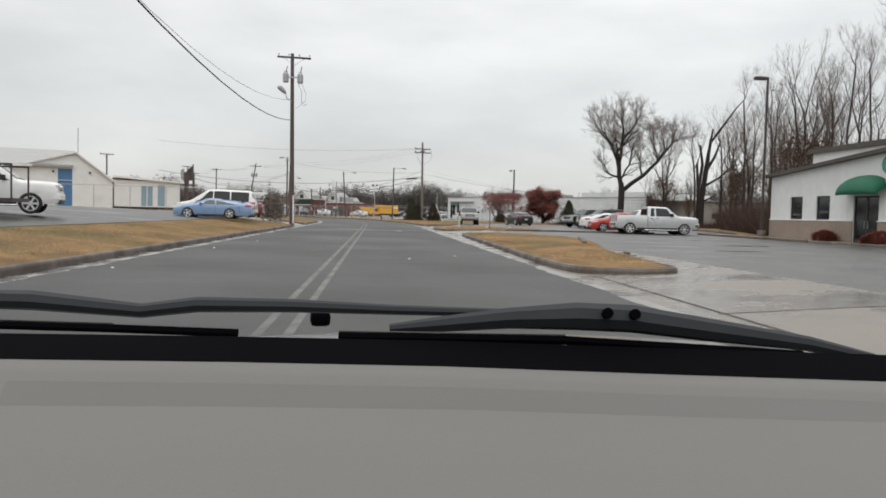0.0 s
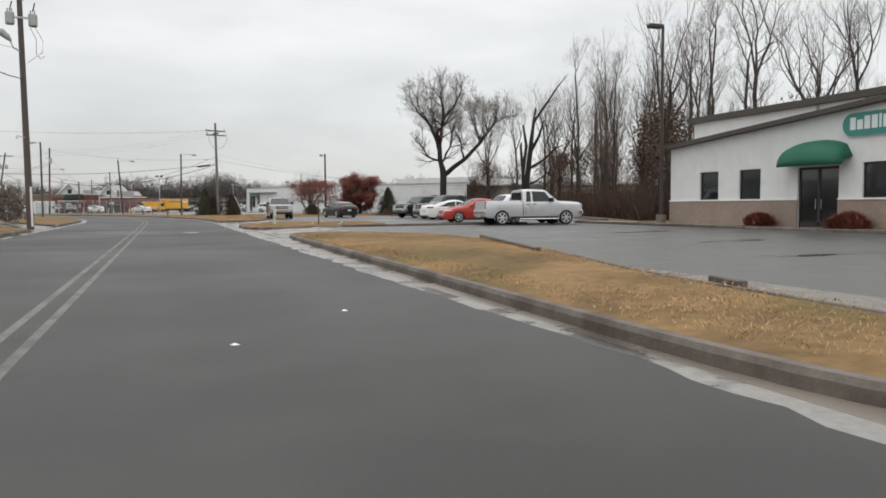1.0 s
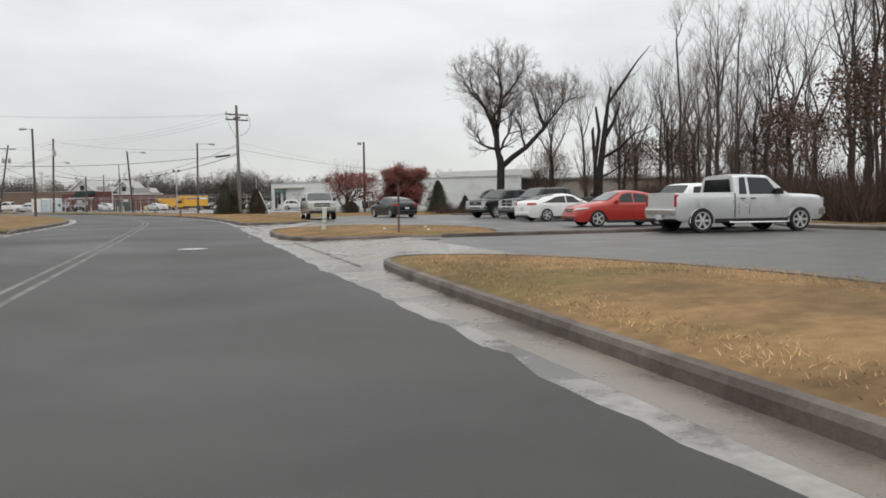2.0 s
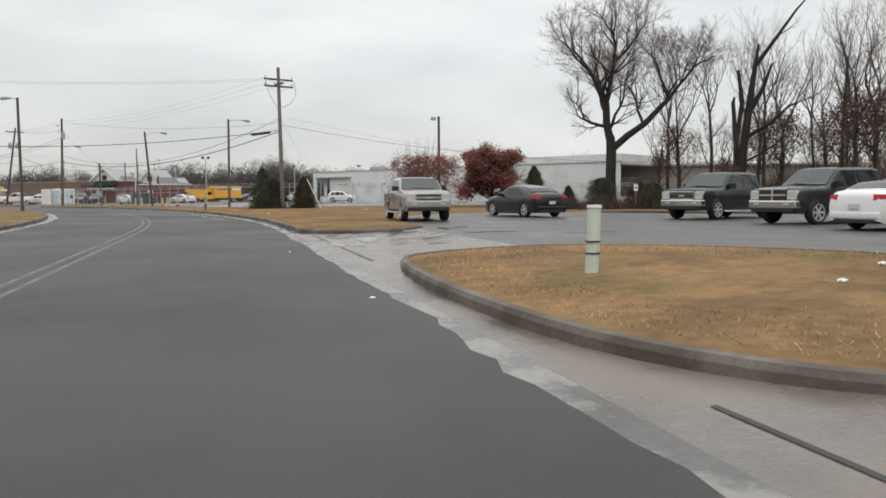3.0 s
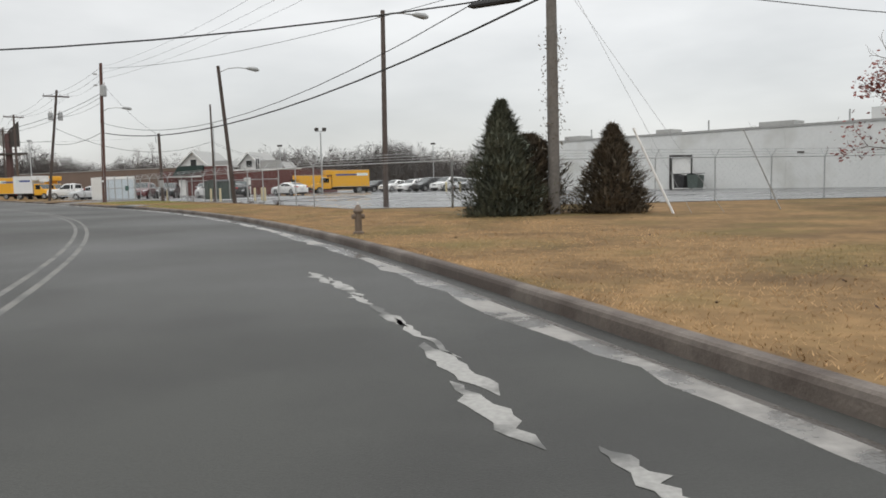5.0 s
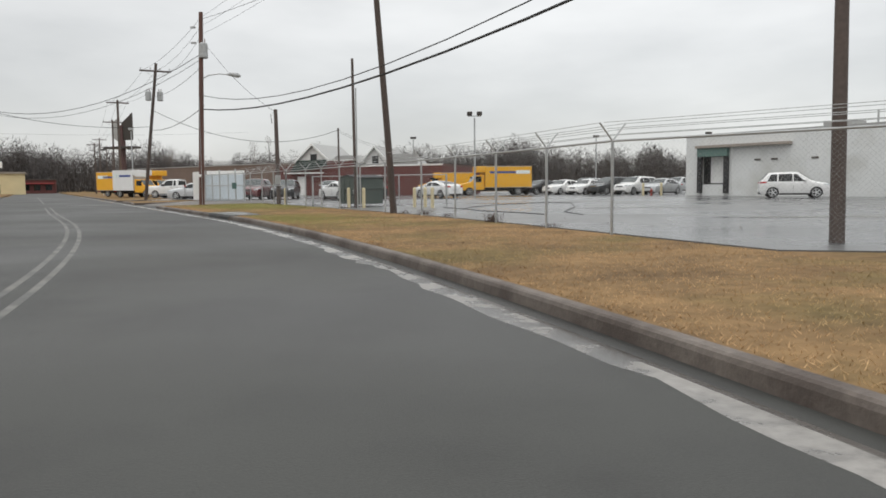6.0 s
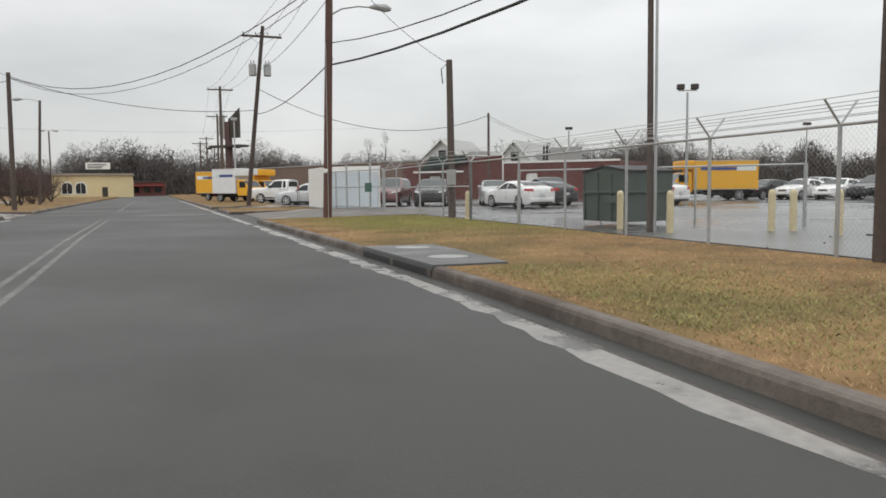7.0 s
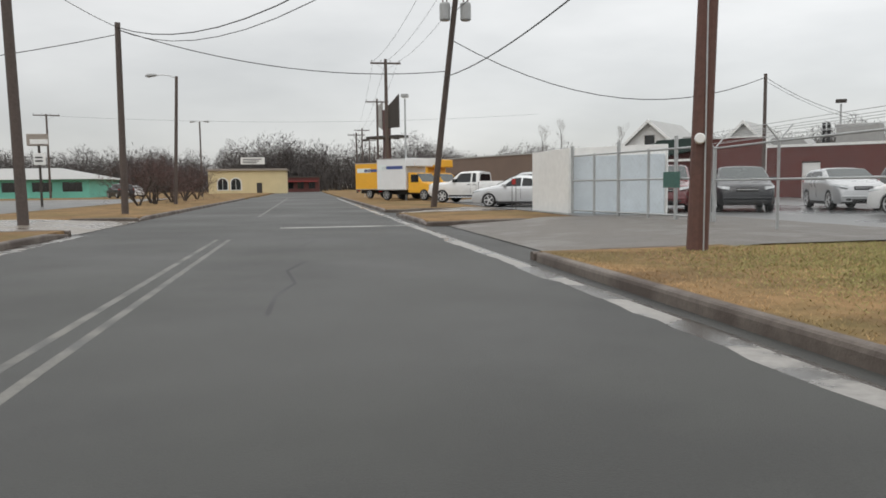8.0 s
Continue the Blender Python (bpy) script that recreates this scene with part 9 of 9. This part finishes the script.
# the dashboard's far edge is shaped to fit the camera's first view
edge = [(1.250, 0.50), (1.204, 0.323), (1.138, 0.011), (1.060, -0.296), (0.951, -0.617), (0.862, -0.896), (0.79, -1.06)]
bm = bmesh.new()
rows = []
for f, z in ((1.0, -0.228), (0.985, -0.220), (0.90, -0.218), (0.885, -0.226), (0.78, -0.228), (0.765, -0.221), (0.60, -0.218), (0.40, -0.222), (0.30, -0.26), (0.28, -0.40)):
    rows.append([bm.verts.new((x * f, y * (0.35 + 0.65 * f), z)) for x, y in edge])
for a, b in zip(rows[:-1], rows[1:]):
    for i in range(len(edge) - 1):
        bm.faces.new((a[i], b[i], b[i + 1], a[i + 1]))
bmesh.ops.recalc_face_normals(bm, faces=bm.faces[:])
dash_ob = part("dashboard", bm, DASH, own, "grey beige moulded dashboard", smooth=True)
# added band: the dashboard's darker shading is put into its colour
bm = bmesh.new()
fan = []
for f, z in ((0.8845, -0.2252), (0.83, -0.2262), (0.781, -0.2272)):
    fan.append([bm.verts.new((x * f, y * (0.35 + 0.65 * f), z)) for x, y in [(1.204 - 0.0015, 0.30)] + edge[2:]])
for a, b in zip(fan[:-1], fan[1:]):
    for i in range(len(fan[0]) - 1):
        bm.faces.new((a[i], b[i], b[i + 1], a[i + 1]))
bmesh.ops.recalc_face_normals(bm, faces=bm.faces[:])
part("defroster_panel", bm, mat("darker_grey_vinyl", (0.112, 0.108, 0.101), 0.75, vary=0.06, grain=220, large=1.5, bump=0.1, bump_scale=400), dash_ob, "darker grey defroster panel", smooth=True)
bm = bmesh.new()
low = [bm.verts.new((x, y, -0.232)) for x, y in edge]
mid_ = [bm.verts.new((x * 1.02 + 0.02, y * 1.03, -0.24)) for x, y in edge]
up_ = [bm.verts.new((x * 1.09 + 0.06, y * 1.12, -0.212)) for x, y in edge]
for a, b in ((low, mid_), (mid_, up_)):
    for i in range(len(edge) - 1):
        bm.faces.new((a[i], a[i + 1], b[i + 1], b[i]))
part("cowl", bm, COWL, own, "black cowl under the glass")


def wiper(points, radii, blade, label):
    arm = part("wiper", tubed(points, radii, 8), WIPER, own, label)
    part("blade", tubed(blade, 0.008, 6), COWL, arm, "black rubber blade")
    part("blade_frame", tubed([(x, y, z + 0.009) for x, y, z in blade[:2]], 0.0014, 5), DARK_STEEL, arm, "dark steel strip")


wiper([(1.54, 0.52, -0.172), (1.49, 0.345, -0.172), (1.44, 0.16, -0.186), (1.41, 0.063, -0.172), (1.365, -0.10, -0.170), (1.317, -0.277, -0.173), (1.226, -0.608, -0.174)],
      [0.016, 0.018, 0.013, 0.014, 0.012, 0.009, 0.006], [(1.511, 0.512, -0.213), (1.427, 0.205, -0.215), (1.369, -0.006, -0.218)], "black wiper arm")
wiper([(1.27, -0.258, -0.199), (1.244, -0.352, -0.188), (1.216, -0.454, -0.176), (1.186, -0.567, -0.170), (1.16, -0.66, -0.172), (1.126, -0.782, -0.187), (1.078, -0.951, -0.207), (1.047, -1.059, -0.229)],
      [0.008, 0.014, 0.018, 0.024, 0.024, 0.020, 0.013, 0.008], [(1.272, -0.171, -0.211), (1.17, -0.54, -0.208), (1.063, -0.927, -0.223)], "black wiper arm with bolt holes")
# black discs on the arm stand in for the shade inside two bolt holes
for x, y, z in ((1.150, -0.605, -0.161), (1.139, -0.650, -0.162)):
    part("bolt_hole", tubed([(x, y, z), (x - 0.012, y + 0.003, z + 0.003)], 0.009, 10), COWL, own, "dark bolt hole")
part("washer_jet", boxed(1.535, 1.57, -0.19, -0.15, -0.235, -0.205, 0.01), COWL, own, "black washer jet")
BONNET = paint("dark_silver_car_paint", (0.20, 0.205, 0.205), 0.3)
bm = bmesh.new()
rows = []
for f, z in ((0.0, -0.255), (0.35, -0.27), (0.75, -0.33), (1.0, -0.44), (1.03, -0.70)):
    rows.append([bm.verts.new((1.30 + 1.0 * f - 0.12 * abs(y) ** 2 * f, y - 0.35, z - 0.05 * abs(y) ** 2)) for y in (-0.8, -0.55, -0.3, 0, 0.3, 0.55, 0.8)])
for a, b in zip(rows[:-1], rows[1:]):
    for i in range(6):
        bm.faces.new((a[i], a[i + 1], b[i + 1], b[i]))
part("bonnet", bm, BONNET, own, "dark silver bonnet", smooth=True)
for y0, y1 in ((-1.2, -1.12), (0.42, 0.50)):
    part("side_panel", boxed(-1.2, 2.2, y0, y1, -1.0, -0.42, 0.03), BONNET, own, "dark silver side panel")
part("floor_pan", boxed(-1.2, 2.1, -1.1, 0.4, -1.05, -0.98), COWL, own, "black floor pan")
tyre, rim_me = wheel_meshes(0.31, 0.2, 5, ALLOY)
for x in (1.45, -1.0):
    for y in (-1.04, 0.36):
        w = share("wheel", tyre, Matrix.Translation((x, y, -0.915)), own)
        share("rim", rim_me, Matrix.Identity(4), w, "metal rim")
